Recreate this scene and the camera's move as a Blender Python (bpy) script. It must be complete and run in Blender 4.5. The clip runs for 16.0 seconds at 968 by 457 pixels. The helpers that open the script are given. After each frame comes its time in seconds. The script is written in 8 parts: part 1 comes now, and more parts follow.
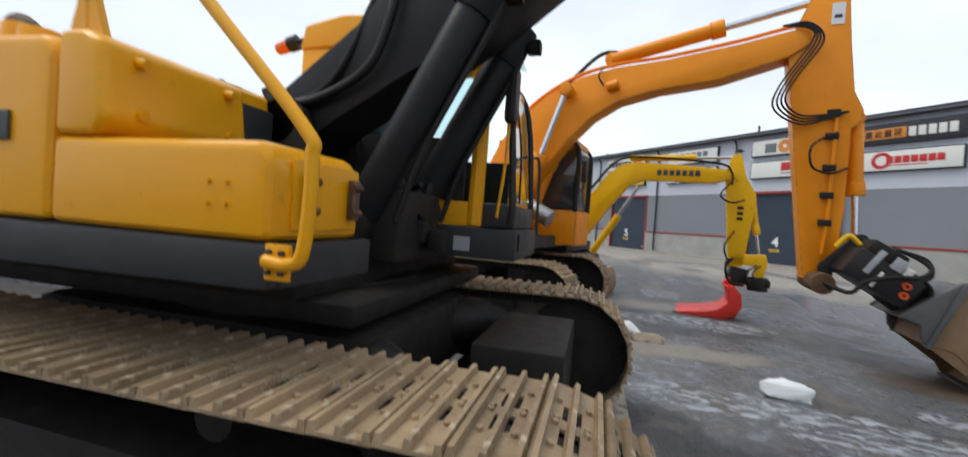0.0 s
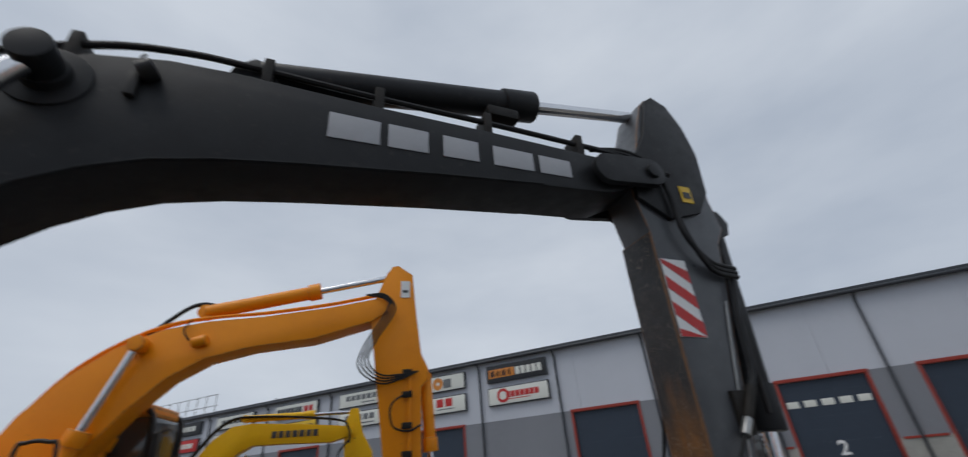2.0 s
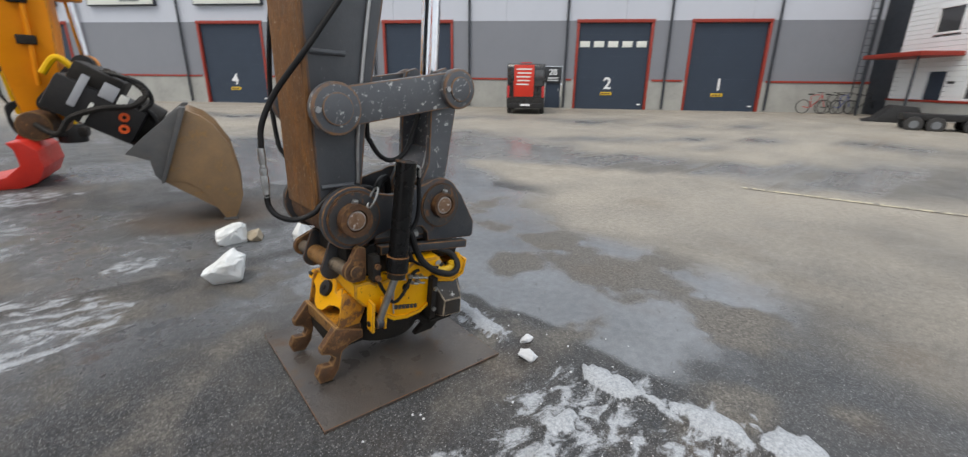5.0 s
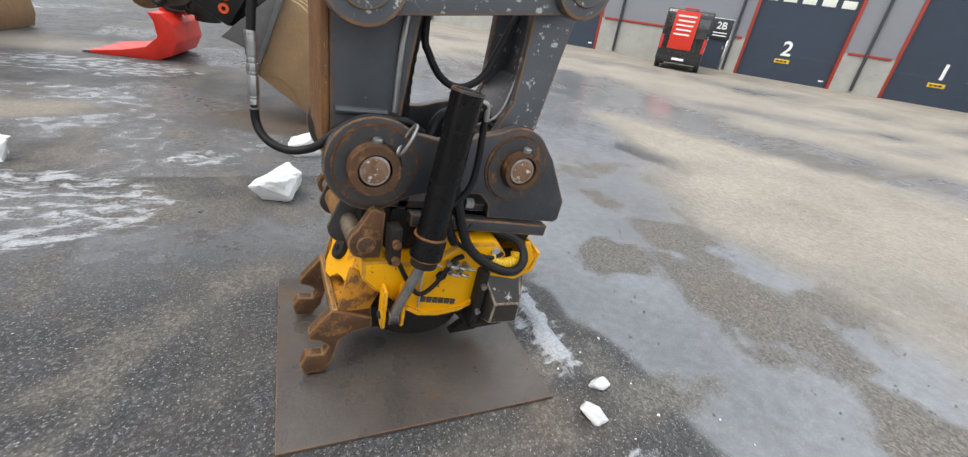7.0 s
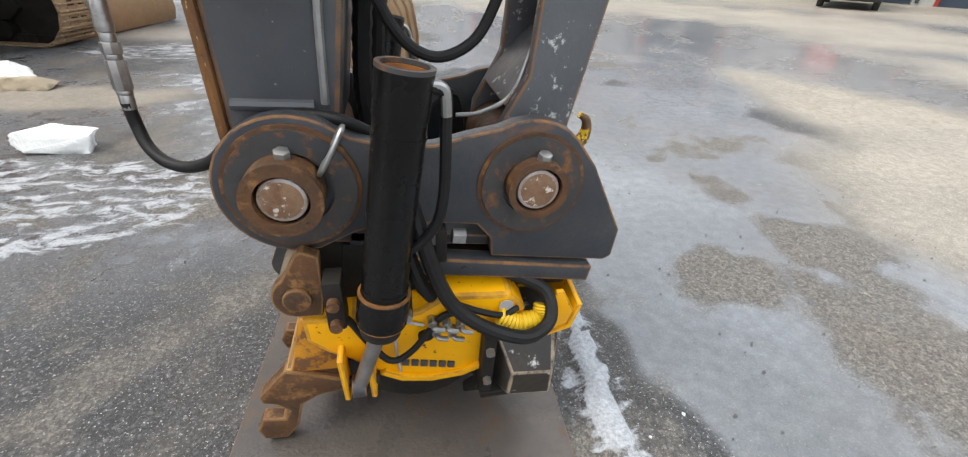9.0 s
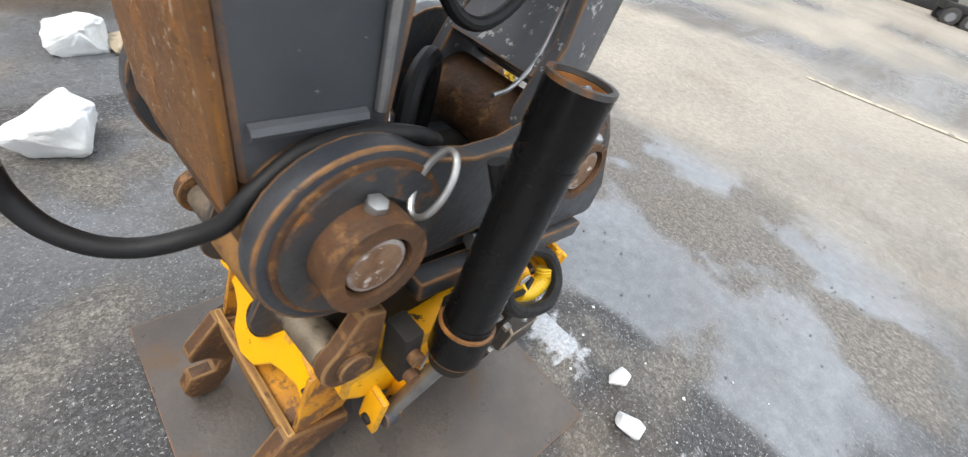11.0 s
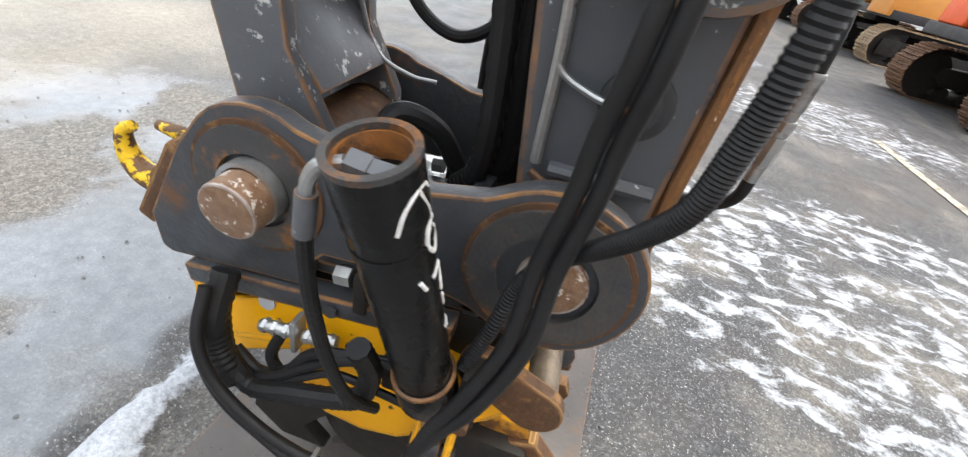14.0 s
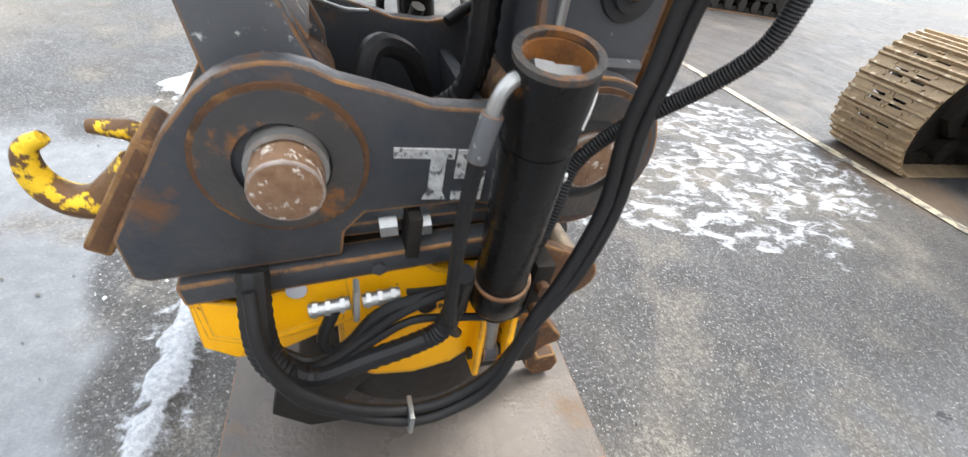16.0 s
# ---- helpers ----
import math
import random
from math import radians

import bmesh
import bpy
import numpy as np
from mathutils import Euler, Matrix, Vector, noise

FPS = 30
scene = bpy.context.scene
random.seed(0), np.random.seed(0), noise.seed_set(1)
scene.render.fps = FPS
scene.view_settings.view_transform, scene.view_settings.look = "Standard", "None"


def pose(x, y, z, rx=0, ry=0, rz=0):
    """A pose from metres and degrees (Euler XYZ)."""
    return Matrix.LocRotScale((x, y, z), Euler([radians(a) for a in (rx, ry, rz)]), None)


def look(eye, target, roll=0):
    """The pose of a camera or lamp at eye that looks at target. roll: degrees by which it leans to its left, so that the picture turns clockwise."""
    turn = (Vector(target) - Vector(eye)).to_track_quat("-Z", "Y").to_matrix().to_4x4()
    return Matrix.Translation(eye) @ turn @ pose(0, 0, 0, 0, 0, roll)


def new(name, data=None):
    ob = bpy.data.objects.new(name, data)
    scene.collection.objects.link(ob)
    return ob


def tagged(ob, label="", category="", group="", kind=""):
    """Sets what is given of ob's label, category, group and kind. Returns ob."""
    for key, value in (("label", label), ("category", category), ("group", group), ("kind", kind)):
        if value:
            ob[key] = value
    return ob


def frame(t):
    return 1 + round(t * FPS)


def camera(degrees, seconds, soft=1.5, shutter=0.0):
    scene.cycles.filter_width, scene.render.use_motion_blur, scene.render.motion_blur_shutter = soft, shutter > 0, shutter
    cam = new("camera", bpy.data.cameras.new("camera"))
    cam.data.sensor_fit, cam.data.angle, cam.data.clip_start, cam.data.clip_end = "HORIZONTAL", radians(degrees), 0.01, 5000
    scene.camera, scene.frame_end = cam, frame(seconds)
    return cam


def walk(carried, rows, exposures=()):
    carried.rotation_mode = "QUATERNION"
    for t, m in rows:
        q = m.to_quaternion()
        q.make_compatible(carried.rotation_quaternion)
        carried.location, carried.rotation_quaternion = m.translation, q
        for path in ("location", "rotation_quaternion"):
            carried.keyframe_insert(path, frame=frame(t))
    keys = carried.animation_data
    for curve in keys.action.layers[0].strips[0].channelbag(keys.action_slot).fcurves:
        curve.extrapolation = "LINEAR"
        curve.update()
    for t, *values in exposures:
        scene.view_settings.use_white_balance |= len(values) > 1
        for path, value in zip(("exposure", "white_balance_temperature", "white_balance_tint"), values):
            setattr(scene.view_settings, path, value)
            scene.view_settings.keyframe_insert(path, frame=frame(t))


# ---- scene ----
cam = camera(94.4, 16.0, soft=1.2, shutter=0.25)
PATH = [
    (0, (0.02, 0.028, 1.487), (-0.477, 1.965, 1.443), 4.2),
    (0.5, (0.248, -0.082, 1.712), (-0.495, 1.724, 2.142), 3.5),
    (1, (0.562, -0.153, 1.819), (0.085, 1.621, 2.609), 2.7),
    (1.5, (0.96, -0.017, 1.842), (1.101, 1.742, 2.784), 1.9),
    (2, (1.271, 0.131, 1.842), (1.984, 1.741, 2.79), -4.6),
    (2.5, (1.559, 0.297, 1.832), (2.781, 1.617, 2.706), -3.4),
    (3, (1.876, 0.376, 1.711), (3.384, 1.606, 2.173), -3.9),
    (3.2, (2.018, 0.422, 1.658), (3.559, 1.663, 1.948), -2.4),
    (3.5, (2.252, 0.456, 1.589), (3.808, 1.712, 1.626), -0.8),
    (4, (2.458, 0.473, 1.522), (3.986, 1.743, 1.292), -0.9),
    (4.5, (2.705, 0.519, 1.502), (4.214, 1.758, 1.068), -0.4),
    (5, (2.963, 0.508, 1.469), (4.239, 1.919, 0.851), 1.4),
    (5.2, (3.053, 0.502, 1.466), (4.216, 1.983, 0.793), 3.1),
    (7.3, (3.698, 1.233, 1.316), (4.48, 2.833, 0.408), 9.0),
    (7.5, (3.817, 1.318, 1.303), (4.51, 2.946, 0.37), 7.9),
    (8, (4.032, 1.48, 1.261), (4.582, 3.136, 0.283), 7.3),
    (8.5, (4.059, 1.539, 1.266), (4.474, 3.195, 0.224), 4.0),
    (9, (4.056, 1.538, 1.277), (4.417, 3.198, 0.221), 3.0),
    (9.2, (4.058, 1.551, 1.285), (4.427, 3.215, 0.238), 2.7),
    (11.3, (3.476, 2.161, 1.329), (4.802, 2.858, 0.005), 20.8),
    (11.5, (3.408, 2.274, 1.357), (4.775, 2.858, 0.019), 21.8),
    (12, (3.268, 2.557, 1.36), (4.81, 2.563, 0.085), 17.3),
    (12.5, (3.295, 2.84, 1.352), (4.779, 2.308, 0.124), 18.0),
    (13, (3.445, 3.085, 1.298), (4.838, 2.155, 0.2), 18.2),
    (13.5, (3.682, 3.361, 1.289), (4.309, 1.815, 0.186), 15.2),
    (14, (3.891, 3.435, 1.289), (4.103, 1.809, 0.14), 14.1),
    (14.5, (4.062, 3.44, 1.275), (4.125, 1.78, 0.15), 12.6),
    (15, (4.216, 3.389, 1.26), (3.786, 1.802, 0.123), 10.6),
    (15.5, (4.34, 3.42, 1.261), (3.724, 1.917, 0.094), 11.3),
    (16, (4.29, 3.51, 1.213), (3.621, 2.064, 0.004), 13.3),
]
EXPOSURES = [(0.0, 0.48, 6500, 10), (0.5, 0.00, 6450, 10), (1.5, -0.38, 6350, 10), (2.5, -0.27, 6450, 10), (3.0, -0.42, 6550, 10), (3.5, -0.10, 6650, 10), (4.0, 0.17, 6750, 10), (4.5, 0.40, 6800, 10), (5.0, 0.72, 6850, 10), (7.5, 1.25, 6900, 10), (9.0, 1.42, 6950, 10), (11.5, 1.58, 6750, 10), (12.0, 1.42, 6700, 10), (12.5, 1.46, 6750, 10), (13.0, 1.72, 6850, 10), (14.0, 1.93, 6900, 10), (16.0, 2.09, 6900, 10)]
walk(cam, [(t, look(e, g, r)) for t, e, g, r in PATH], EXPOSURES)

# ---- sky and sun: one even layer of cloud ----
world = bpy.data.worlds.new("overcast_sky")
scene.world = world
world.use_nodes = True
wn = world.node_tree
bg = wn.nodes["Background"]
sky = wn.nodes.new("ShaderNodeTexSky")
sky.sky_type, sky.sun_disc, sky.sun_elevation, sky.sun_rotation = "NISHITA", False, radians(60), radians(260)
sky.air_density, sky.dust_density = 1.0, 3.0
wco = wn.nodes.new("ShaderNodeTexCoord")
wmap = wn.nodes.new("ShaderNodeMapping")
wmap.inputs["Scale"].default_value = (1.0, 1.0, 2.6)
wno = wn.nodes.new("ShaderNodeTexNoise")
wno.inputs["Scale"].default_value, wno.inputs["Detail"].default_value, wno.inputs["Roughness"].default_value = 1.7, 5, 0.5
wra = wn.nodes.new("ShaderNodeValToRGB")
wra.color_ramp.elements[0].position, wra.color_ramp.elements[0].color = 0.30, (5.3, 5.95, 6.95, 1)
wra.color_ramp.elements[1].position, wra.color_ramp.elements[1].color = 0.72, (7.7, 8.25, 9.0, 1)
wmi = wn.nodes.new("ShaderNodeMixRGB")
wmi.inputs[0].default_value = 0.93
wn.links.new(wco.outputs["Generated"], wmap.inputs[0])
wn.links.new(wmap.outputs[0], wno.inputs[0])
wn.links.new(wno.outputs[0], wra.inputs[0])
wn.links.new(sky.outputs[0], wmi.inputs[1])
wn.links.new(wra.outputs[0], wmi.inputs[2])
wn.links.new(wmi.outputs[0], bg.inputs[0])
bg.inputs[1].default_value = 0.1
sun = new("sun", bpy.data.lights.new("sun", "SUN"))
sun.data.energy, sun.data.angle, sun.data.color = 1.2, radians(35), (1.0, 0.95, 0.88)
sun.matrix_world = look((0, 0, 40), (22, 4, 0))


# ---- materials ----
EDGES = {}


def mat(name, col, rough=0.5, metal=0.0, col2=None, scale=6.0, amount=0.5, bump=0.0, bscale=60.0, patch=None, pscale=9.0, pcut=0.6,
        psoft=0.06, edge=None, prough=None, coat=0.0, island=0.0, streak=1.0, spec=0.5):
    """A surface of two tones (col, col2), patches of a third colour past a cut, and worn edges."""
    m = bpy.data.materials.new(name)
    m.use_nodes = True
    n, l = m.node_tree.nodes, m.node_tree.links
    b = n["Principled BSDF"]
    b.inputs["Metallic"].default_value, b.inputs["Roughness"].default_value = metal, rough
    b.inputs["Coat Weight"].default_value = coat
    b.inputs["Specular IOR Level"].default_value = spec
    co = n.new("ShaderNodeTexCoord")
    mp = n.new("ShaderNodeMapping")
    mp.inputs["Scale"].default_value = (1, 1, streak)
    l.new(co.outputs["Object"], mp.inputs[0])

    def noise_tex(s, d, r=0.6):
        t = n.new("ShaderNodeTexNoise")
        t.inputs["Scale"].default_value, t.inputs["Detail"].default_value, t.inputs["Roughness"].default_value = s, d, r
        l.new(mp.outputs[0], t.inputs[0])
        return t.outputs[0]

    def ramp(src, a, c):
        t = n.new("ShaderNodeMapRange")
        t.inputs[1].default_value, t.inputs[2].default_value = a, c
        l.new(src, t.inputs[0])
        return t.outputs[0]

    def mix(fac, a, c):
        t = n.new("ShaderNodeMixRGB")
        for s, v in ((0, fac), (1, a), (2, c)):
            if isinstance(v, (tuple, float, int)):
                t.inputs[s].default_value = (*v, 1) if isinstance(v, tuple) else v
            else:
                l.new(v, t.inputs[s])
        return t.outputs[0]
    if col2 is None:
        col2 = tuple(c * 0.72 for c in col)
    out = mix(ramp(noise_tex(scale, 6), 0.5 - 0.28 / max(amount, 0.05) * 0.5, 0.5 + 0.28 / max(amount, 0.05) * 0.5), col, col2)
    out = mix(ramp(noise_tex(scale * 9, 4), 0.42, 0.75), out, mix(0.35, col, col2))
    rsrc = ramp(noise_tex(scale * 2.3, 3), 0.2, 0.8)
    rr = n.new("ShaderNodeMapRange")
    rr.inputs[3].default_value, rr.inputs[4].default_value = max(rough - 0.12, 0.03), min(rough + 0.14, 1)
    l.new(rsrc, rr.inputs[0])
    rough_out = rr.outputs[0]
    if island:
        g = n.new("ShaderNodeObjectInfo")
        h = n.new("ShaderNodeHueSaturation")
        v = n.new("ShaderNodeMapRange")
        v.inputs[3].default_value, v.inputs[4].default_value = 1 - island, 1 + island
        l.new(g.outputs["Random"], v.inputs[0])
        l.new(v.outputs[0], h.inputs["Value"])
        l.new(out, h.inputs["Color"])
        out = h.outputs[0]
    if patch:
        f = ramp(noise_tex(pscale, 8, 0.68), pcut, pcut + psoft)
        out = mix(f, out, patch)
        if prough is not None:
            q = n.new("ShaderNodeMixRGB")
            l.new(f, q.inputs[0]); l.new(rough_out, q.inputs[1])
            q.inputs[2].default_value = (prough,) * 3 + (1,)
            rough_out = q.outputs[0]
    l.new(out, b.inputs["Base Color"])
    l.new(rough_out, b.inputs["Roughness"])
    if bump:
        bp = n.new("ShaderNodeBump")
        bp.inputs["Strength"].default_value, bp.inputs["Distance"].default_value = bump, 0.01
        l.new(noise_tex(bscale, 5), bp.inputs["Height"])
        l.new(bp.outputs[0], b.inputs["Normal"])
    if edge:
        EDGES[name] = mat(name + "_worn_edge", edge, min(rough + 0.1, 0.8), metal, col, 18, 0.9, 0.2, 80)
    return m


def glass(name, tint, rough=0.02):
    m = bpy.data.materials.new(name)
    m.use_nodes = True
    b = m.node_tree.nodes["Principled BSDF"]
    b.inputs["Base Color"].default_value = (*tint, 1)
    b.inputs["Transmission Weight"].default_value, b.inputs["Roughness"].default_value, b.inputs["IOR"].default_value = 1.0, rough, 1.2
    return m


def lamp_mat(name, col, strength):
    m = bpy.data.materials.new(name)
    m.use_nodes = True
    b = m.node_tree.nodes["Principled BSDF"]
    b.inputs["Base Color"].default_value = (*col, 1)
    b.inputs["Emission Color"].default_value, b.inputs["Emission Strength"].default_value = (*col, 1), strength
    return m


RUST, RUST2 = (0.22, 0.085, 0.025), (0.10, 0.045, 0.02)


def worn_stick_face():
    """Brown bare steel at the stick's foot that gives way to scuffed dark paint higher up, with pale chips."""
    m = mat("rusty_worn_steel", (0.25, 0.108, 0.028), 0.56, 0.1, (0.165, 0.074, 0.024), 5, 0.9, 0.4, 80, (0.23, 0.105, 0.026), 3, 0.54, 0.15)
    n, l = m.node_tree.nodes, m.node_tree.links
    b = n["Principled BSDF"]
    old = b.inputs["Base Color"].links[0].from_socket
    co = n.new("ShaderNodeTexCoord").outputs["Object"]
    sep = n.new("ShaderNodeSeparateXYZ")
    l.new(co, sep.inputs[0])

    def tex(scale, stretch, detail=6):
        mp = n.new("ShaderNodeMapping")
        mp.inputs["Scale"].default_value = stretch
        l.new(co, mp.inputs[0])
        t = n.new("ShaderNodeTexNoise")
        t.inputs["Scale"].default_value, t.inputs["Detail"].default_value = scale, detail
        l.new(mp.outputs[0], t.inputs[0])
        return t.outputs[0]

    def rng(src, a, c):
        t = n.new("ShaderNodeMapRange")
        t.inputs[1].default_value, t.inputs[2].default_value = a, c
        l.new(src, t.inputs[0])
        return t.outputs[0]

    def mix(f, a, c):
        t = n.new("ShaderNodeMixRGB")
        l.new(f, t.inputs[0])
        l.new(a, t.inputs[1])
        t.inputs[2].default_value = (*c, 1)
        return t.outputs[0]
    ad = n.new("ShaderNodeMath")
    ad.operation = "MULTIPLY_ADD"
    l.new(tex(5, (1, 1, 0.35)), ad.inputs[0])
    ad.inputs[1].default_value = 1.6
    l.new(sep.outputs[2], ad.inputs[2])
    mot = mix(rng(tex(11, (1, 1, 0.5), 7), 0.55, 0.68), old, (0.29, 0.115, 0.02))
    mot = mix(rng(tex(120, (1, 1, 0.6), 6), 0.52, 0.68), mot, (0.11, 0.055, 0.022))
    mot = mix(rng(tex(26, (1, 1, 0.4), 8), 0.56, 0.70), mot, (0.13, 0.062, 0.023))
    mot = mix(rng(ad.outputs[0], 2.35, 3.05), mot, (0.030, 0.030, 0.031))
    chip1 = mix(rng(tex(210, (1, 1, 0.5), 3), 0.665, 0.69), mot, (0.50, 0.40, 0.28))
    chip2 = mix(rng(tex(95, (1.6, 1.6, 0.5), 5), 0.675, 0.695), chip1, (0.55, 0.46, 0.34))
    l.new(chip2, b.inputs["Base Color"])
    EDGES[m.name] = mat("stick_face_edge", (0.24, 0.11, 0.035), 0.6, 0.15, (0.12, 0.06, 0.03), 9, 0.8, 0.2, 70)
    return m


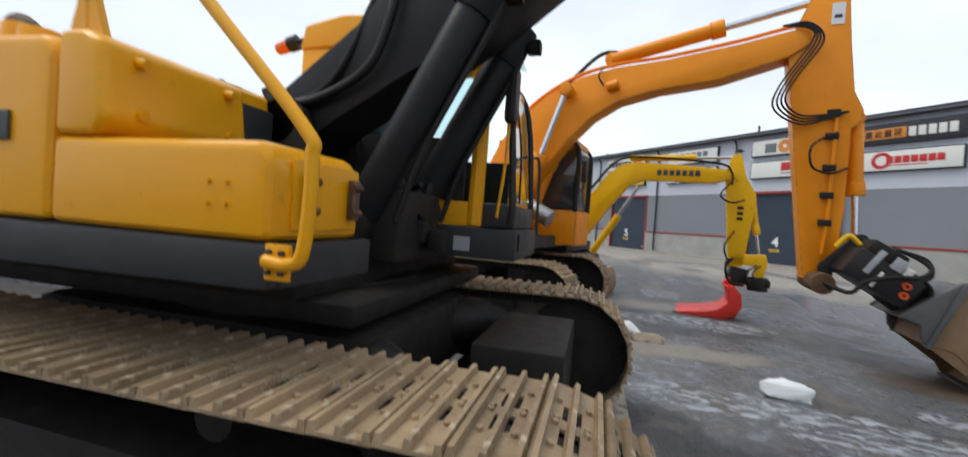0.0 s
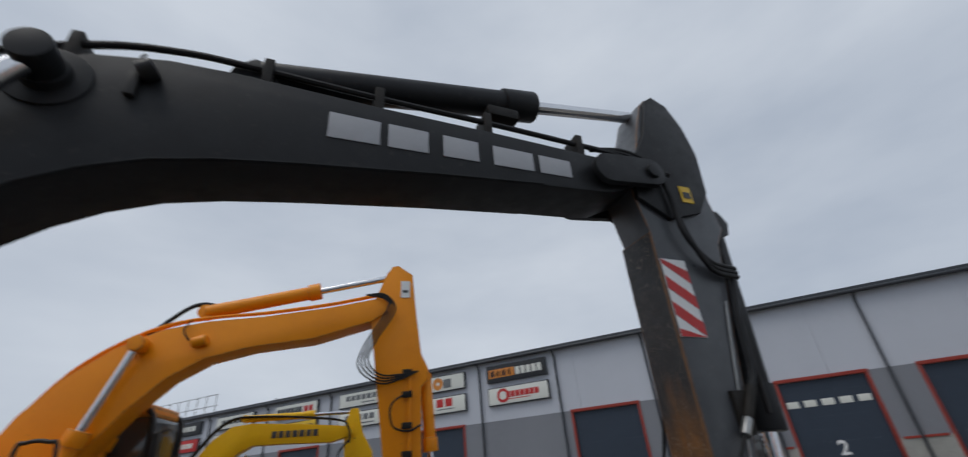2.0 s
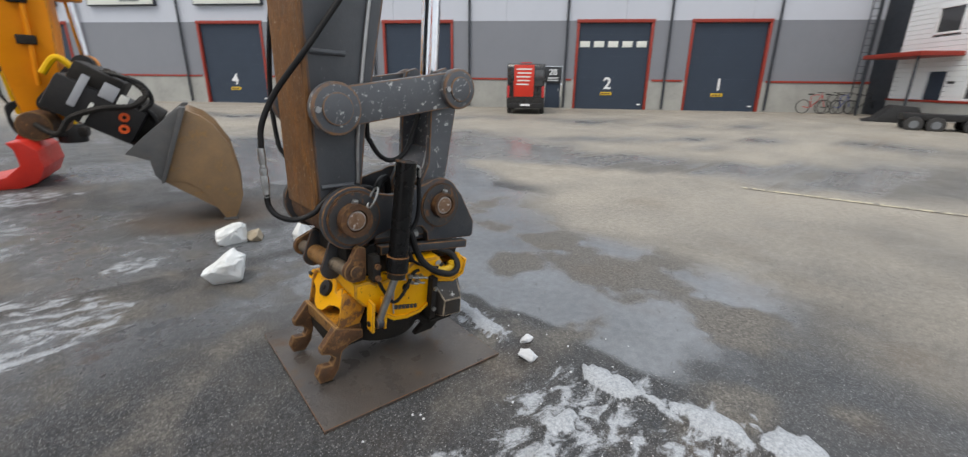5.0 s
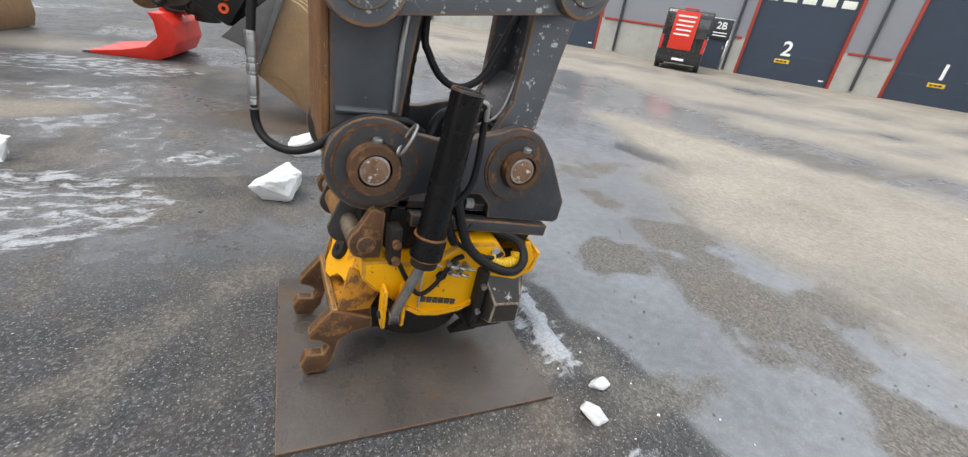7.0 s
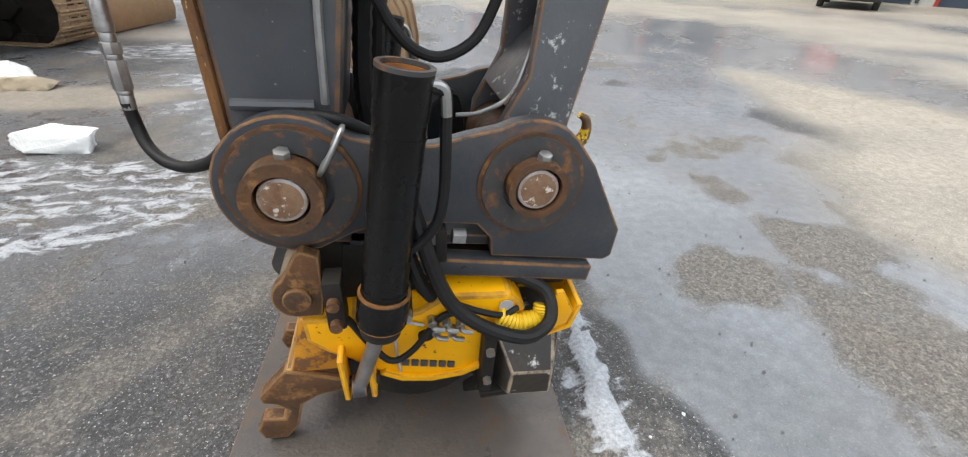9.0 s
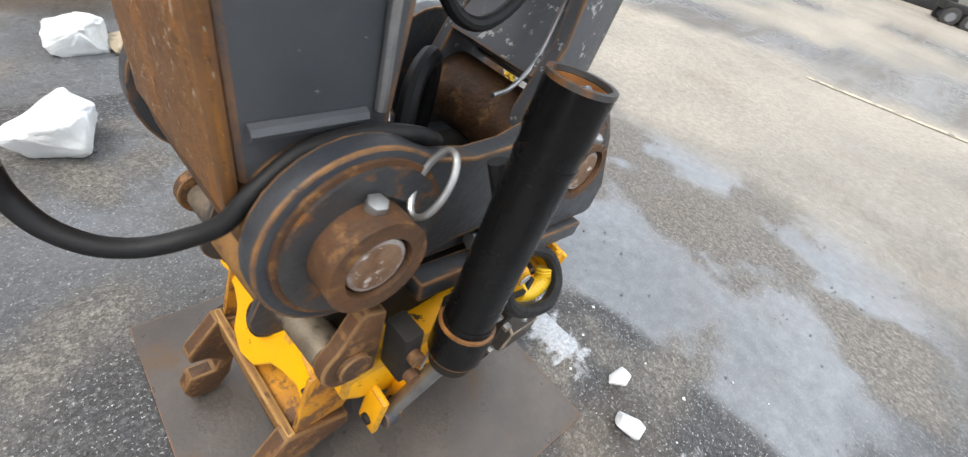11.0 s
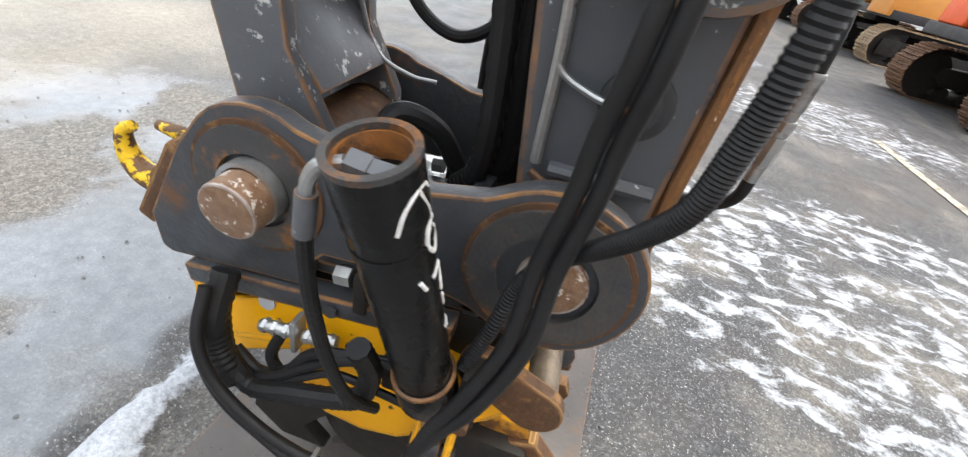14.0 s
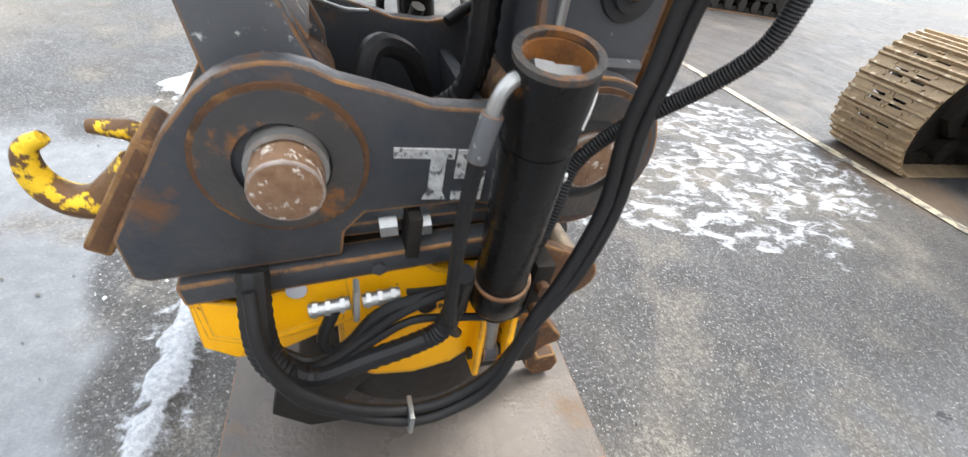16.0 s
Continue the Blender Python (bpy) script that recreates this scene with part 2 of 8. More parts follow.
M = dict(
    charcoal=mat("charcoal_paint", (0.012, 0.013, 0.0145), 0.45, 0, (0.019, 0.020, 0.022), 3, 0.6, 0.06, 90, (0.036, 0.035, 0.034), 14, 0.58, 0.15, spec=0.25),
    stickgrey=mat("scuffed_charcoal_paint", (0.056, 0.061, 0.068), 0.36, 0, (0.084, 0.089, 0.097), 4, 0.8, 0.14, 80, (0.38, 0.39, 0.39), 62, 0.665, 0.02, (0.22, 0.11, 0.05), spec=0.45),
    rustface=worn_stick_face(),
    steel=mat("dark_coupler_steel", (0.030, 0.035, 0.043), 0.38, 0.1, (0.056, 0.057, 0.060), 8, 0.9, 0.22, 70, (0.17, 0.072, 0.022), 6, 0.575, 0.16, (0.29, 0.14, 0.045), 0.6, spec=0.45),
    rustysteel=mat("rust_stained_steel", (0.038, 0.041, 0.046), 0.42, 0.15, (0.066, 0.058, 0.050), 9, 0.9, 0.3, 60, (0.22, 0.092, 0.026), 13, 0.545, 0.10, (0.26, 0.12, 0.04)),
    steelscr=mat("scratched_grey_steel", (0.095, 0.102, 0.113), 0.38, 0.2, (0.115, 0.12, 0.128), 9, 0.8, 0.14, 70, (0.50, 0.51, 0.49), 30, 0.585, 0.05, (0.26, 0.13, 0.05), spec=0.35),
    rust=mat("brown_rust", (0.125, 0.056, 0.022), 0.65, 0.2, (0.055, 0.032, 0.019), 12, 0.95, 0.45, 60, (0.23, 0.115, 0.04), 18, 0.545, 0.1, (0.26, 0.15, 0.06)),
    tanrust=mat("tan_rust", (0.30, 0.155, 0.045), 0.6, 0.2, (0.17, 0.085, 0.03), 14, 0.9, 0.35, 60, (0.10, 0.05, 0.025), 20, 0.54, 0.08, (0.42, 0.26, 0.09)),
    flakedyellow=mat("yellow_paint_flaking_off_rust", (0.16, 0.078, 0.028), 0.5, 0.2, (0.085, 0.045, 0.022), 20, 0.9, 0.4, 70, (0.78, 0.50, 0.02), 26, 0.535, 0.03, (0.24, 0.13, 0.05)),
    castmark=mat("pale_worn_cast_letters", (0.50, 0.51, 0.50), 0.6, 0, (0.20, 0.20, 0.20), 40, 0.9, 0.3, 90, (0.07, 0.072, 0.075), 60, 0.54, 0.05),
    scrapedblack=mat("scraped_black_housing", (0.022, 0.022, 0.023), 0.4, 0.1, (0.042, 0.034, 0.026), 7, 0.9, 0.2, 60, (0.52, 0.52, 0.50), 11, 0.60, 0.04, (0.50, 0.40, 0.28)),
    boretan=mat("orange_rusty_bore", (0.36, 0.14, 0.03), 0.6, 0.1, (0.14, 0.06, 0.025), 22, 0.9, 0.3, 80, (0.05, 0.03, 0.02), 16, 0.56, 0.08),
    tansteel=mat("greasy_tan_steel", (0.23, 0.185, 0.13), 0.5, 0.4, (0.09, 0.07, 0.055), 16, 0.9, 0.3, 60, (0.03, 0.026, 0.022), 14, 0.53, 0.1),
    rustyyellow=mat("rusty_worn_yellow_paint", (0.62, 0.28, 0.012), 0.5, 0, (0.34, 0.14, 0.02), 10, 0.9, 0.2, 60, (0.15, 0.07, 0.03), 14, 0.50, 0.06, (0.20, 0.10, 0.03)),
    pinrust=mat("rusty_pin_steel", (0.17, 0.088, 0.045), 0.42, 0.35, (0.30, 0.19, 0.12), 34, 0.9, 0.35, 90, (0.66, 0.60, 0.54), 48, 0.575, 0.04, (0.45, 0.42, 0.40)),
    blackcyl=mat("gloss_black_paint", (0.0045, 0.0045, 0.005), 0.26, 0, (0.009, 0.009, 0.009), 6, 0.5, 0.08, 80, (0.17, 0.07, 0.02), 9, 0.64, 0.03, (0.30, 0.13, 0.035), 0.7, spec=0.22),
    black=mat("black_paint", (0.012, 0.012, 0.013), 0.45, 0, (0.024, 0.023, 0.022), 5, 0.7, 0.08, 60, spec=0.3),
    dirtyblack=mat("dirty_black_steel", (0.009, 0.0088, 0.0085), 0.6, 0, (0.026, 0.022, 0.018), 5, 0.8, 0.2, 60, spec=0.25),
    rubber=mat("black_rubber", (0.008, 0.008, 0.009), 0.48, 0, (0.016, 0.016, 0.016), 12, 0.6, 0.14, 120, spec=0.25),
    zinc=mat("zinc_plated_steel", (0.43, 0.435, 0.43), 0.36, 0.85, (0.27, 0.275, 0.27), 18, 0.7, 0.06, 90),
    chrome=mat("chrome_rod", (0.75, 0.76, 0.78), 0.12, 1.0, (0.6, 0.6, 0.62), 6, 0.4),
    body=mat("machine_yellow_paint", (0.84, 0.385, 0.004), 0.34, 0, (0.76, 0.34, 0.004), 2, 0.5, 0.03, 40, (0.50, 0.23, 0.02), 7, 0.63, 0.2, None, None, 0.08, spec=0.3),
    bodygrey=mat("dark_grey_skirt_paint", (0.026, 0.028, 0.031), 0.5, 0, (0.042, 0.042, 0.042), 4, 0.7, 0.08, 60, spec=0.3),
    orange=mat("machine_orange_paint", (0.88, 0.30, 0.003), 0.42, 0, (0.78, 0.25, 0.003), 2.5, 0.6, 0.04, 50, (0.35, 0.12, 0.02), 9, 0.66, 0.06, (0.30, 0.12, 0.03), None, 0.05, spec=0.3),
    orange2=mat("faded_orange_paint", (0.60, 0.24, 0.035), 0.5, 0, (0.48, 0.19, 0.03), 3, 0.6, 0.05, 50),
    lemon=mat("lemon_yellow_paint", (0.86, 0.50, 0.004), 0.40, 0, (0.74, 0.42, 0.006), 2.5, 0.6, 0.04, 50, (0.30, 0.18, 0.03), 10, 0.65, 0.06, spec=0.3),
    tilty=mat("tiltrotator_yellow_paint", (0.86, 0.42, 0.003), 0.36, 0, (0.78, 0.36, 0.005), 6, 0.6, 0.08, 60, (0.05, 0.032, 0.02), 22, 0.63, 0.02, (0.34, 0.16, 0.03), 0.6, spec=0.35),
    redorange=mat("vivid_orange_red_paint", (0.75, 0.10, 0.01), 0.4, 0, (0.6, 0.08, 0.01), 4, 0.5),
    teal=mat("teal_paint", (0.02, 0.30, 0.32), 0.42, 0, (0.015, 0.22, 0.25), 3, 0.6, 0.03, 50),
    redbucket=mat("red_bucket_paint", (0.66, 0.028, 0.014), 0.42, 0, (0.52, 0.022, 0.012), 5, 0.7, 0.1, 60, (0.16, 0.05, 0.03), 9, 0.66, 0.08),
    bucket=mat("weathered_bucket_steel", (0.30, 0.185, 0.09), 0.55, 0.1, (0.20, 0.135, 0.08), 5, 0.9, 0.3, 50, (0.40, 0.21, 0.05), 5, 0.56, 0.2),
    bucketgrey=mat("grey_bucket_lip_steel", (0.085, 0.09, 0.095), 0.5, 0.3, (0.13, 0.125, 0.12), 6, 0.8, 0.15, 60, (0.18, 0.09, 0.04), 8, 0.62, 0.1),
    shoe=mat("muddy_worn_track_steel", (0.38, 0.28, 0.165), 0.55, 0.2, (0.20, 0.135, 0.08), 7, 0.9, 0.3, 60, (0.48, 0.40, 0.28), 13, 0.56, 0.1, (0.58, 0.44, 0.25), None, 0, 0.22),
    shoerust=mat("rusty_track_steel", (0.165, 0.082, 0.04), 0.68, 0.2, (0.10, 0.055, 0.03), 7, 0.9, 0.3, 60, (0.24, 0.14, 0.07), 13, 0.60, 0.1, (0.30, 0.17, 0.08), None, 0, 0.22),
    plate=mat("wet_steel_sheet", (0.062, 0.056, 0.053), 0.30, 0.2, (0.108, 0.092, 0.080), 3, 0.9, 0.2, 90, (0.11, 0.07, 0.042), 5, 0.57, 0.12, (0.22, 0.10, 0.04), 0.5, spec=0.4),
    wallup=mat("light_grey_wall_panel", (0.50, 0.525, 0.585), 0.6, 0, (0.46, 0.485, 0.54), 0.35, 0.6, 0.01, 40),
    walllow=mat("mid_grey_wall_panel", (0.205, 0.215, 0.240), 0.6, 0, (0.18, 0.19, 0.215), 0.35, 0.6, 0.01, 40),
    plinth=mat("grey_concrete_plinth", (0.36, 0.36, 0.335), 0.8, 0, (0.26, 0.26, 0.245), 0.9, 0.8, 0.15, 30, (0.20, 0.20, 0.19), 1.6, 0.62, 0.15),
    slate=mat("slate_blue_door_panel", (0.034, 0.048, 0.072), 0.5, 0, (0.029, 0.041, 0.061), 0.7, 0.6, 0.02, 60, spec=0.3),
    darktrim=mat("dark_sheet_metal_trim", (0.022, 0.027, 0.035), 0.45, 0, (0.03, 0.034, 0.042), 2, 0.6),
    redtrim=mat("red_painted_trim", (0.30, 0.028, 0.014), 0.5, 0, (0.24, 0.024, 0.012), 3, 0.6),
    signwhite=mat("off_white_sign_face", (0.70, 0.71, 0.66), 0.4, 0, (0.64, 0.65, 0.60), 1, 0.5),
    signblack=mat("black_sign_face", (0.02, 0.022, 0.026), 0.4),
    signorange=mat("orange_sign_print", (0.72, 0.26, 0.04), 0.45),
    signred=mat("red_sign_print", (0.55, 0.02, 0.02), 0.45),
    signblue=mat("blue_sign_print", (0.03, 0.06, 0.28), 0.45),
    signgrey=mat("grey_sign_print", (0.16, 0.17, 0.18), 0.45),
    signyellow=mat("yellow_sign_print", (0.75, 0.48, 0.02), 0.45),
    white=mat("white_paint", (0.76, 0.77, 0.77), 0.5, 0, (0.70, 0.71, 0.71), 4, 0.5),
    lettergrey=mat("silver_grey_decal", (0.40, 0.41, 0.43), 0.5, 0, (0.34, 0.35, 0.37), 8, 0.6),
    letterdark=mat("dark_grey_decal", (0.055, 0.058, 0.062), 0.5),
    siding=mat("white_siding_board", (0.78, 0.80, 0.80), 0.55, 0, (0.72, 0.74, 0.74), 0.8, 0.6, 0.02, 30),
    blueglass=mat("blue_tinted_glazing", (0.012, 0.075, 0.165), 0.06, 0, (0.01, 0.06, 0.13), 0.5, 0.4, 0, 60, spec=0.8),
    darkglass=mat("dark_window_glazing", (0.03, 0.032, 0.034), 0.06, 0, (0.05, 0.05, 0.05), 0.8, 0.5, 0, 60, spec=0.8),
    cabglass=glass("green_tinted_cab_glass", (0.62, 0.86, 0.86)),
    amber=mat("amber_beacon_lens", (0.80, 0.16, 0.01), 0.2, 0, (0.7, 0.12, 0.01), 5, 0.4),
    ice=mat("dirty_white_ice", (0.80, 0.83, 0.84), 0.42, 0, (0.66, 0.68, 0.67), 5, 0.7, 0.6, 34, (0.46, 0.42, 0.34), 4, 0.66, 0.12),
    snow=mat("granular_snow", (0.68, 0.70, 0.72), 0.7, 0, (0.56, 0.58, 0.60), 14, 0.7, 0.6, 120),
    icebrown=mat("sandy_brown_ice", (0.40, 0.34, 0.25), 0.6, 0, (0.28, 0.23, 0.16), 6, 0.7, 0.5, 30),
    linepaint=mat("worn_yellow_road_paint", (0.50, 0.44, 0.31), 0.6, 0, (0.38, 0.34, 0.26), 6, 0.8, 0.2, 60, (0.12, 0.115, 0.11), 9, 0.48, 0.12),
    tyre=mat("tyre_rubber", (0.018, 0.018, 0.018), 0.7, 0, (0.035, 0.032, 0.03), 8, 0.7, 0.2, 60),
    vanblack=mat("black_van_paint", (0.012, 0.012, 0.013), 0.25, 0, None, 3, 0.4, coat=0.5),
    vanred=mat("red_van_paint", (0.62, 0.03, 0.012), 0.35),
    carblue=mat("blue_car_paint", (0.02, 0.10, 0.32), 0.25, coat=0.5),
    carwhite=mat("white_car_paint", (0.70, 0.71, 0.72), 0.25, coat=0.5),
    lamp=lamp_mat("lit_office_lamp", (1.0, 0.75, 0.25), 1.6),
    chalk=mat("white_chalk_mark", (0.72, 0.72, 0.70), 0.8, 0, (0.5, 0.5, 0.5), 60, 0.9),
)


# ---- mesh helpers ----
def bevel(bm, w, seg=2, limit=0.5):
    ed = [e for e in bm.edges if len(e.link_faces) == 2 and e.calc_face_angle(0) > limit]
    bmesh.ops.bevel(bm, geom=ed, offset=w, segments=seg, affect="EDGES", profile=0.6, clamp_overlap=True, material=1)
    return bm


def add_box(bm, x0, x1, y0, y1, z0, z1, m=None):
    v = bmesh.ops.create_cube(bm, size=1)["verts"]
    for a in v:
        a.co = Vector(((x0 + x1) / 2 + a.co.x * (x1 - x0), (y0 + y1) / 2 + a.co.y * (y1 - y0), (z0 + z1) / 2 + a.co.z * (z1 - z0)))
        if m:
            a.co = m @ a.co
    return bm


def box(x0, x1, y0, y1, z0, z1, bev=0.0, m=None, seg=2):
    bm = add_box(bmesh.new(), x0, x1, y0, y1, z0, z1, m)
    return bevel(bm, bev, seg) if bev else bm


def add_cyl(bm, a, b, r, r2=None, seg=24, caps=True):
    a, b = Vector(a), Vector(b)
    d = b - a
    m = Matrix.Translation((a + b) / 2) @ d.to_track_quat("Z", "Y").to_matrix().to_4x4()
    bmesh.ops.create_cone(bm, cap_ends=caps, segments=seg, radius1=r, radius2=r if r2 is None else r2, depth=d.length, matrix=m)
    return bm


def cyl(a, b, r, r2=None, seg=24, bev=0.0):
    bm = add_cyl(bmesh.new(), a, b, r, r2, seg)
    return bevel(bm, bev, 2, 1.0) if bev else bm


def add_ring(bm, a, b, r, hole, seg=28):
    """A tube with walls: outer radius r, bore hole, from a to b."""
    a, b = Vector(a), Vector(b)
    q = (b - a).to_track_quat("Z", "Y")
    rows = []
    for p, rad in ((a, hole), (a, r), (b, r), (b, hole)):
        rows.append([bm.verts.new(p + q @ Vector((math.cos(t) * rad, math.sin(t) * rad, 0))) for t in (2 * math.pi * k / seg for k in range(seg))])
    for i in range(4):
        r0, r1 = rows[i], rows[(i + 1) % 4]
        for k in range(seg):
            bm.faces.new((r0[k], r0[(k + 1) % seg], r1[(k + 1) % seg], r1[k]))
    bmesh.ops.recalc_face_normals(bm, faces=bm.faces)
    return bm


def add_prism(bm, pts, y0, y1):
    """A polygon in x and z, drawn out from y0 to y1."""
    lo = [bm.verts.new((x, y0, z)) for x, z in pts]
    hi = [bm.verts.new((x, y1, z)) for x, z in pts]
    n = len(pts)
    bm.faces.new(lo)
    bm.faces.new(hi[::-1])
    for k in range(n):
        bm.faces.new((lo[k], hi[k], hi[(k + 1) % n], lo[(k + 1) % n]))
    bmesh.ops.recalc_face_normals(bm, faces=bm.faces)
    return bm


def prism(pts, y0, y1, bev=0.0, seg=2):
    bm = add_prism(bmesh.new(), pts, y0, y1)
    return bevel(bm, bev, seg) if bev else bm


def curve_points(pts, steps=8):
    pts = [Vector(p) for p in pts]
    if len(pts) < 3:
        return pts
    ext = [2 * pts[0] - pts[1], *pts, 2 * pts[-1] - pts[-2]]
    out = []
    for i in range(1, len(ext) - 2):
        p0, p1, p2, p3 = ext[i - 1:i + 3]
        for k in range(steps):
            t = k / steps
            out.append(0.5 * (2 * p1 + (p2 - p0) * t + (2 * p0 - 5 * p1 + 4 * p2 - p3) * t * t + (3 * p1 - p0 - 3 * p2 + p3) * t ** 3))
    out.append(pts[-1])
    return out


def add_tube(bm, pts, r, seg=10, steps=8, ribs=0.0):
    path = curve_points(pts, steps)
    rows, up = [], Vector((0.13, 0.31, 0.94))
    for i, p in enumerate(path):
        d = (path[min(i + 1, len(path) - 1)] - path[max(i - 1, 0)]).normalized()
        x = d.cross(up)
        x = x.normalized() if x.length > 1e-4 else d.orthogonal().normalized()
        y = d.cross(x)
        up = x.cross(d)
        rr = r * (1 + ribs * (i % 2)) if not callable(r) else r(i / (len(path) - 1))
        rows.append([bm.verts.new(p + (x * math.cos(a) + y * math.sin(a)) * rr) for a in (2 * math.pi * k / seg for k in range(seg))])
    for a, b in zip(rows, rows[1:]):
        for k in range(seg):
            bm.faces.new((a[k], a[(k + 1) % seg], b[(k + 1) % seg], b[k]))
    bm.faces.new(rows[0][::-1])
    bm.faces.new(rows[-1])
    bmesh.ops.recalc_face_normals(bm, faces=bm.faces)
    return bm


def tube(pts, r, seg=10, steps=8, ribs=0.0):
    return add_tube(bmesh.new(), pts, r, seg, steps, ribs)


def lump(x, y, z, sx, sy, sz, seed, rough=0.35, sub=3, freq=2.2):
    """A broken chunk: the hull of a few scattered corners, its edges worn and its faces pitted."""
    rnd = random.Random(seed * 31 + 7)
    bm = bmesh.new()
    for k in range(15):
        d = Vector((rnd.gauss(0, 1), rnd.gauss(0, 1), rnd.gauss(0, 1))).normalized() * rnd.uniform(0.8, 1.18)
        bm.verts.new(d)
    hull = bmesh.ops.convex_hull(bm, input=bm.verts)
    bmesh.ops.delete(bm, geom=[v for v in bm.verts if not v.link_faces], context="VERTS")
    bmesh.ops.bevel(bm, geom=list(bm.edges), offset=0.09, segments=2, affect="EDGES", profile=0.6, clamp_overlap=True)
    bmesh.ops.triangulate(bm, faces=list(bm.faces))
    bmesh.ops.subdivide_edges(bm, edges=list(bm.edges), cuts=sub - 1, use_grid_fill=True)
    for v in bm.verts:
        n = v.co.normalized()
        k = 1 + rough * 0.22 * noise.noise(n * freq + Vector((seed, 5, seed * 3))) + rough * 0.12 * noise.noise(n * freq * 4 + Vector((seed * 2, 1, 4)))
        v.co = Vector((x + v.co.x * k * sx, y + v.co.y * k * sy, max(z + v.co.z * k * sz, z - sz * 0.55)))
    return bm


def mesh_of(name, bm, material, smooth=True):
    me = bpy.data.meshes.new(name)
    if smooth:
        for f in bm.faces:
            f.smooth = True
        for e in bm.edges:
            if len(e.link_faces) == 2 and e.calc_face_angle(0) > 0.6:
                e.smooth = False
    bm.to_mesh(me)
    bm.free()
    me.materials.append(M[material])
    me.materials.append(EDGES.get(M[material].name, M[material]))
    return me


def part(name, bm, material, parent=None, label=""):
    ob = new(name, mesh_of(name, bm, material))
    ob.parent = parent
    return tagged(ob, label)


def thing(name, label, category, group="", m=None, kind=""):
    ob = new(name)
    ob.empty_display_size = 0.2
    if m is not None:
        ob.matrix_world = m
    return tagged(ob, label, category, group, kind)


def solo(name, bm, material, label, category, group="", kind="", m=None):
    ob = new(name, mesh_of(name, bm, material))
    if m is not None:
        ob.matrix_world = m
    return tagged(ob, label, category, group, kind)


def text_mesh(body, size, depth=0.004):
    cu = bpy.data.curves.new("writing", "FONT")
    cu.body, cu.size, cu.extrude, cu.align_x, cu.align_y = body, size, depth, "CENTER", "CENTER"
    cu.offset = size * 0.02
    ob = bpy.data.objects.new("writing", cu)
    scene.collection.objects.link(ob)
    bpy.context.view_layer.update()
    me = bpy.data.meshes.new_from_object(ob.evaluated_get(bpy.context.evaluated_depsgraph_get()))
    bpy.data.objects.remove(ob)
    return me


def eye_plate(a, b, ra, rb, y0, y1, bev=0.006):
    """A link bar in x and z between two round eyes."""
    ax, az, bx, bz = *a, *b
    ang = math.atan2(bz - az, bx - ax)
    pts = [(ax + ra * math.cos(ang + t), az + ra * math.sin(ang + t)) for t in (math.pi / 2 + math.pi * k / 12 for k in range(13))]
    pts += [(bx + rb * math.cos(ang + t), bz + rb * math.sin(ang + t)) for t in (-math.pi / 2 + math.pi * k / 12 for k in range(13))]
    return prism(pts, y0, y1, bev)

# ---- ground: one sheet, fine near the walk and coarse towards the horizon ----
TH = radians(-48.6)
SLOPE = 0.0118  # the yard and the hall fall a little towards the far end
FAC = Matrix.Translation((24.0, 16.52, 0.0)) @ Matrix.Rotation(TH, 4, "Z") @ Matrix.Rotation(-SLOPE, 4, "Y")
FU, FN = np.array((math.cos(TH), math.sin(TH))), np.array((-math.sin(TH), math.cos(TH)))


def hash2(ix, iy, seed):
    h = np.sin(ix * 127.1 + iy * 311.7 + seed * 74.7) * 43758.5453
    return h - np.floor(h)


def value_noise(x, y, seed):
    ix, iy = np.floor(x), np.floor(y)
    fx, fy = x - ix, y - iy
    fx, fy = fx * fx * (3 - 2 * fx), fy * fy * (3 - 2 * fy)
    a, b = hash2(ix, iy, seed), hash2(ix + 1, iy, seed)
    c, d = hash2(ix, iy + 1, seed), hash2(ix + 1, iy + 1, seed)
    return (a * (1 - fx) + b * fx) * (1 - fy) + (c * (1 - fx) + d * fx) * fy


def fbm(x, y, seed, octaves=5):
    s, amp, tot = 0, 1.0, 0
    for k in range(octaves):
        s = s + amp * value_noise(x * 2 ** k + 17.3 * k, y * 2 ** k - 9.1 * k, seed + k)
        tot += amp
        amp *= 0.55
    return s / tot


def smooth(a, b, v):
    t = np.clip((v - a) / (b - a), 0, 1)
    return t * t * (3 - 2 * t)


def ground_rise(x, y):
    """The yard rises a little towards the hall."""
    n = (x - 24.0) * FN[0] + (y - 16.52) * FN[1]
    s = (x - 24.0) * FU[0] + (y - 16.52) * FU[1]
    return (0.22 + SLOPE * np.clip(s, -50, 25)) * smooth(-22, -3, n)


def blobs(x, y, seed, items):
    out = np.zeros_like(x)
    for cx, cy, ax, ay, rot, gain in items:
        c, s = math.cos(radians(rot)), math.sin(radians(rot))
        dx, dy = (x - cx) * c + (y - cy) * s, -(x - cx) * s + (y - cy) * c
        out = np.maximum(out, gain * (1 - np.sqrt((dx / ax) ** 2 + (dy / ay) ** 2)))
    return out


def lines(lo, hi, fine, far):
    v = list(np.arange(lo, hi, fine))
    a, b, st = [], [], fine
    p = hi
    while p < far:
        b.append(p)
        st *= 1.16
        p += st
    b.append(far)
    p, st = lo - fine, fine
    while p > -far:
        a.append(p)
        st *= 1.16
        p -= st
    a.append(-far)
    return np.array(a[::-1] + v + b)


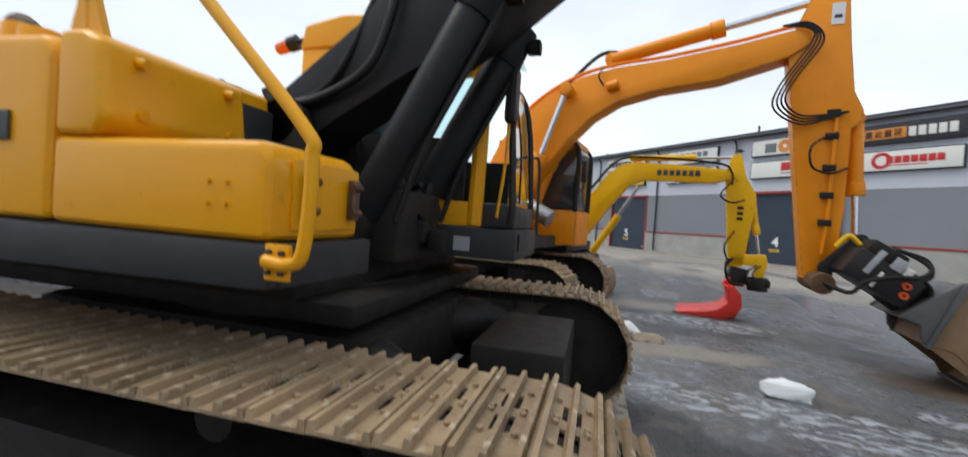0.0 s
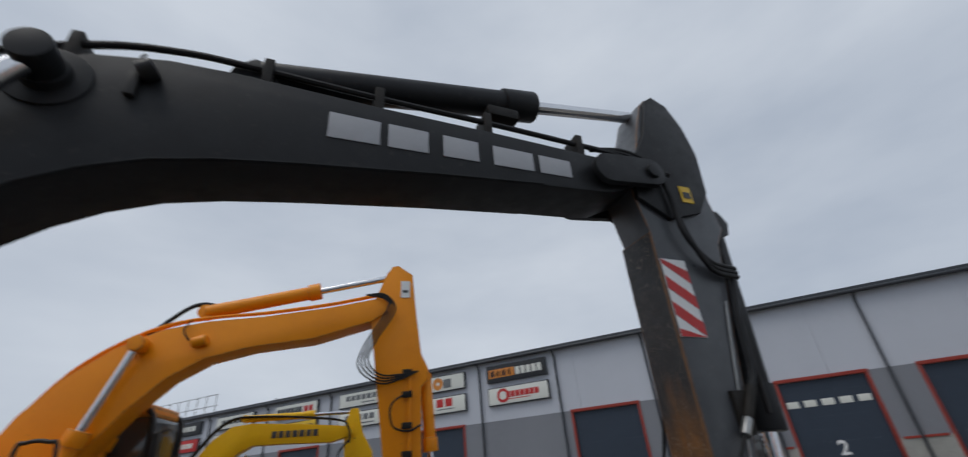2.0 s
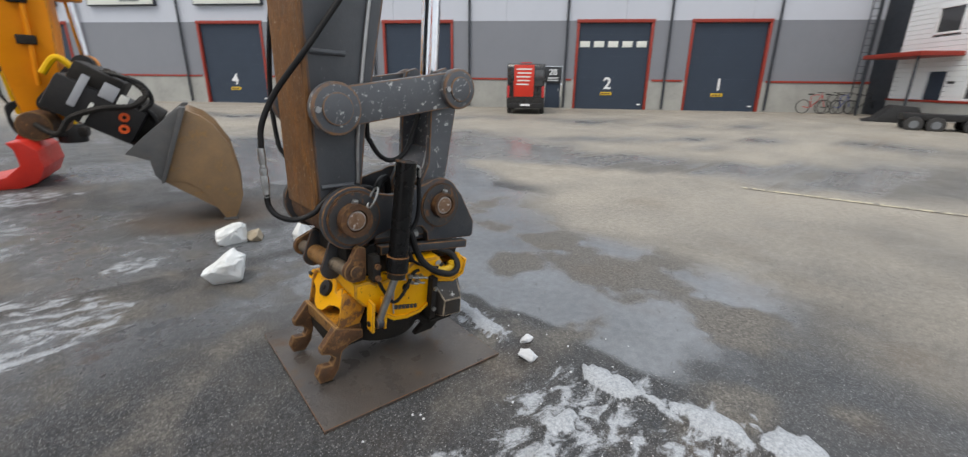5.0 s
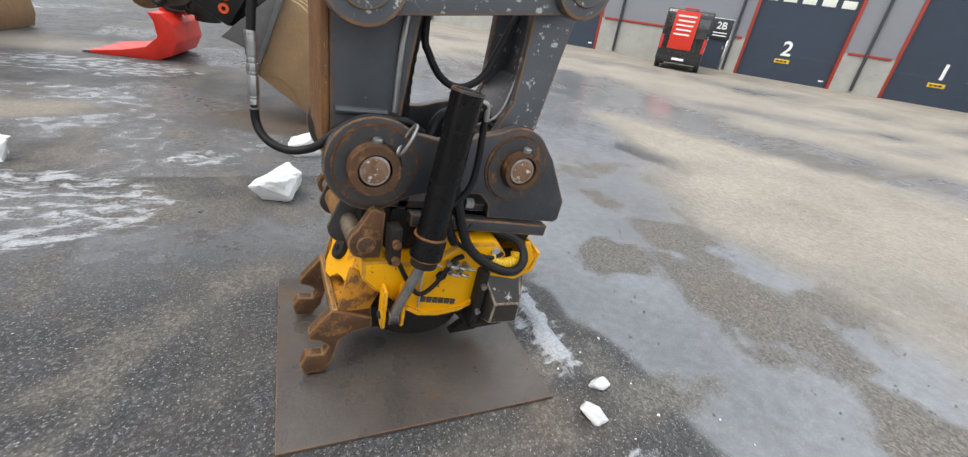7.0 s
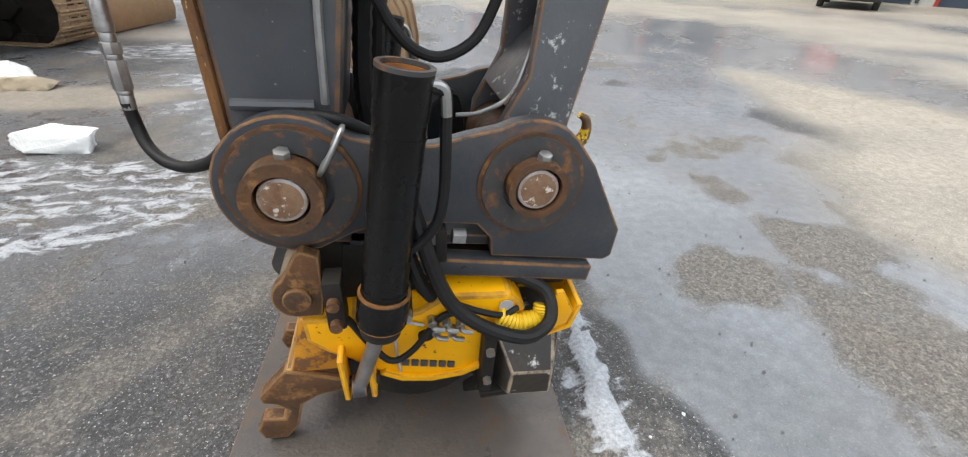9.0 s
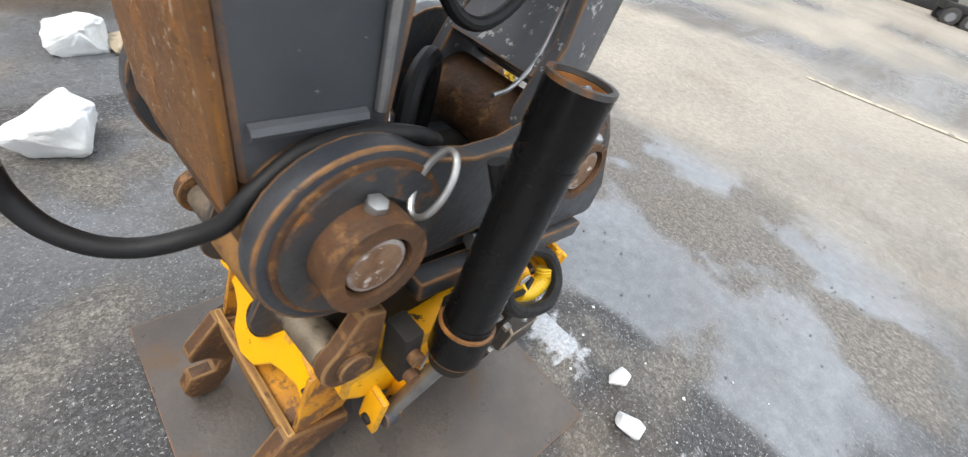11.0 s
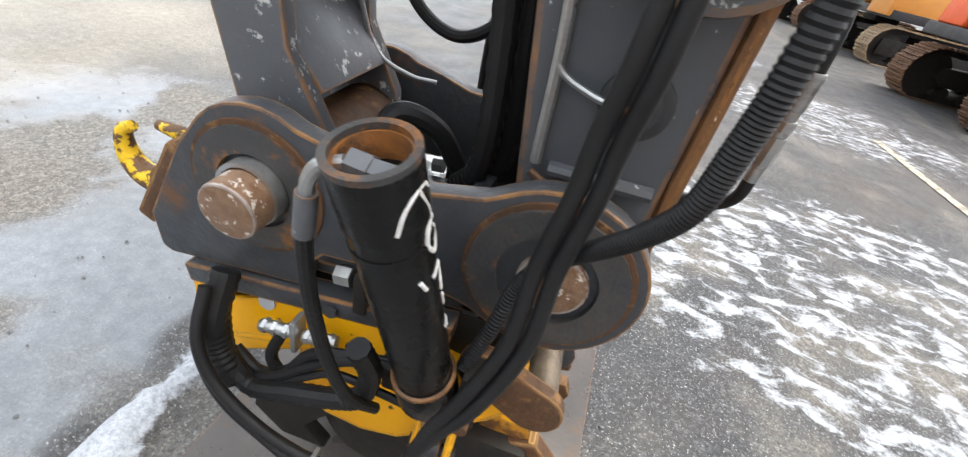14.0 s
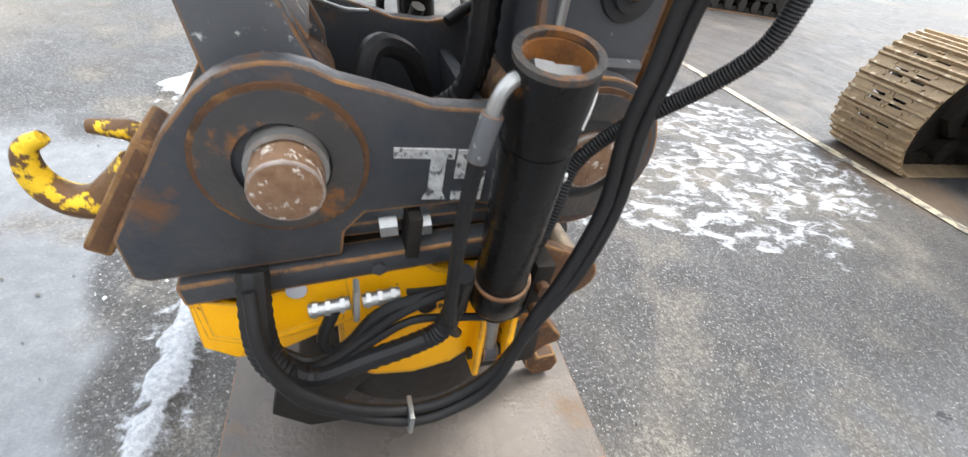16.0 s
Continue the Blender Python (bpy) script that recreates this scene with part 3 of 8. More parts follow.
gx, gy = lines(-0.6, 7.2, 0.034, 900.0), lines(-0.6, 6.4, 0.034, 900.0)
GX, GY = np.meshgrid(gx, gy, indexing="ij")
warp = fbm(GX * 1.7, GY * 1.7, 5, 3)
streak = fbm(GX * 3.4 + 1.2 * warp, GY * 6.5 + 1.5 * warp, 11, 5)
streak2 = fbm(GX * 5.2, GY * 7.0, 23, 4)
# frozen slush: long lacy fields, thicker heaps beside the steel sheet
frost_field = blobs(GX, GY, 1, [(1.9, 1.15, 2.4, 1.75, 0, 1.0), (2.25, 4.1, 1.1, 0.8, -15, 1.0), (1.1, 4.5, 1.1, 0.55, 0, 0.9), (4.45, 1.15, 0.85, 0.95, 0, 1.0), (4.69, 2.5, 0.17, 0.6, -4, 1.0),
                               (4.40, 3.78, 0.32, 0.55, 20, 0.9), (1.6, 8.2, 1.9, 0.9, 0, 1.0), (3.5, 1.3, 1.0, 0.9, 0, 0.7), (1.0, -3.0, 3.2, 2.0, 0, 0.8), (-0.6, 6.9, 1.2, 0.5, 0, 0.8),
                               (2.4, -6.0, 3.0, 2.5, 0, 0.6), (3.1, 4.9, 0.5, 0.4, 0, 0.6)])
frost = smooth(0.0, 0.45, frost_field) * (0.55 + 0.9 * streak)
heap_field = blobs(GX, GY, 2, [(4.80, 1.55, 0.12, 0.32, -4, 0.9), (4.87, 1.05, 0.13, 0.28, 8, 0.9), (4.68, 2.45, 0.07, 0.34, -6, 0.9), (4.72, 3.1, 0.08, 0.4, 5, 0.85), (4.95, 0.75, 0.30, 0.16, 60, 0.9), (4.25, 1.45, 0.30, 0.10, 30, 0.7), (5.35, 4.3, 0.10, 0.18, 0, 1), (5.42, 4.75, 0.16, 0.12, 0, 1)])
heap = smooth(0.12, 0.42, heap_field + 1.7 * (fbm(GX * 7, GY * 7, 31, 5) - 0.5))
heap = heap * (heap_field > 0.01)
# dry sand and grit towards the hall, wet film between
edge_x = 6.15 + 0.12 * np.clip(GY, -3, 30) + 0.03 * np.clip(GY, 0, 9) ** 2 - 1.2 * smooth(9, 20, GY)
nd = (GX - 24.0) * FN[0] + (GY - 16.52) * FN[1]
wob = (fbm(GX * 0.55, GY * 0.55, 41, 5) - 0.5)
sand = smooth(-0.35, 0.9, GX - edge_x + 2.6 * wob) * smooth(-26, -20.5, nd + 5 * wob)
sand = np.maximum(sand, smooth(-19, -13, nd + 6 * wob))
sand = np.maximum(sand, 0.8 * smooth(0.15, 0.55, blobs(GX, GY, 3, [(0.5, 9.6, 2.2, 0.9, 0, 1), (1.2, 6.1, 1.3, 0.6, 0, 1.0)]) + 0.9 * (fbm(GX * 1.4, GY * 1.4, 43, 4) - 0.5)))
wetstreak = smooth(0.54, 0.68, fbm(0.10 * (GX * FU[0] + GY * FU[1]), 0.42 * nd, 47, 4)) * smooth(-24, -18, nd) * (1 - smooth(-9, -6, nd))
sand = sand * (1 - 0.75 * wetstreak)
grit = 0.8 * smooth(0.05, 0.55, blobs(GX, GY, 4, [(5.55, 3.0, 0.36, 0.30, 20, 1), (6.3, 3.2, 0.40, 0.30, 0, 1), (6.2, 2.2, 0.75, 0.65, 10, 1), (5.9, 1.4, 0.5, 0.6, 0, 0.9), (6.2, 4.6, 0.9, 0.5, 0, 0.7)]) + 1.7 * (fbm(GX * 3.1, GY * 3.1, 53, 5) - 0.5))
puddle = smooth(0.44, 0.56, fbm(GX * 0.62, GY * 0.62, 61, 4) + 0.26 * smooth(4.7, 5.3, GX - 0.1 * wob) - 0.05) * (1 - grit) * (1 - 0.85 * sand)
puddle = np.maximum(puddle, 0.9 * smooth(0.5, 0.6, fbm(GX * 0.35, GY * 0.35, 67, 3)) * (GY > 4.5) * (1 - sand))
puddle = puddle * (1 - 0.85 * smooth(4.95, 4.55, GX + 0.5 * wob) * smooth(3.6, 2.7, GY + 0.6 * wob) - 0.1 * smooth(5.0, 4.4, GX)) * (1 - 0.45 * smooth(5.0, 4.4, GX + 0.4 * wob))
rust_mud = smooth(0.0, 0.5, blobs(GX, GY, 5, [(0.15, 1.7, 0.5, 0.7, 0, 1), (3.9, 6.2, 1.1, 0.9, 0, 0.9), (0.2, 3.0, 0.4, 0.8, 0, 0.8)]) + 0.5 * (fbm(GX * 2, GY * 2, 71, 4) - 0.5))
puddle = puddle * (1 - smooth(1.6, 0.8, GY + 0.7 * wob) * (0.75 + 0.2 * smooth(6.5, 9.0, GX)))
sand = np.maximum(sand, 0.4 * smooth(5.5, 8.0, GX + 3 * wob) * smooth(1.5, -1.0, GY))
GZ = ground_rise(GX, GY) + 0.035 * heap * (0.6 + 0.8 * fbm(GX * 9, GY * 9, 81, 3)) + 0.004 * (fbm(GX * 1.1, GY * 1.1, 91, 3) - 0.5)
nx, ny = GX.shape
gverts = np.stack([GX, GY, GZ], -1).reshape(-1, 3)
ii = np.arange(nx * ny).reshape(nx, ny)
gfaces = np.stack([ii[:-1, :-1], ii[1:, :-1], ii[1:, 1:], ii[:-1, 1:]], -1).reshape(-1, 4)
gme = bpy.data.meshes.new("ground")
gme.vertices.add(len(gverts))
gme.vertices.foreach_set("co", gverts.ravel())
gme.loops.add(gfaces.size)
gme.loops.foreach_set("vertex_index", gfaces.ravel())
gme.polygons.add(len(gfaces))
gme.polygons.foreach_set("loop_start", np.arange(0, gfaces.size, 4))
gme.polygons.foreach_set("use_smooth", np.ones(len(gfaces), bool))
gme.update(calc_edges=True)
for key, val in (("frost", frost), ("heap", heap), ("sand", np.clip(sand, 0, 1)), ("puddle", puddle), ("grit", np.clip(grit, 0, 1) * (1 - np.clip(sand, 0, 1))), ("mud", np.clip(rust_mud, 0, 1))):
    gme.attributes.new(key, "FLOAT", "POINT").data.foreach_set("value", np.ascontiguousarray(val, dtype=np.float32).ravel())


def ground_material():
    m = bpy.data.materials.new("wet_asphalt_yard")
    m.use_nodes = True
    n, l = m.node_tree.nodes, m.node_tree.links
    b = n["Principled BSDF"]
    co = n.new("ShaderNodeTexCoord").outputs["Object"]

    def tex(s, d, r=0.6):
        t = n.new("ShaderNodeTexNoise")
        t.inputs["Scale"].default_value, t.inputs["Detail"].default_value, t.inputs["Roughness"].default_value = s, d, r
        l.new(co, t.inputs[0])
        return t.outputs[0]

    def rng(src, a, c, lo=0.0, hi=1.0):
        t = n.new("ShaderNodeMapRange")
        for k, v in enumerate((a, c, lo, hi)):
            t.inputs[k + 1].default_value = v
        l.new(src, t.inputs[0])
        return t.outputs[0]

    def mix(f, a, c):
        t = n.new("ShaderNodeMixRGB")
        for s, v in ((0, f), (1, a), (2, c)):
            if isinstance(v, (tuple, float)):
                t.inputs[s].default_value = (*v, 1) if isinstance(v, tuple) else v
            else:
                l.new(v, t.inputs[s])
        return t.outputs[0]

    def att(name):
        t = n.new("ShaderNodeAttribute")
        t.attribute_name = name
        return t.outputs["Fac"]
    vor = n.new("ShaderNodeTexVoronoi")
    vor.inputs["Scale"].default_value = 72
    l.new(co, vor.inputs[0])
    stone = vor.outputs["Color"]
    asphalt = mix(rng(tex(2.2, 6), 0.35, 0.7), (0.024, 0.027, 0.031), (0.047, 0.051, 0.057))
    asphalt = mix(rng(stone, 0.5, 1.0), asphalt, (0.112, 0.114, 0.116))
    asphalt = mix(rng(vor.outputs["Distance"], 0.42, 0.7), asphalt, (0.022, 0.023, 0.025))
    asphalt = mix(rng(tex(105, 3), 0.60, 0.66), asphalt, (0.34, 0.34, 0.335))
    asphalt = mix(rng(tex(0.5, 5), 0.45, 0.75, 0.0, 0.5), asphalt, (0.10, 0.088, 0.072))
    sandc = mix(rng(tex(0.7, 7), 0.3, 0.7), (0.305, 0.275, 0.228), (0.208, 0.190, 0.163))
    sandc = mix(rng(tex(60, 4), 0.5, 0.8), sandc, (0.385, 0.353, 0.303))
    gritc = mix(rng(stone, 0.2, 0.9), (0.095, 0.086, 0.075), (0.20, 0.185, 0.16))
    # wet film: its pale blue-grey has the sky's reflection put into the base colour
    film_sheen = mix(rng(tex(1.6, 6), 0.3, 0.7), (0.205, 0.220, 0.238), (0.125, 0.134, 0.146))

    def speckle(col, rows):
        for sc, de, lo2, hi2 in rows:
            mu = n.new("ShaderNodeMixRGB")
            mu.blend_type = "MULTIPLY"
            mu.inputs[0].default_value = 1.0
            l.new(col, mu.inputs[1]); l.new(rng(tex(sc, de), 0.34, 0.66, lo2, hi2), mu.inputs[2])
            col = mu.outputs[0]
        return col
    asphalt = speckle(asphalt, ((150, 2, 0.5, 1.5), (42, 4, 0.75, 1.25)))
    sandc = speckle(sandc, ((120, 2, 0.78, 1.22), (18, 5, 0.82, 1.16)))
    gritc = speckle(gritc, ((130, 2, 0.5, 1.5), (48, 4, 0.7, 1.3)))
    film_sheen = speckle(film_sheen, ((130, 2, 0.9, 1.1), (16, 6, 0.85, 1.15), (3.2, 6, 0.8, 1.15)))
    # lay that painted sky sheen over the asphalt where puddles stand
    c = mix(rng(att("puddle"), 0.15, 0.8, 0.0, 0.85), asphalt, film_sheen)
    c = mix(att("sand"), c, sandc)
    c = mix(att("grit"), c, gritc)
    c = mix(rng(att("mud"), 0.0, 1.0, 0.0, 0.65), c, (0.115, 0.070, 0.035))
    snowc = mix(rng(tex(70, 6, 0.7), 0.36, 0.64), (0.26, 0.28, 0.305), (0.47, 0.495, 0.525))

    def calc(op, a, c2):
        t = n.new("ShaderNodeMath")
        t.operation = op
        for k, v in enumerate((a, c2)):
            if isinstance(v, float):
                t.inputs[k].default_value = v
            else:
                l.new(v, t.inputs[k])
        return t.outputs[0]
    smap = n.new("ShaderNodeMapping")
    smap.inputs["Scale"].default_value = (6.5, 11.0, 1.0)
    l.new(co, smap.inputs[0])
    flake = n.new("ShaderNodeTexNoise")
    flake.inputs["Scale"].default_value, flake.inputs["Detail"].default_value, flake.inputs["Roughness"].default_value, flake.inputs["Distortion"].default_value = 1.0, 7, 0.62, 0.6
    l.new(smap.outputs[0], flake.inputs[0])
    ragged = rng(tex(55, 6, 0.75), 0.25, 0.75, -0.07, 0.07)
    lace = rng(calc("ADD", calc("ADD", flake.outputs[0], ragged), rng(att("frost"), 0.0, 1.0, -0.40, 0.02)), 0.49, 0.60, 0.0, 0.95)
    thick = rng(calc("ADD", att("heap"), calc("MULTIPLY", calc("ADD", ragged, rng(flake.outputs[0], 0.3, 0.7, -0.1, 0.1)), 3.0)), 0.4, 0.62)
    snow_mask = calc("MAXIMUM", lace, thick)
    c = mix(snow_mask, c, snowc)
    l.new(c, b.inputs["Base Color"])
    base_r = rng(tex(3.1, 5), 0.3, 0.7, 0.42, 0.66)
    wet = rng(calc("ADD", att("puddle"), rng(tex(7, 6, 0.65), 0.25, 0.75, -0.3, 0.3)), 0.36, 0.6)
    r = mix(wet, base_r, (0.09, 0.09, 0.09))
    r = mix(att("sand"), r, mix(rng(tex(0.25, 4), 0.35, 0.65), (0.42, 0.42, 0.42), (0.85, 0.85, 0.85)))
    r = mix(att("grit"), r, (0.6, 0.6, 0.6))
    r = mix(snow_mask, r, (0.6, 0.6, 0.6))
    l.new(r, b.inputs["Roughness"])
    hs = n.new("ShaderNodeMath"); hs.operation = "ADD"
    l.new(rng(stone, 0, 1, 0, 0.6), hs.inputs[0]); l.new(rng(tex(150, 3), 0, 1, 0, 0.6), hs.inputs[1])
    bp = n.new("ShaderNodeBump")
    bp.inputs["Distance"].default_value = 0.006
    l.new(rng(wet, 0.0, 1.0, 1.0, 0.12), bp.inputs["Strength"])
    l.new(hs.outputs[0], bp.inputs["Height"])
    bp2 = n.new("ShaderNodeBump")
    bp2.inputs["Distance"].default_value, bp2.inputs["Strength"].default_value = 0.02, 0.10
    l.new(tex(9, 4), bp2.inputs["Height"])
    l.new(bp.outputs[0], bp2.inputs["Normal"])
    l.new(bp2.outputs[0], b.inputs["Normal"])
    return m


gme.materials.append(ground_material())
tagged(new("ground", gme), "wet asphalt yard with sand, puddles and frozen slush", "ground", kind="structure")


def stripe(x0, y0, x1, y1, w=0.11):
    bm = bmesh.new()
    d = Vector((x1 - x0, y1 - y0, 0))
    nrm = Vector((-d.y, d.x, 0)).normalized() * w / 2
    k = int(d.length / 0.25)
    prev = None
    for i in range(k + 1):
        p = Vector((x0, y0, 0)) + d * i / k
        wob = 0.012 * noise.noise(p * 2.0)
        z = float(ground_rise(np.array(p.x), np.array(p.y))) + 0.0075
        row = (bm.verts.new((p.x + nrm.x * (1 + wob * 8), p.y + nrm.y, z)), bm.verts.new((p.x - nrm.x * (1 - wob * 6), p.y - nrm.y, z)))
        if prev:
            bm.faces.new((prev[0], prev[1], row[1], row[0]))
        prev = row
    return bm


for a in ((0.42, -2.6, 0.26, 6.2), (10.5, 2.9, 13.0, -6.0)):
    solo("road_marking", stripe(*a), "linepaint", "worn pale yellow painted line on the asphalt", "road marking", "parking lines", "structure")

# ---- the hall ----
HALL_TOP = 8.38


def at_fac(ob):
    ob.matrix_world = FAC
    return ob


def fac_part(name, bm, material, parent=None, label=""):
    ob = part(name, bm, material, parent, label)
    if parent is None:
        at_fac(ob)
    return ob


DOORS = [(-0.12, 3.85, "2"), (5.72, 9.64, "1"), (-10.82, -6.82, "3"), (-22.06, -18.0, "4"), (-34.8, -30.6, "5"), (-47.2, -43.2, "6")]
cuts = sorted([(a, b, 4.66) for a, b, _ in DOORS] + [(-1.72, -0.76, 2.45)])
segs, cur = [], -54.0
for a, b, top in cuts:
    segs.append((cur, a, 0.0))
    segs.append((a, b, top))
    cur = b
segs.append((cur, 14.9, 0.0))
wall = thing("wall_hall", "long grey industrial hall wall with banded panels", "wall", kind="structure", m=FAC)
for a, b, top in segs:
    if top < 4.7:
        part("lower_panel", box(a, b, 0, 0.3, max(1.75, top), 4.72), "walllow", wall)
    if top < 1.7:
        part("plinth", box(a, b, -0.05, 0.3, -0.3, 1.75), "plinth", wall)
for k in range(11):
    x = -54.0 + k * 68.9 / 11
    part("upper_panel", box(x, x + 68.9 / 11 - 0.012, 0, 0.3, 4.72, HALL_TOP), "wallup", wall)
k = 0
for a, b, top in segs:
    if top == 0.0:
        part("red_sill", box(a + 0.14 if a > -54 else a, b - 0.14 if b < 14 else b, -0.09, -0.004, 1.70, 1.80, 0.01), "redtrim", wall)
part("roof_edge", box(-54.2, 15.0, -0.28, 0.3, HALL_TOP, HALL_TOP + 0.28, 0.03), "darktrim", wall)
part("gutter", cyl((-54.2, -0.36, HALL_TOP + 0.02), (15.0, -0.36, HALL_TOP + 0.02), 0.09), "darktrim", wall)
part("far_end_wall", box(-54.3, -54.0, 0.0, 26, -0.3, HALL_TOP), "wallup", wall)
part("roof", box(-54.3, 40, 0.3, 26, HALL_TOP - 0.05, HALL_TOP + 0.12), "darktrim", wall)
for s in (-50.6, -43.7, -36.5, -29.6, -23.05, -16.67, -11.33, -5.9, -0.63, 4.65, 9.91, 14.4):
    pipe = tube([(s, -0.36, HALL_TOP), (s, -0.34, HALL_TOP - 0.12), (s, -0.13, HALL_TOP - 0.42), (s, -0.12, HALL_TOP - 0.8), (s, -0.12, 3.0), (s, -0.12, 1.9), (s, -0.15, 1.7), (s, -0.15, 0.3)], 0.062, 10, 5)
    solo("downpipe", pipe, "darktrim", "dark painted steel rainwater downpipe on the hall wall", "pipe", "downpipes", m=FAC)
for s in (-49.6, -22.6, 9.6):
    lampo = thing("wall_lamp", "small dark floodlight on a wall bracket", "lamp", "wall lamps", FAC)
    part("bracket", box(s - 0.03, s + 0.03, -0.3, 0, 7.52, 7.58), "darktrim", lampo)
    part("housing", box(s - 0.22, s + 0.05, -0.5, -0.2, 7.4, 7.62, 0.03), "darktrim", lampo)
for s, h in ((-22.3, 0.75), (-1.4, 0.6), (-37, 0.5), (12.8, 0.5)):
    solo("roof_vent", cyl((s, 1.0, HALL_TOP), (s, 1.0, HALL_TOP + 0.2 + h), 0.07), "darktrim", "thin dark vent pipe standing on the roof", "vent pipe", "roof vents", m=FAC)
for a, b, num in DOORS:
    d = thing("door_" + num, "slate grey sectional overhead door in a red frame, closed", "door", "loading doors", FAC, "structure")
    for q in range(8):
        z0 = 0.22 + q * 0.548
        part("panel", box(a + 0.14, b - 0.14, 0.10, 0.16, z0, z0 + 0.547), "slate", d)
    part("frame", box(a, a + 0.13, -0.06, 0.3, 0.18, 4.66, 0.01), "redtrim", d)
    part("frame", box(b - 0.13, b, -0.06, 0.3, 0.18, 4.66, 0.01), "redtrim", d)
    part("frame", box(a - 0.02, b + 0.02, -0.07, 0.29, 4.62, 4.78, 0.01), "redtrim", d)
    part("threshold", box(a, b, -0.1, 0.3, -0.2, 0.22), "plinth", d)
    me = text_mesh(num, 0.85)
    me.materials.append(M["white"])
    t = new("number", me)
    t.parent = d
    t.matrix_local = Matrix.Translation(((a + b) / 2 - 0.15, 0.085, 1.55)) @ Matrix.Rotation(radians(90), 4, "X")
    part("yellow_sticker", box((a + b) / 2 - 0.48, (a + b) / 2 + 0.12, 0.08, 0.1, 0.96, 1.13, 0.004), "signyellow", d)
    for q in range(3):
        part("printed_bar", box((a + b) / 2 - 0.42 + q * 0.16, (a + b) / 2 - 0.30 + q * 0.16, 0.072, 0.079, 1.01, 1.08), "signblack", d)
    part("handle_label", box(b - 0.46, b - 0.28, 0.08, 0.1, 0.45, 0.52), "white", d)
    if num == "2":
        for q in range(5):
            x = a + 0.42 + q * 0.74
            part("window_pane", box(x - 0.2, x + 0.32, 0.085, 0.1, 3.42, 3.72, 0.01), "signwhite", d, "pale rectangular door window")
side = thing("door_2b", "dark pedestrian door with a black number board", "door", m=FAC, kind="structure")
part("leaf", box(-1.65, -0.82, 0.05, 0.1, 0.25, 2.4, 0.01), "slate", side)
part("board", box(-1.7, -0.78, -0.03, 0.04, 1.55, 2.42, 0.01), "signblack", side)
me = text_mesh("2B", 0.42)
me.materials.append(M["white"])
t = new("number", me)
t.parent = side
t.matrix_local = Matrix.Translation((-1.24, -0.045, 2.12)) @ Matrix.Rotation(radians(90), 4, "X")
for q in range(2):
    part("printed_bar", box(-1.55, -0.95, -0.042, -0.034, 1.80 - 0.12 * q, 1.85 - 0.12 * q), "white", side)
part("handle", box(-0.94, -0.9, -0.02, 0.05, 1.15, 1.3), "zinc", side)


# light-box signs, their print as plain shapes
def sign(s0, s1, z0, z1, face, shapes, label):
    o = thing("sign", label, "sign", "signs on the hall", FAC)
    part("box_frame", box(s0 - 0.06, s1 + 0.06, -0.22, -0.0, z0 - 0.06, z1 + 0.06, 0.02), "darktrim", o)
    part("face", box(s0, s1, -0.245, -0.21, z0, z1, 0.008), face, o)
    w, h = s1 - s0, z1 - z0
    for kind, x0, x1, y0, y1, m in shapes:
        a, b, c, d2 = s0 + x0 * w, s0 + x1 * w, z0 + y0 * h, z0 + y1 * h
        if kind == "bar":
            part("printed_shape", box(a, b, -0.256, -0.246, c, d2, 0.02), m, o)
        else:
            r = (d2 - c) / 2
            part("printed_shape", add_ring(bmesh.new(), ((a + b) / 2, -0.247, (c + d2) / 2), ((a + b) / 2, -0.258, (c + d2) / 2), r, r * y_hole(kind)), m, o)


def y_hole(kind):
    return {"ring": 0.6, "disc": 0.3}[kind]


def word(x0, x1, n, y0, y1, m, gap=0.22):
    st = (x1 - x0) / n
    return [("bar", x0 + k * st, x0 + (k + 1 - gap) * st, y0, y1, m) for k in range(n)]


Z1, Z2 = (7.06, 8.02), (5.64, 6.62)
sign(-21.85, -17.78, *Z1, "signwhite", word(0.2, 0.42, 1, 0.15, 0.75, "signgrey") + [("disc", 0.37, 0.62, 0.08, 0.92, "signorange")] + word(0.6, 0.8, 1, 0.15, 0.75, "signgrey"), "white light-box sign with grey and orange shapes")
sign(-21.85, -17.78, *Z2, "signwhite", word(0.46, 0.80, 2, 0.38, 0.9, "signred") + [("bar", 0.46, 0.8, 0.2, 0.26, "signgrey")], "white light-box sign with two red blocks")
sign(-16.0, -11.95, *Z1, "signblack", [("bar", 0.03, 0.48, 0.22, 0.78, "signorange")] + word(0.5, 0.96, 5, 0.24, 0.74, "signwhite") + word(0.06, 0.46, 4, 0.3, 0.7, "signblack"), "black light-box sign with an orange band")
sign(-16.0, -11.95, *Z2, "signwhite", [("ring", 0.17, 0.33, 0.08, 0.95, "signred")] + word(0.30, 0.86, 7, 0.35, 0.72, "signred", 0.12) + [("bar", 0.32, 0.7, 0.22, 0.27, "signred")], "white light-box sign with a red ring")
sign(-28.62, -24.4, *Z1, "signwhite", word(0.15, 0.85, 6, 0.42, 0.8, "signgrey") + [("bar", 0.5, 0.8, 0.16, 0.24, "signgrey")], "white light-box sign with grey blocks")
sign(-28.62, -24.4, *Z2, "signwhite", word(0.15, 0.82, 5, 0.42, 0.82, "signgrey") + [("bar", 0.5, 0.8, 0.16, 0.24, "signgrey")], "white light-box sign with grey blocks")
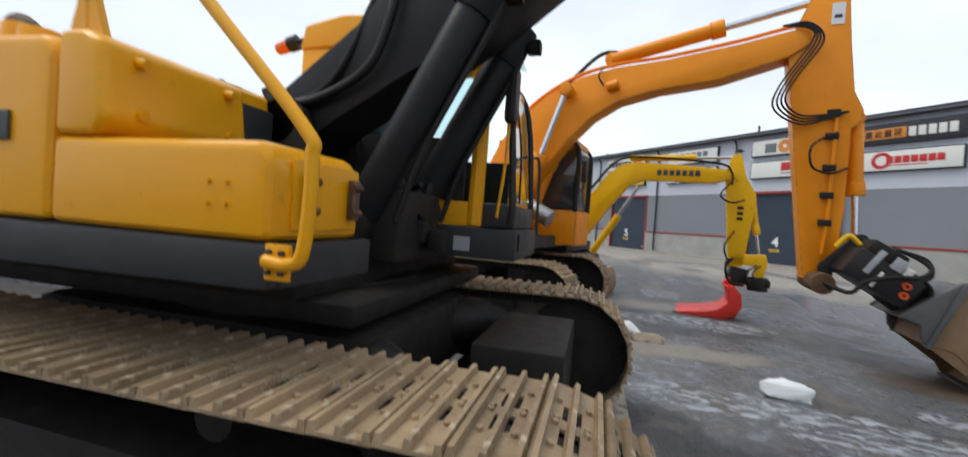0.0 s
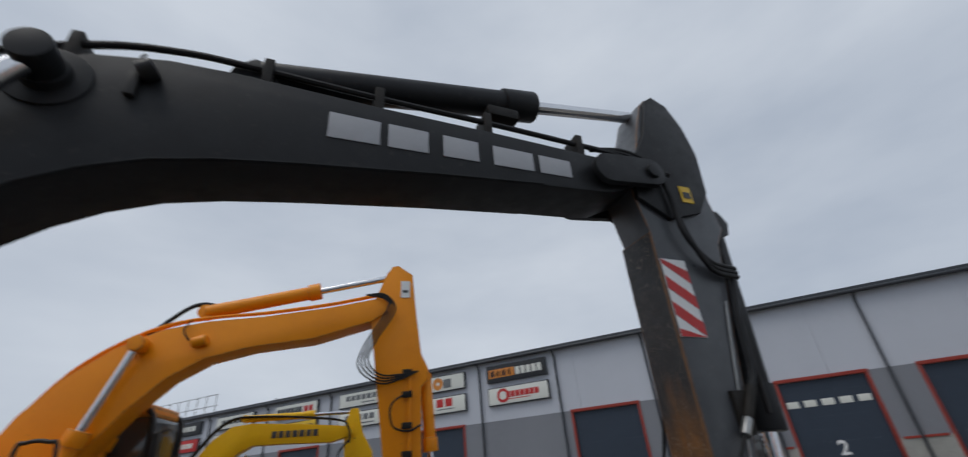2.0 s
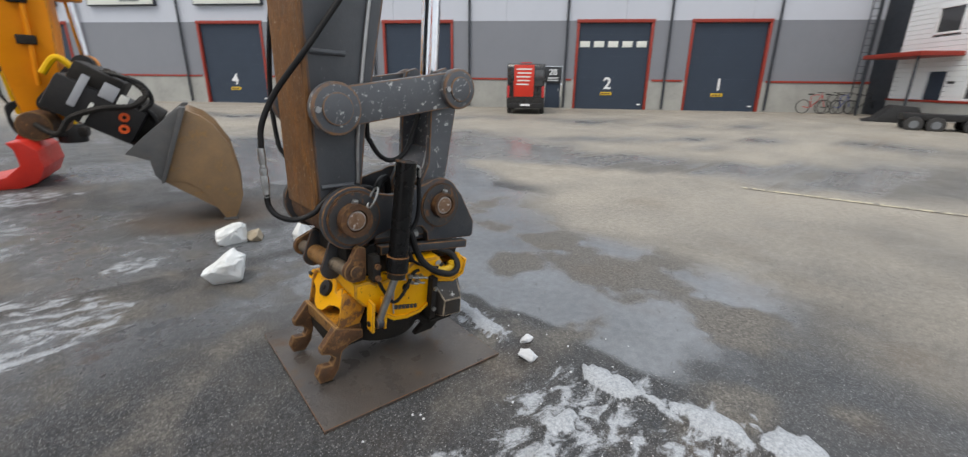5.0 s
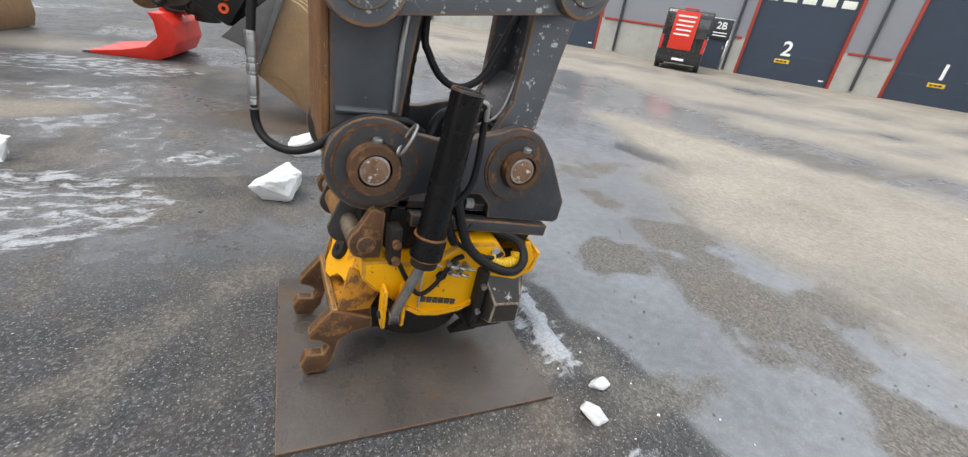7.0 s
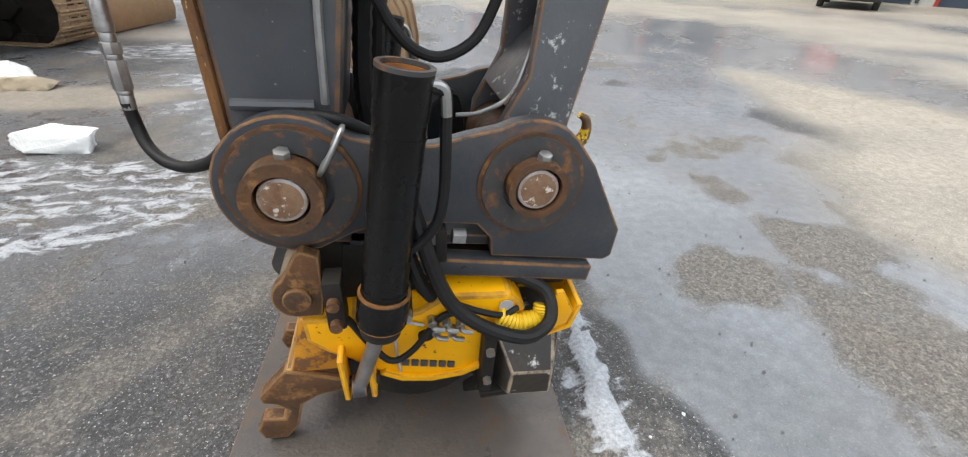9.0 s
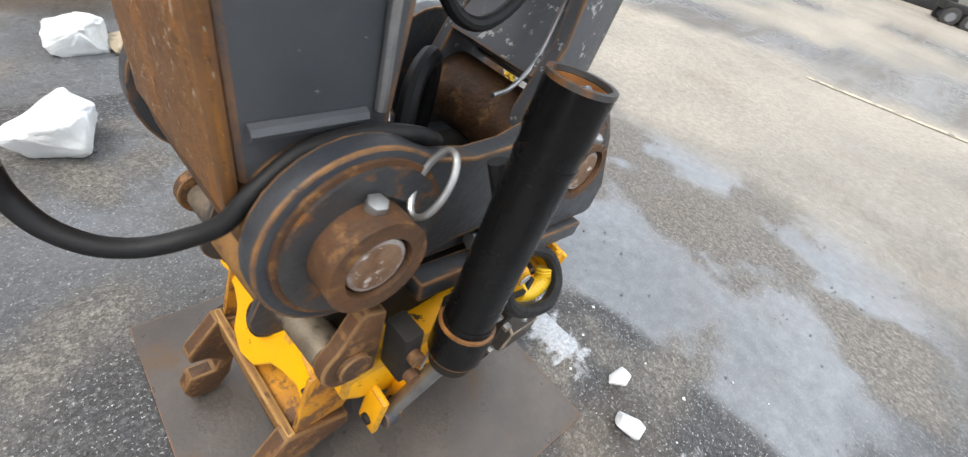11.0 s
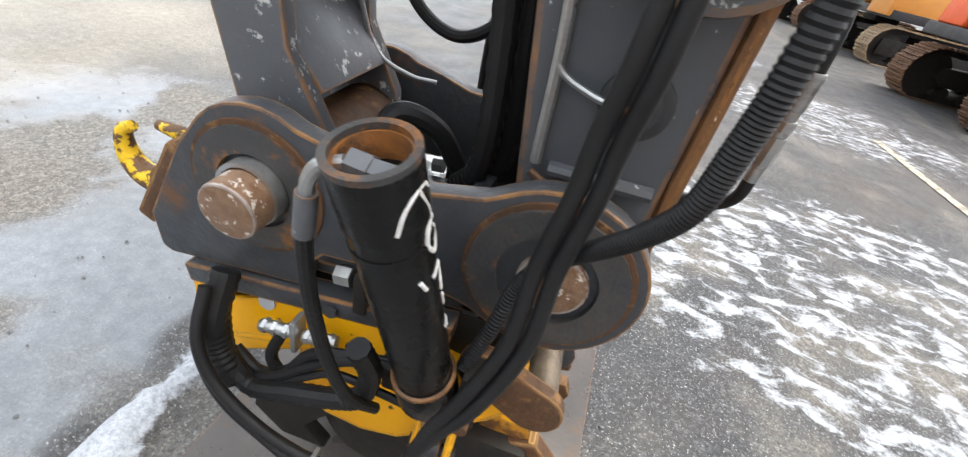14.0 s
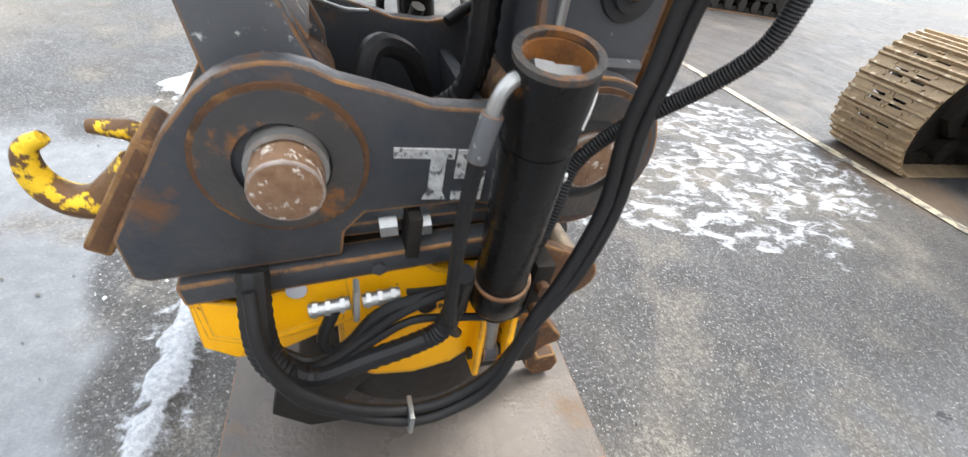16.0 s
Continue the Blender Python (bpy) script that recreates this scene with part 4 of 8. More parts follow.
sign(-35.45, -30.95, *Z1, "signwhite", word(0.05, 0.66, 7, 0.3, 0.75, "signblack", 0.15) + word(0.7, 0.93, 2, 0.28, 0.72, "signred"), "white light-box sign with black and red shapes")
sign(-35.45, -30.95, *Z2, "signyellow", word(0.05, 0.95, 8, 0.25, 0.75, "signblack", 0.15), "yellow light-box sign with black blocks")
sign(-42.6, -38.1, *Z1, "signwhite", word(0.15, 0.85, 6, 0.33, 0.72, "signblack"), "white light-box sign with black blocks")
sign(-42.6, -38.1, *Z2, "signwhite", word(0.08, 0.92, 7, 0.28, 0.75, "signblue"), "white light-box sign with blue blocks")
sign(-49.8, -44.8, *Z1, "signblack", word(0.1, 0.9, 6, 0.3, 0.72, "signwhite"), "black light-box sign with white blocks")
sign(-49.8, -44.8, *Z2, "signred", word(0.4, 0.9, 5, 0.3, 0.7, "signwhite") + word(0.1, 0.3, 1, 0.25, 0.75, "signwhite"), "red light-box sign with white blocks")
rail = thing("roof_railing", "thin grey steel railing on the far roof end", "railing", m=FAC)
for x in np.arange(-53.8, -45.0, 1.4):
    part("post", cyl((x, 1.2, HALL_TOP + 0.1), (x, 1.2, HALL_TOP + 2.2), 0.03, seg=8), "darktrim", rail)
for z in (1.2, 2.2):
    part("rail", cyl((-53.8, 1.2, HALL_TOP + z), (-45.1, 1.2, HALL_TOP + z), 0.03, seg=8), "darktrim", rail)
for s in (14.1, 15.6):
    lad = thing("roof_ladder", "dark steel wall ladder with hooped top", "ladder", "roof ladders", FAC)
    z0 = 1.0 if s < 15 else 7.4
    for dx in (-0.22, 0.22):
        part("stile", tube([(s + dx, -0.35, z0), (s + dx, -0.35, 8.4), (s + dx, -0.33, 9.2), (s + dx, 0.0, 9.65), (s + dx, 0.4, 9.2), (s + dx, 0.42, 8.7)], 0.028, 8, 5), "darktrim", lad)
    for z in np.arange(z0 + 0.2, 9.0, 0.33):
        part("rung", cyl((s - 0.22, -0.35, z), (s + 0.22, -0.35, z), 0.014, seg=6), "darktrim", lad)

# ---- the white office wing: local x runs from the hall towards the yard, y outwards to the yard side ----
OFF = FAC @ Matrix.Translation((14.75, 0, 0)) @ Matrix.Rotation(radians(-90), 4, "Z")
D = 10.65
off = thing("office_building", "white boarded two-storey office wing with dark parapet", "building", m=OFF)
OPEN = [(3.3, 4.68, 3.68, 4.80), (7.2, D - 0.02, 3.32, 5.25), (5.6, 9.65, 1.04, 1.95), (3.65, 4.6, 0.25, 2.2)]


def boards(parent, x0, x1, z0, z1, opens, step=0.2):
    z = z0
    while z < z1 - 0.01:
        zt = min(z + step, z1)
        xs = [(x0, x1)]
        for a, b, c, d in opens:
            if c < zt - 0.02 and d > z + 0.02:
                xs = [q for s, e in xs for q in ((s, min(e, a)), (max(s, b), e)) if q[1] - q[0] > 0.02]
        for s, e in xs:
            part("board", box(s, e, -0.0, 0.25, z, zt - 0.012), "siding", parent)
        z = zt


boards(off, 1.7, D, 1.0, 7.35, OPEN)
part("backing_wall", box(1.7, D - 0.02, 0.26, 0.4, -0.3, 7.3), "siding", off)
part("dark_corner_wall", box(0.0, 1.7, 0.03, 0.4, -0.3, 7.4), "darktrim", off)
part("plinth", box(1.7, D + 0.02, -0.06, 0.26, -0.3, 0.95), "plinth", off)
part("red_sill", box(1.7, D + 0.04, -0.1, -0.0, 0.95, 1.04, 0.01), "redtrim", off)
part("parapet", box(-0.2, D + 0.15, -0.12, 0.5, 7.35, 7.75, 0.03), "darktrim", off)
for a, b, c, d in OPEN[:3]:
    big = b > 10
    win = part("window", box(a, b, 0.05, 0.12, c, d), "blueglass" if big else "darkglass", off, "blue tinted corner glazing" if big else "dark window pane")
    fm = "darktrim" if big else "white"
    for q in ((a, b, c, c + 0.09), (a, b, d - 0.09, d), (a, a + 0.09, c + 0.09, d - 0.09), (b - 0.09, b, c + 0.09, d - 0.09)):
        part("window_frame", box(q[0], q[1], -0.03, 0.2, q[2], q[3], 0.01), fm, win)
for x in (7.25, 8.25):
    part("mullion", box(x, x + 0.1, -0.03, 0.2, 1.1, 1.88), "white", off)
for x, z in ((7.6, 4.75), (9.2, 4.9), (9.25, 4.7)):
    part("lit_ceiling_lamp", box(x, x + 0.45, 0.035, 0.049, z, z + 0.06), "lamp", off)
part("entrance_door", box(3.65, 4.6, 0.08, 0.14, 0.25, 2.2, 0.01), "slate", off)
part("door_sign", box(4.8, 5.1, -0.03, 0.0, 1.7, 1.8), "signblack", off)
can = part("canopy", box(1.75, 5.2, -1.6, 0.0, 2.77, 2.95, 0.02), "redtrim", off, "flat red entrance canopy")
for x in (2.0, 4.9):
    part("canopy_post", cyl((x, -1.45, 0.1), (x, -1.45, 2.75), 0.05, seg=10), "darktrim", off)
part("corner_downpipe", tube([(D + 0.05, 0.1, 7.0), (D + 0.16, -0.1, 6.7), (D + 0.16, -0.1, 3), (D + 0.16, -0.1, 0.3)], 0.07, 10, 5), "darktrim", off)
# its front, square to the side
FR = OFF @ Matrix.Translation((D, 0, 0)) @ Matrix.Rotation(radians(90), 4, "Z")
front = part("front_wing", box(0.3, 22, 0.26, 0.4, -0.3, 6.7), "siding", off, "white boarded front with blue glazing")
front.matrix_world = FR
fopen = [(0.05, 9.0, 3.3, 5.3), (1.6, 4.6, 0.95, 1.95), (5.6, 8.6, 0.95, 1.95)]
boards(front, 0.0, 22, 1.0, 6.75, fopen)
part("plinth", box(0.0, 22, -0.06, 0.26, -0.3, 0.95), "plinth", front)
part("red_sill", box(0.0, 22, -0.1, -0.0, 0.95, 1.04, 0.01), "redtrim", front)
part("roof_edge", box(0.1, 22, -0.5, 0.4, 6.75, 7.0, 0.03), "darktrim", front)
for a, b, c, d in fopen:
    w0 = a
    while w0 < b - 0.3:
        w1 = min(w0 + 1.5, b)
        part("window", box(w0 + 0.05, w1 - 0.05, 0.05, 0.12, c + 0.05, d - 0.05), "blueglass" if c > 3 else "darkglass", front)
        part("window_frame", box(w1 - 0.05, w1 + 0.05, -0.03, 0.2, c, d, 0.01), "darktrim" if c > 3 else "white", front)
        w0 = w1
    part("head_frame", box(a, b, -0.03, 0.2, d - 0.07, d, 0.01), "darktrim" if c > 3 else "white", front)
    part("foot_frame", box(a, b, -0.03, 0.2, c, c + 0.07, 0.01), "darktrim" if c > 3 else "white", front)
part("roof", box(0, 22, 0.3, 10.2, 6.6, 6.74), "darktrim", front)

# ---- tracks, shared by all the crawler machines ----
def shoe_mesh(w, pitch, material):
    """A track shoe lying flat, outside up: plate with two mud holes, three grousers, four bolts."""
    bm = bmesh.new()
    h, p = w / 2, pitch / 2 * 0.985
    for y0, y1 in ((-h, -0.13), (-0.03, 0.03), (0.13, h)):
        add_box(bm, -p, p, y0, y1, -0.012, 0.0)
    for y0, y1 in ((-0.13, -0.03), (0.03, 0.13)):
        add_box(bm, -p, -0.03, y0, y1, -0.012, 0.0)
        add_box(bm, 0.03, p, y0, y1, -0.012, 0.0)
    for x in (-p + 0.014, 0.0, p - 0.014):
        add_prism(bm, [(x - 0.013, -0.004), (x + 0.013, -0.004), (x + 0.008, 0.026), (x - 0.008, 0.026)], -h, h)
    for x in (-0.048, 0.048):
        for y in (-0.15, -0.015, 0.015, 0.15):
            add_cyl(bm, (x, y, 0.0), (x, y, 0.012), 0.011, seg=6)
    return mesh_of("shoe", bm, material, smooth=False)


def track_path(length, height, pitch, sag=0.02):
    """Places (x, z, turn) of the shoes round idler and sprocket, whose centres lie length apart."""
    r = height / 2
    total = 2 * length + 2 * math.pi * r
    n = round(total / pitch)
    out = []
    for k in range(n):
        s = (k + 0.5) * total / n
        if s < length:
            out.append((-length / 2 + s, height - sag * math.sin(math.pi * s / length), 0.0))
        elif s < length + math.pi * r:
            a = (s - length) / r
            out.append((length / 2 + r * math.sin(a), r + r * math.cos(a), a))
        elif s < 2 * length + math.pi * r:
            out.append((length / 2 - (s - length - math.pi * r), 0.0, math.pi))
        else:
            a = (s - 2 * length - math.pi * r) / r
            out.append((-length / 2 - r * math.sin(a), r - r * math.cos(a), math.pi + a))
    return out


def add_track(parent, y, cx, length, height, width, pitch, shoe_me, frame_mat, out):
    """One crawler: frame with rollers, idler and sprocket, and its shoes. out: the side that faces away from the machine."""
    r = height / 2
    bm = prism([(cx - length / 2 + 0.25, 0.28), (cx + length / 2 - 0.3, 0.28), (cx + length / 2 - 0.12, 0.42), (cx + length / 2 - 0.2, 0.60),
                (cx - length / 2 + 0.3, 0.66), (cx - length / 2 + 0.1, 0.5)], y - 0.17, y + 0.17, 0.02)
    fr = part("track_frame", bm, frame_mat, parent)
    part("idler", cyl((cx + length / 2, y - 0.1, r), (cx + length / 2, y + 0.1, r), r - 0.07, seg=32, bev=0.02), frame_mat, parent)
    part("idler_guard", box(cx + length / 2 - 0.34, cx + length / 2 + 0.16, y + out * 0.13, y + out * 0.20, 0.24, 0.62, 0.03), frame_mat, parent)
    part("sprocket", cyl((cx - length / 2, y - 0.14, r), (cx - length / 2, y + 0.18 * out, r), r - 0.09, seg=24, bev=0.02), frame_mat, parent)
    for k in range(7):
        x = cx - length / 2 + 0.45 + k * (length - 0.9) / 6
        part("track_roller", cyl((x, y - 0.16, 0.17), (x, y + 0.16, 0.17), 0.11, seg=16), frame_mat, fr)
    for x in (cx - length * 0.2, cx + length * 0.2):
        part("carrier_roller", cyl((x, y - 0.12, height - 0.15), (x, y + 0.12, height - 0.15), 0.075, seg=16), frame_mat, fr)
    for x, z, a in track_path(length, height, pitch):
        o = new("shoe", shoe_me)
        o.parent = fr
        o.matrix_local = Matrix.Translation((cx + x, y, z)) @ Matrix.Rotation(a, 4, "Y")
    return fr


def chain_mesh(cx, y, length, height, pitch):
    bm = bmesh.new()
    for x, z, a in track_path(length, height - 0.12, pitch):
        m = Matrix.Translation((cx + x, y, z + 0.06)) @ Matrix.Rotation(a, 4, "Y")
        for dy in (-0.09, 0.09):
            add_box(bm, -pitch * 0.46, pitch * 0.46, dy - 0.025, dy + 0.025, -0.05, 0.05, m)
    return bm


SHOE = shoe_mesh(0.62, 0.19, "shoe")
SHOE_RUST = shoe_mesh(0.58, 0.19, "shoerust")
CY = 2.645

# ---- the charcoal-boomed yellow excavator ----
ex = thing("excavator", "large yellow crawler excavator with charcoal boom and muddy tracks", "excavator", "excavators")
for y, out in ((1.34, -1), (3.95, 1)):
    fr = add_track(ex, y, -1.82, 3.36, 0.92, 0.62, 0.19, SHOE, "dirtyblack", out)
    tagged(part("track_chain", chain_mesh(-1.82, y, 3.36, 0.92, 0.19), "dirtyblack", fr), "dirty black track chain links", kind="stuff")
part("car_body", box(-3.05, -0.95, 1.85, 3.45, 0.42, 0.90, 0.08), "dirtyblack", ex)
for sy in (1, -1):
    for sx in (1, -1):
        x0, x1 = -1.85 + sx * 0.5, -1.85 + sx * 1.35
        bm = bmesh.new()
        add_tube(bm, [(x0, CY + sy * 0.35, 0.66), (x0 + sx * 0.45, CY + sy * 0.75, 0.68), (x1, CY + sy * 1.2, 0.52)], lambda t: 0.21 - 0.05 * t, 12)
        part("frame_leg", bm, "dirtyblack", ex)
part("front_beam", box(-0.62, -0.10, CY - 0.25, CY + 0.75, 0.28, 0.80, 0.03), "dirtyblack", ex)
# added dark slab that stands in for the shade beneath the deck
part("belly_plate", box(-3.55, -1.0, 1.80, 3.95, 0.95, 1.058, 0.03), "dirtyblack", ex)
part("slew_ring", cyl((-1.85, CY, 0.84), (-1.85, CY, 1.08), 0.72, seg=40), "dirtyblack", ex)
part("deck", box(-3.3, -1.25, 1.72, 4.0, 1.06, 1.20, 0.02), "dirtyblack", ex)
# right-hand side, with its skirt
SK = [(-3.6, 1.18), (-0.95, 1.21), (-0.95, 1.36), (-3.6, 1.36)]
part("skirt", prism(SK, 1.19, 1.75, 0.03), "bodygrey", ex, "dark grey lower skirt")
part("skirt_front", box(-0.99, -0.94, 1.24, 1.80, 1.215, 1.36, 0.01), "bodygrey", ex)
part("tool_box", prism([(-1.905, 1.364), (-0.97, 1.364), (-0.97, 1.62), (-1.02, 1.685), (-1.905, 1.675)], 1.20, 1.74, 0.045, 3), "body", ex, "yellow front tool box with rounded edges")
part("tool_box_lid", box(-0.972, -0.958, 1.30, 1.70, 1.40, 1.64, 0.012), "body", ex)
for y in (1.36, 1.64):
    hg = part("hinge", box(-0.957, -0.925, y - 0.022, y + 0.022, 1.44, 1.60, 0.008), "steel", ex, "rusty grey hinge strap")
    for z in (1.47, 1.57):
        part("hinge_pin", cyl((-0.93, y - 0.03, z), (-0.93, y + 0.03, z), 0.016, seg=10), "rust", hg)
part("step_tread", box(-1.62, -1.1, 1.42, 1.7, 1.688, 1.698), "dirtyblack", ex)
part("side_tank", prism([(-1.905, 1.68), (-1.72, 1.68), (-1.66, 1.74), (-1.70, 2.02), (-1.78, 2.055), (-1.905, 2.06)], 1.20, 1.86, 0.04, 3), "body", ex, "yellow tank housing with bolts")
for y, z in ((1.33, 1.97), (1.33, 1.78), (1.74, 1.97), (1.74, 1.78)):
    part("bolt", cyl((-1.69, y, z), (-1.645, y, z - 0.006), 0.020, seg=12), "body", ex)
for x in (-1.20, -1.13):
    for z in (1.475, 1.545):
        part("bolt_cap", cyl((x, 1.202, z), (x, 1.188, z), 0.009, seg=10), "body", ex)
part("side_door", prism([(-2.62, 1.366), (-1.92, 1.366), (-1.92, 1.98), (-1.97, 2.045), (-2.62, 2.05)], 1.20, 1.70, 0.05, 3), "body", ex, "yellow engine side door")
part("side_door", prism([(-3.36, 1.366), (-2.635, 1.366), (-2.635, 2.05), (-3.36, 2.05)], 1.20, 1.70, 0.05, 3), "body", ex, "yellow engine side door")
part("counterweight", prism([(-4.72, 1.15), (-4.62, 1.08), (-3.38, 1.08), (-3.38, 2.06), (-4.5, 2.06), (-4.72, 1.9)], 1.2, 4.09, 0.12, 4), "body", ex, "massive yellow cast counterweight")
part("hood", box(-3.34, -1.95, 1.72, 3.55, 1.6, 2.12, 0.06, seg=3), "body", ex, "yellow engine hood")
for k in range(11):
    part("hood_louvre", box(-3.2 + k * 0.055, -3.17 + k * 0.055, 1.55, 2.3, 2.055, 2.15, 0.01), "body", ex)
part("hood_front", box(-1.95, -1.90, 1.72, 2.30, 1.2, 2.02, 0.01), "bodygrey", ex)
for k in range(5):
    part("body_lettering", box(-2.93 + k * 0.175, -2.93 + k * 0.175 + 0.12, 1.186, 1.197, 1.65, 1.76, 0.01), "letterdark", ex)
part("filler_neck", cyl((-2.80, 1.6, 2.04), (-2.80, 1.6, 2.27), 0.075, bev=0.015), "body", ex)
part("filler_cap", cyl((-2.66, 1.60, 2.05), (-2.66, 1.60, 2.24), 0.085, bev=0.02), "body", ex)
part("exhaust_pipe", tube([(-3.25, 1.9, 2.05), (-3.25, 1.9, 2.25), (-3.27, 1.9, 2.36), (-3.36, 1.9, 2.42)], 0.075, 16, 6), "rust", ex, "brown rusty exhaust pipe")
# handrail
part("handrail", tube([(-0.93, 1.15, 1.315), (-0.85, 1.15, 1.31), (-0.80, 1.15, 1.36), (-0.79, 1.15, 1.62), (-0.83, 1.15, 1.72), (-1.22, 1.15, 2.12), (-1.80, 1.15, 2.72), (-1.86, 1.17, 2.775), (-1.92, 1.22, 2.77), (-1.935, 1.27, 2.68), (-1.93, 1.29, 2.50), (-1.91, 1.30, 2.28), (-1.89, 1.30, 2.04)], 0.021, 12, 6), "body", ex, "bent yellow tubular handrail")
part("handrail_sleeve", tube([(-1.90, 1.30, 2.2), (-1.925, 1.295, 2.46)], 0.027, 12), "body", ex)
part("handrail_gusset", prism([(-1.99, 2.04), (-1.80, 2.04), (-1.88, 2.26), (-1.925, 2.26)], 1.285, 1.315), "body", ex)
ft = part("handrail_foot", box(-0.945, -0.86, 1.165, 1.185, 1.255, 1.365, 0.006), "body", ex)
for x in (-0.925, -0.88):
    for z in (1.28, 1.34):
        part("bolt", cyl((x, 1.167, z), (x, 1.152, z), 0.009, seg=6), "steel", ft)
# boom
BT = [(-2.02, 2.02), (-1.98, 2.18), (-1.45, 2.60), (-1.09, 3.06), (-0.75, 3.45), (-0.35, 3.78), (0.06, 3.98), (0.40, 4.05), (0.75, 4.06), (1.6, 4.03), (2.4, 4.02), (3.1, 4.00), (3.62, 3.98)]
BB = [(3.70, 3.80), (3.45, 3.68), (3.31, 3.655), (2.79, 3.62), (1.99, 3.55), (1.16, 3.46), (0.75, 3.405), (0.45, 3.34), (0.2, 3.24), (0.0, 3.12), (-0.28, 2.89), (-0.61, 2.62), (-0.96, 2.38), (-1.27, 2.20), (-1.56, 2.03), (-1.80, 1.86), (-1.95, 1.84)]
part("boom", prism(BT + BB, 2.43, 2.86, 0.012), "charcoal", ex, "charcoal painted gooseneck boom")
part("boom_foot", cyl((-1.88, 2.30, 1.98), (-1.88, 2.99, 1.98), 0.15, bev=0.02), "charcoal", ex)
for y in (2.36, 2.93):
    part("boom_tip_plate", eye_plate((3.35, 3.83), (3.775, 3.87), 0.13, 0.125, y - 0.03, y + 0.03), "charcoal", ex)
part("boom_tip_pin", cyl((3.775, 2.30, 3.87), (3.775, 2.99, 3.87), 0.065, bev=0.01), "charcoal", ex)
for y0, y1 in ((2.427, 2.445), (2.845, 2.863)):
    bm = bmesh.new()
    for (xa, za), (xb, zb) in zip(BB[3:13], BB[4:14]):
        add_cyl(bm, (xa, y0 if y0 < CY else y1, za + 0.012), (xb, y0 if y0 < CY else y1, zb + 0.012), 0.009, seg=6)
    part("weld_seam", bm, "charcoal", ex)
part("weld_seam", cyl((-1.02, 2.427, 3.04), (-0.78, 2.427, 2.62), 0.009, seg=6), "charcoal", ex)
# lettering block on both flanks: plain silver bars
for y in (2.422, 2.862):
    for k, (wd, dz) in enumerate(((0.32, 0.0), (0.27, 0), (0.26, 0), (0.32, 0), (0.27, 0))):
        x = 1.29 + k * 0.372
        part("boom_lettering", prism([(x, 3.70 + 0.006 * k), (x + wd, 3.706 + 0.006 * k), (x + wd, 3.895 - 0.004 * k), (x, 3.90 - 0.004 * k)], y, y + 0.006, 0.003), "lettergrey", ex)
# boom cylinders
for y in (2.29, 3.0):
    lo, up2 = Vector((-1.31, y, 1.40)), Vector((-0.067, y, 3.76))
    d = (up2 - lo).normalized()
    g = lo + d * 1.54
    part("boom_cylinder", cyl(lo, g, 0.105, seg=28, bev=0.01), "charcoal", ex)
    part("cylinder_head", cyl(g - d * 0.24, g + d * 0.02, 0.122, seg=28, bev=0.012), "charcoal", ex)
    part("cylinder_rod", cyl(g, up2 - d * 0.06, 0.052, seg=24), "chrome", ex, "polished steel cylinder rod")
    part("rod_eye", cyl((up2.x, y - 0.09, up2.z), (up2.x, y + 0.09, up2.z), 0.095, bev=0.012), "charcoal", ex)
    part("cylinder_foot", cyl((lo.x, y - 0.09, lo.z), (lo.x, y + 0.09, lo.z), 0.12, bev=0.012), "dirtyblack", ex)
    bm = tube([g - d * 0.1 + Vector((0.13, 0, 0.02)), g - d * 0.4 + Vector((0.14, 0, 0)), lo + d * 0.5 + Vector((0.15, 0, 0)), lo + d * 0.1 + Vector((0.2, 0, -0.05))], 0.02, 8)
    part("cylinder_pipe", bm, "black", ex)
    part("pipe_clamp", box(g.x + 0.06, g.x + 0.15, y - 0.05, y + 0.05, g.z - 0.16, g.z - 0.08, 0.01), "dirtyblack", ex)
part("boom_pin_boss", cyl((-0.067, 2.36, 3.76), (-0.067, 2.93, 3.76), 0.11, bev=0.02), "charcoal", ex)
part("boom_pin_boss", cyl((-0.067, 2.415, 3.76), (-0.067, 2.435, 3.76), 0.19, seg=36, bev=0.01), "charcoal", ex)
# arm cylinder along the boom's back
part("arm_cylinder_bracket", prism([(0.62, 4.02), (1.02, 4.02), (0.92, 4.30), (0.80, 4.34), (0.70, 4.26)], 2.55, 2.74, 0.01), "charcoal", ex)
a0, a1 = Vector((0.84, CY, 4.26)), Vector((4.16, CY, 4.80))
ad = (a1 - a0).normalized()
part("arm_cylinder", cyl(a0, a0 + ad * 2.08, 0.115, seg=28, bev=0.01), "charcoal", ex)
part("cylinder_head", cyl(a0 + ad * 1.82, a0 + ad * 2.12, 0.135, seg=28, bev=0.012), "charcoal", ex)
part("cylinder_rod", cyl(a0 + ad * 2.1, a1, 0.055, seg=24), "chrome", ex, "polished steel cylinder rod")
part("rod_eye", cyl((a1.x, 2.54, a1.z), (a1.x, 2.75, a1.z), 0.1, bev=0.012), "charcoal", ex)
part("cylinder_port", box(2.45, 2.72, 2.52, 2.66, 4.30, 4.40, 0.02), "dirtyblack", ex)
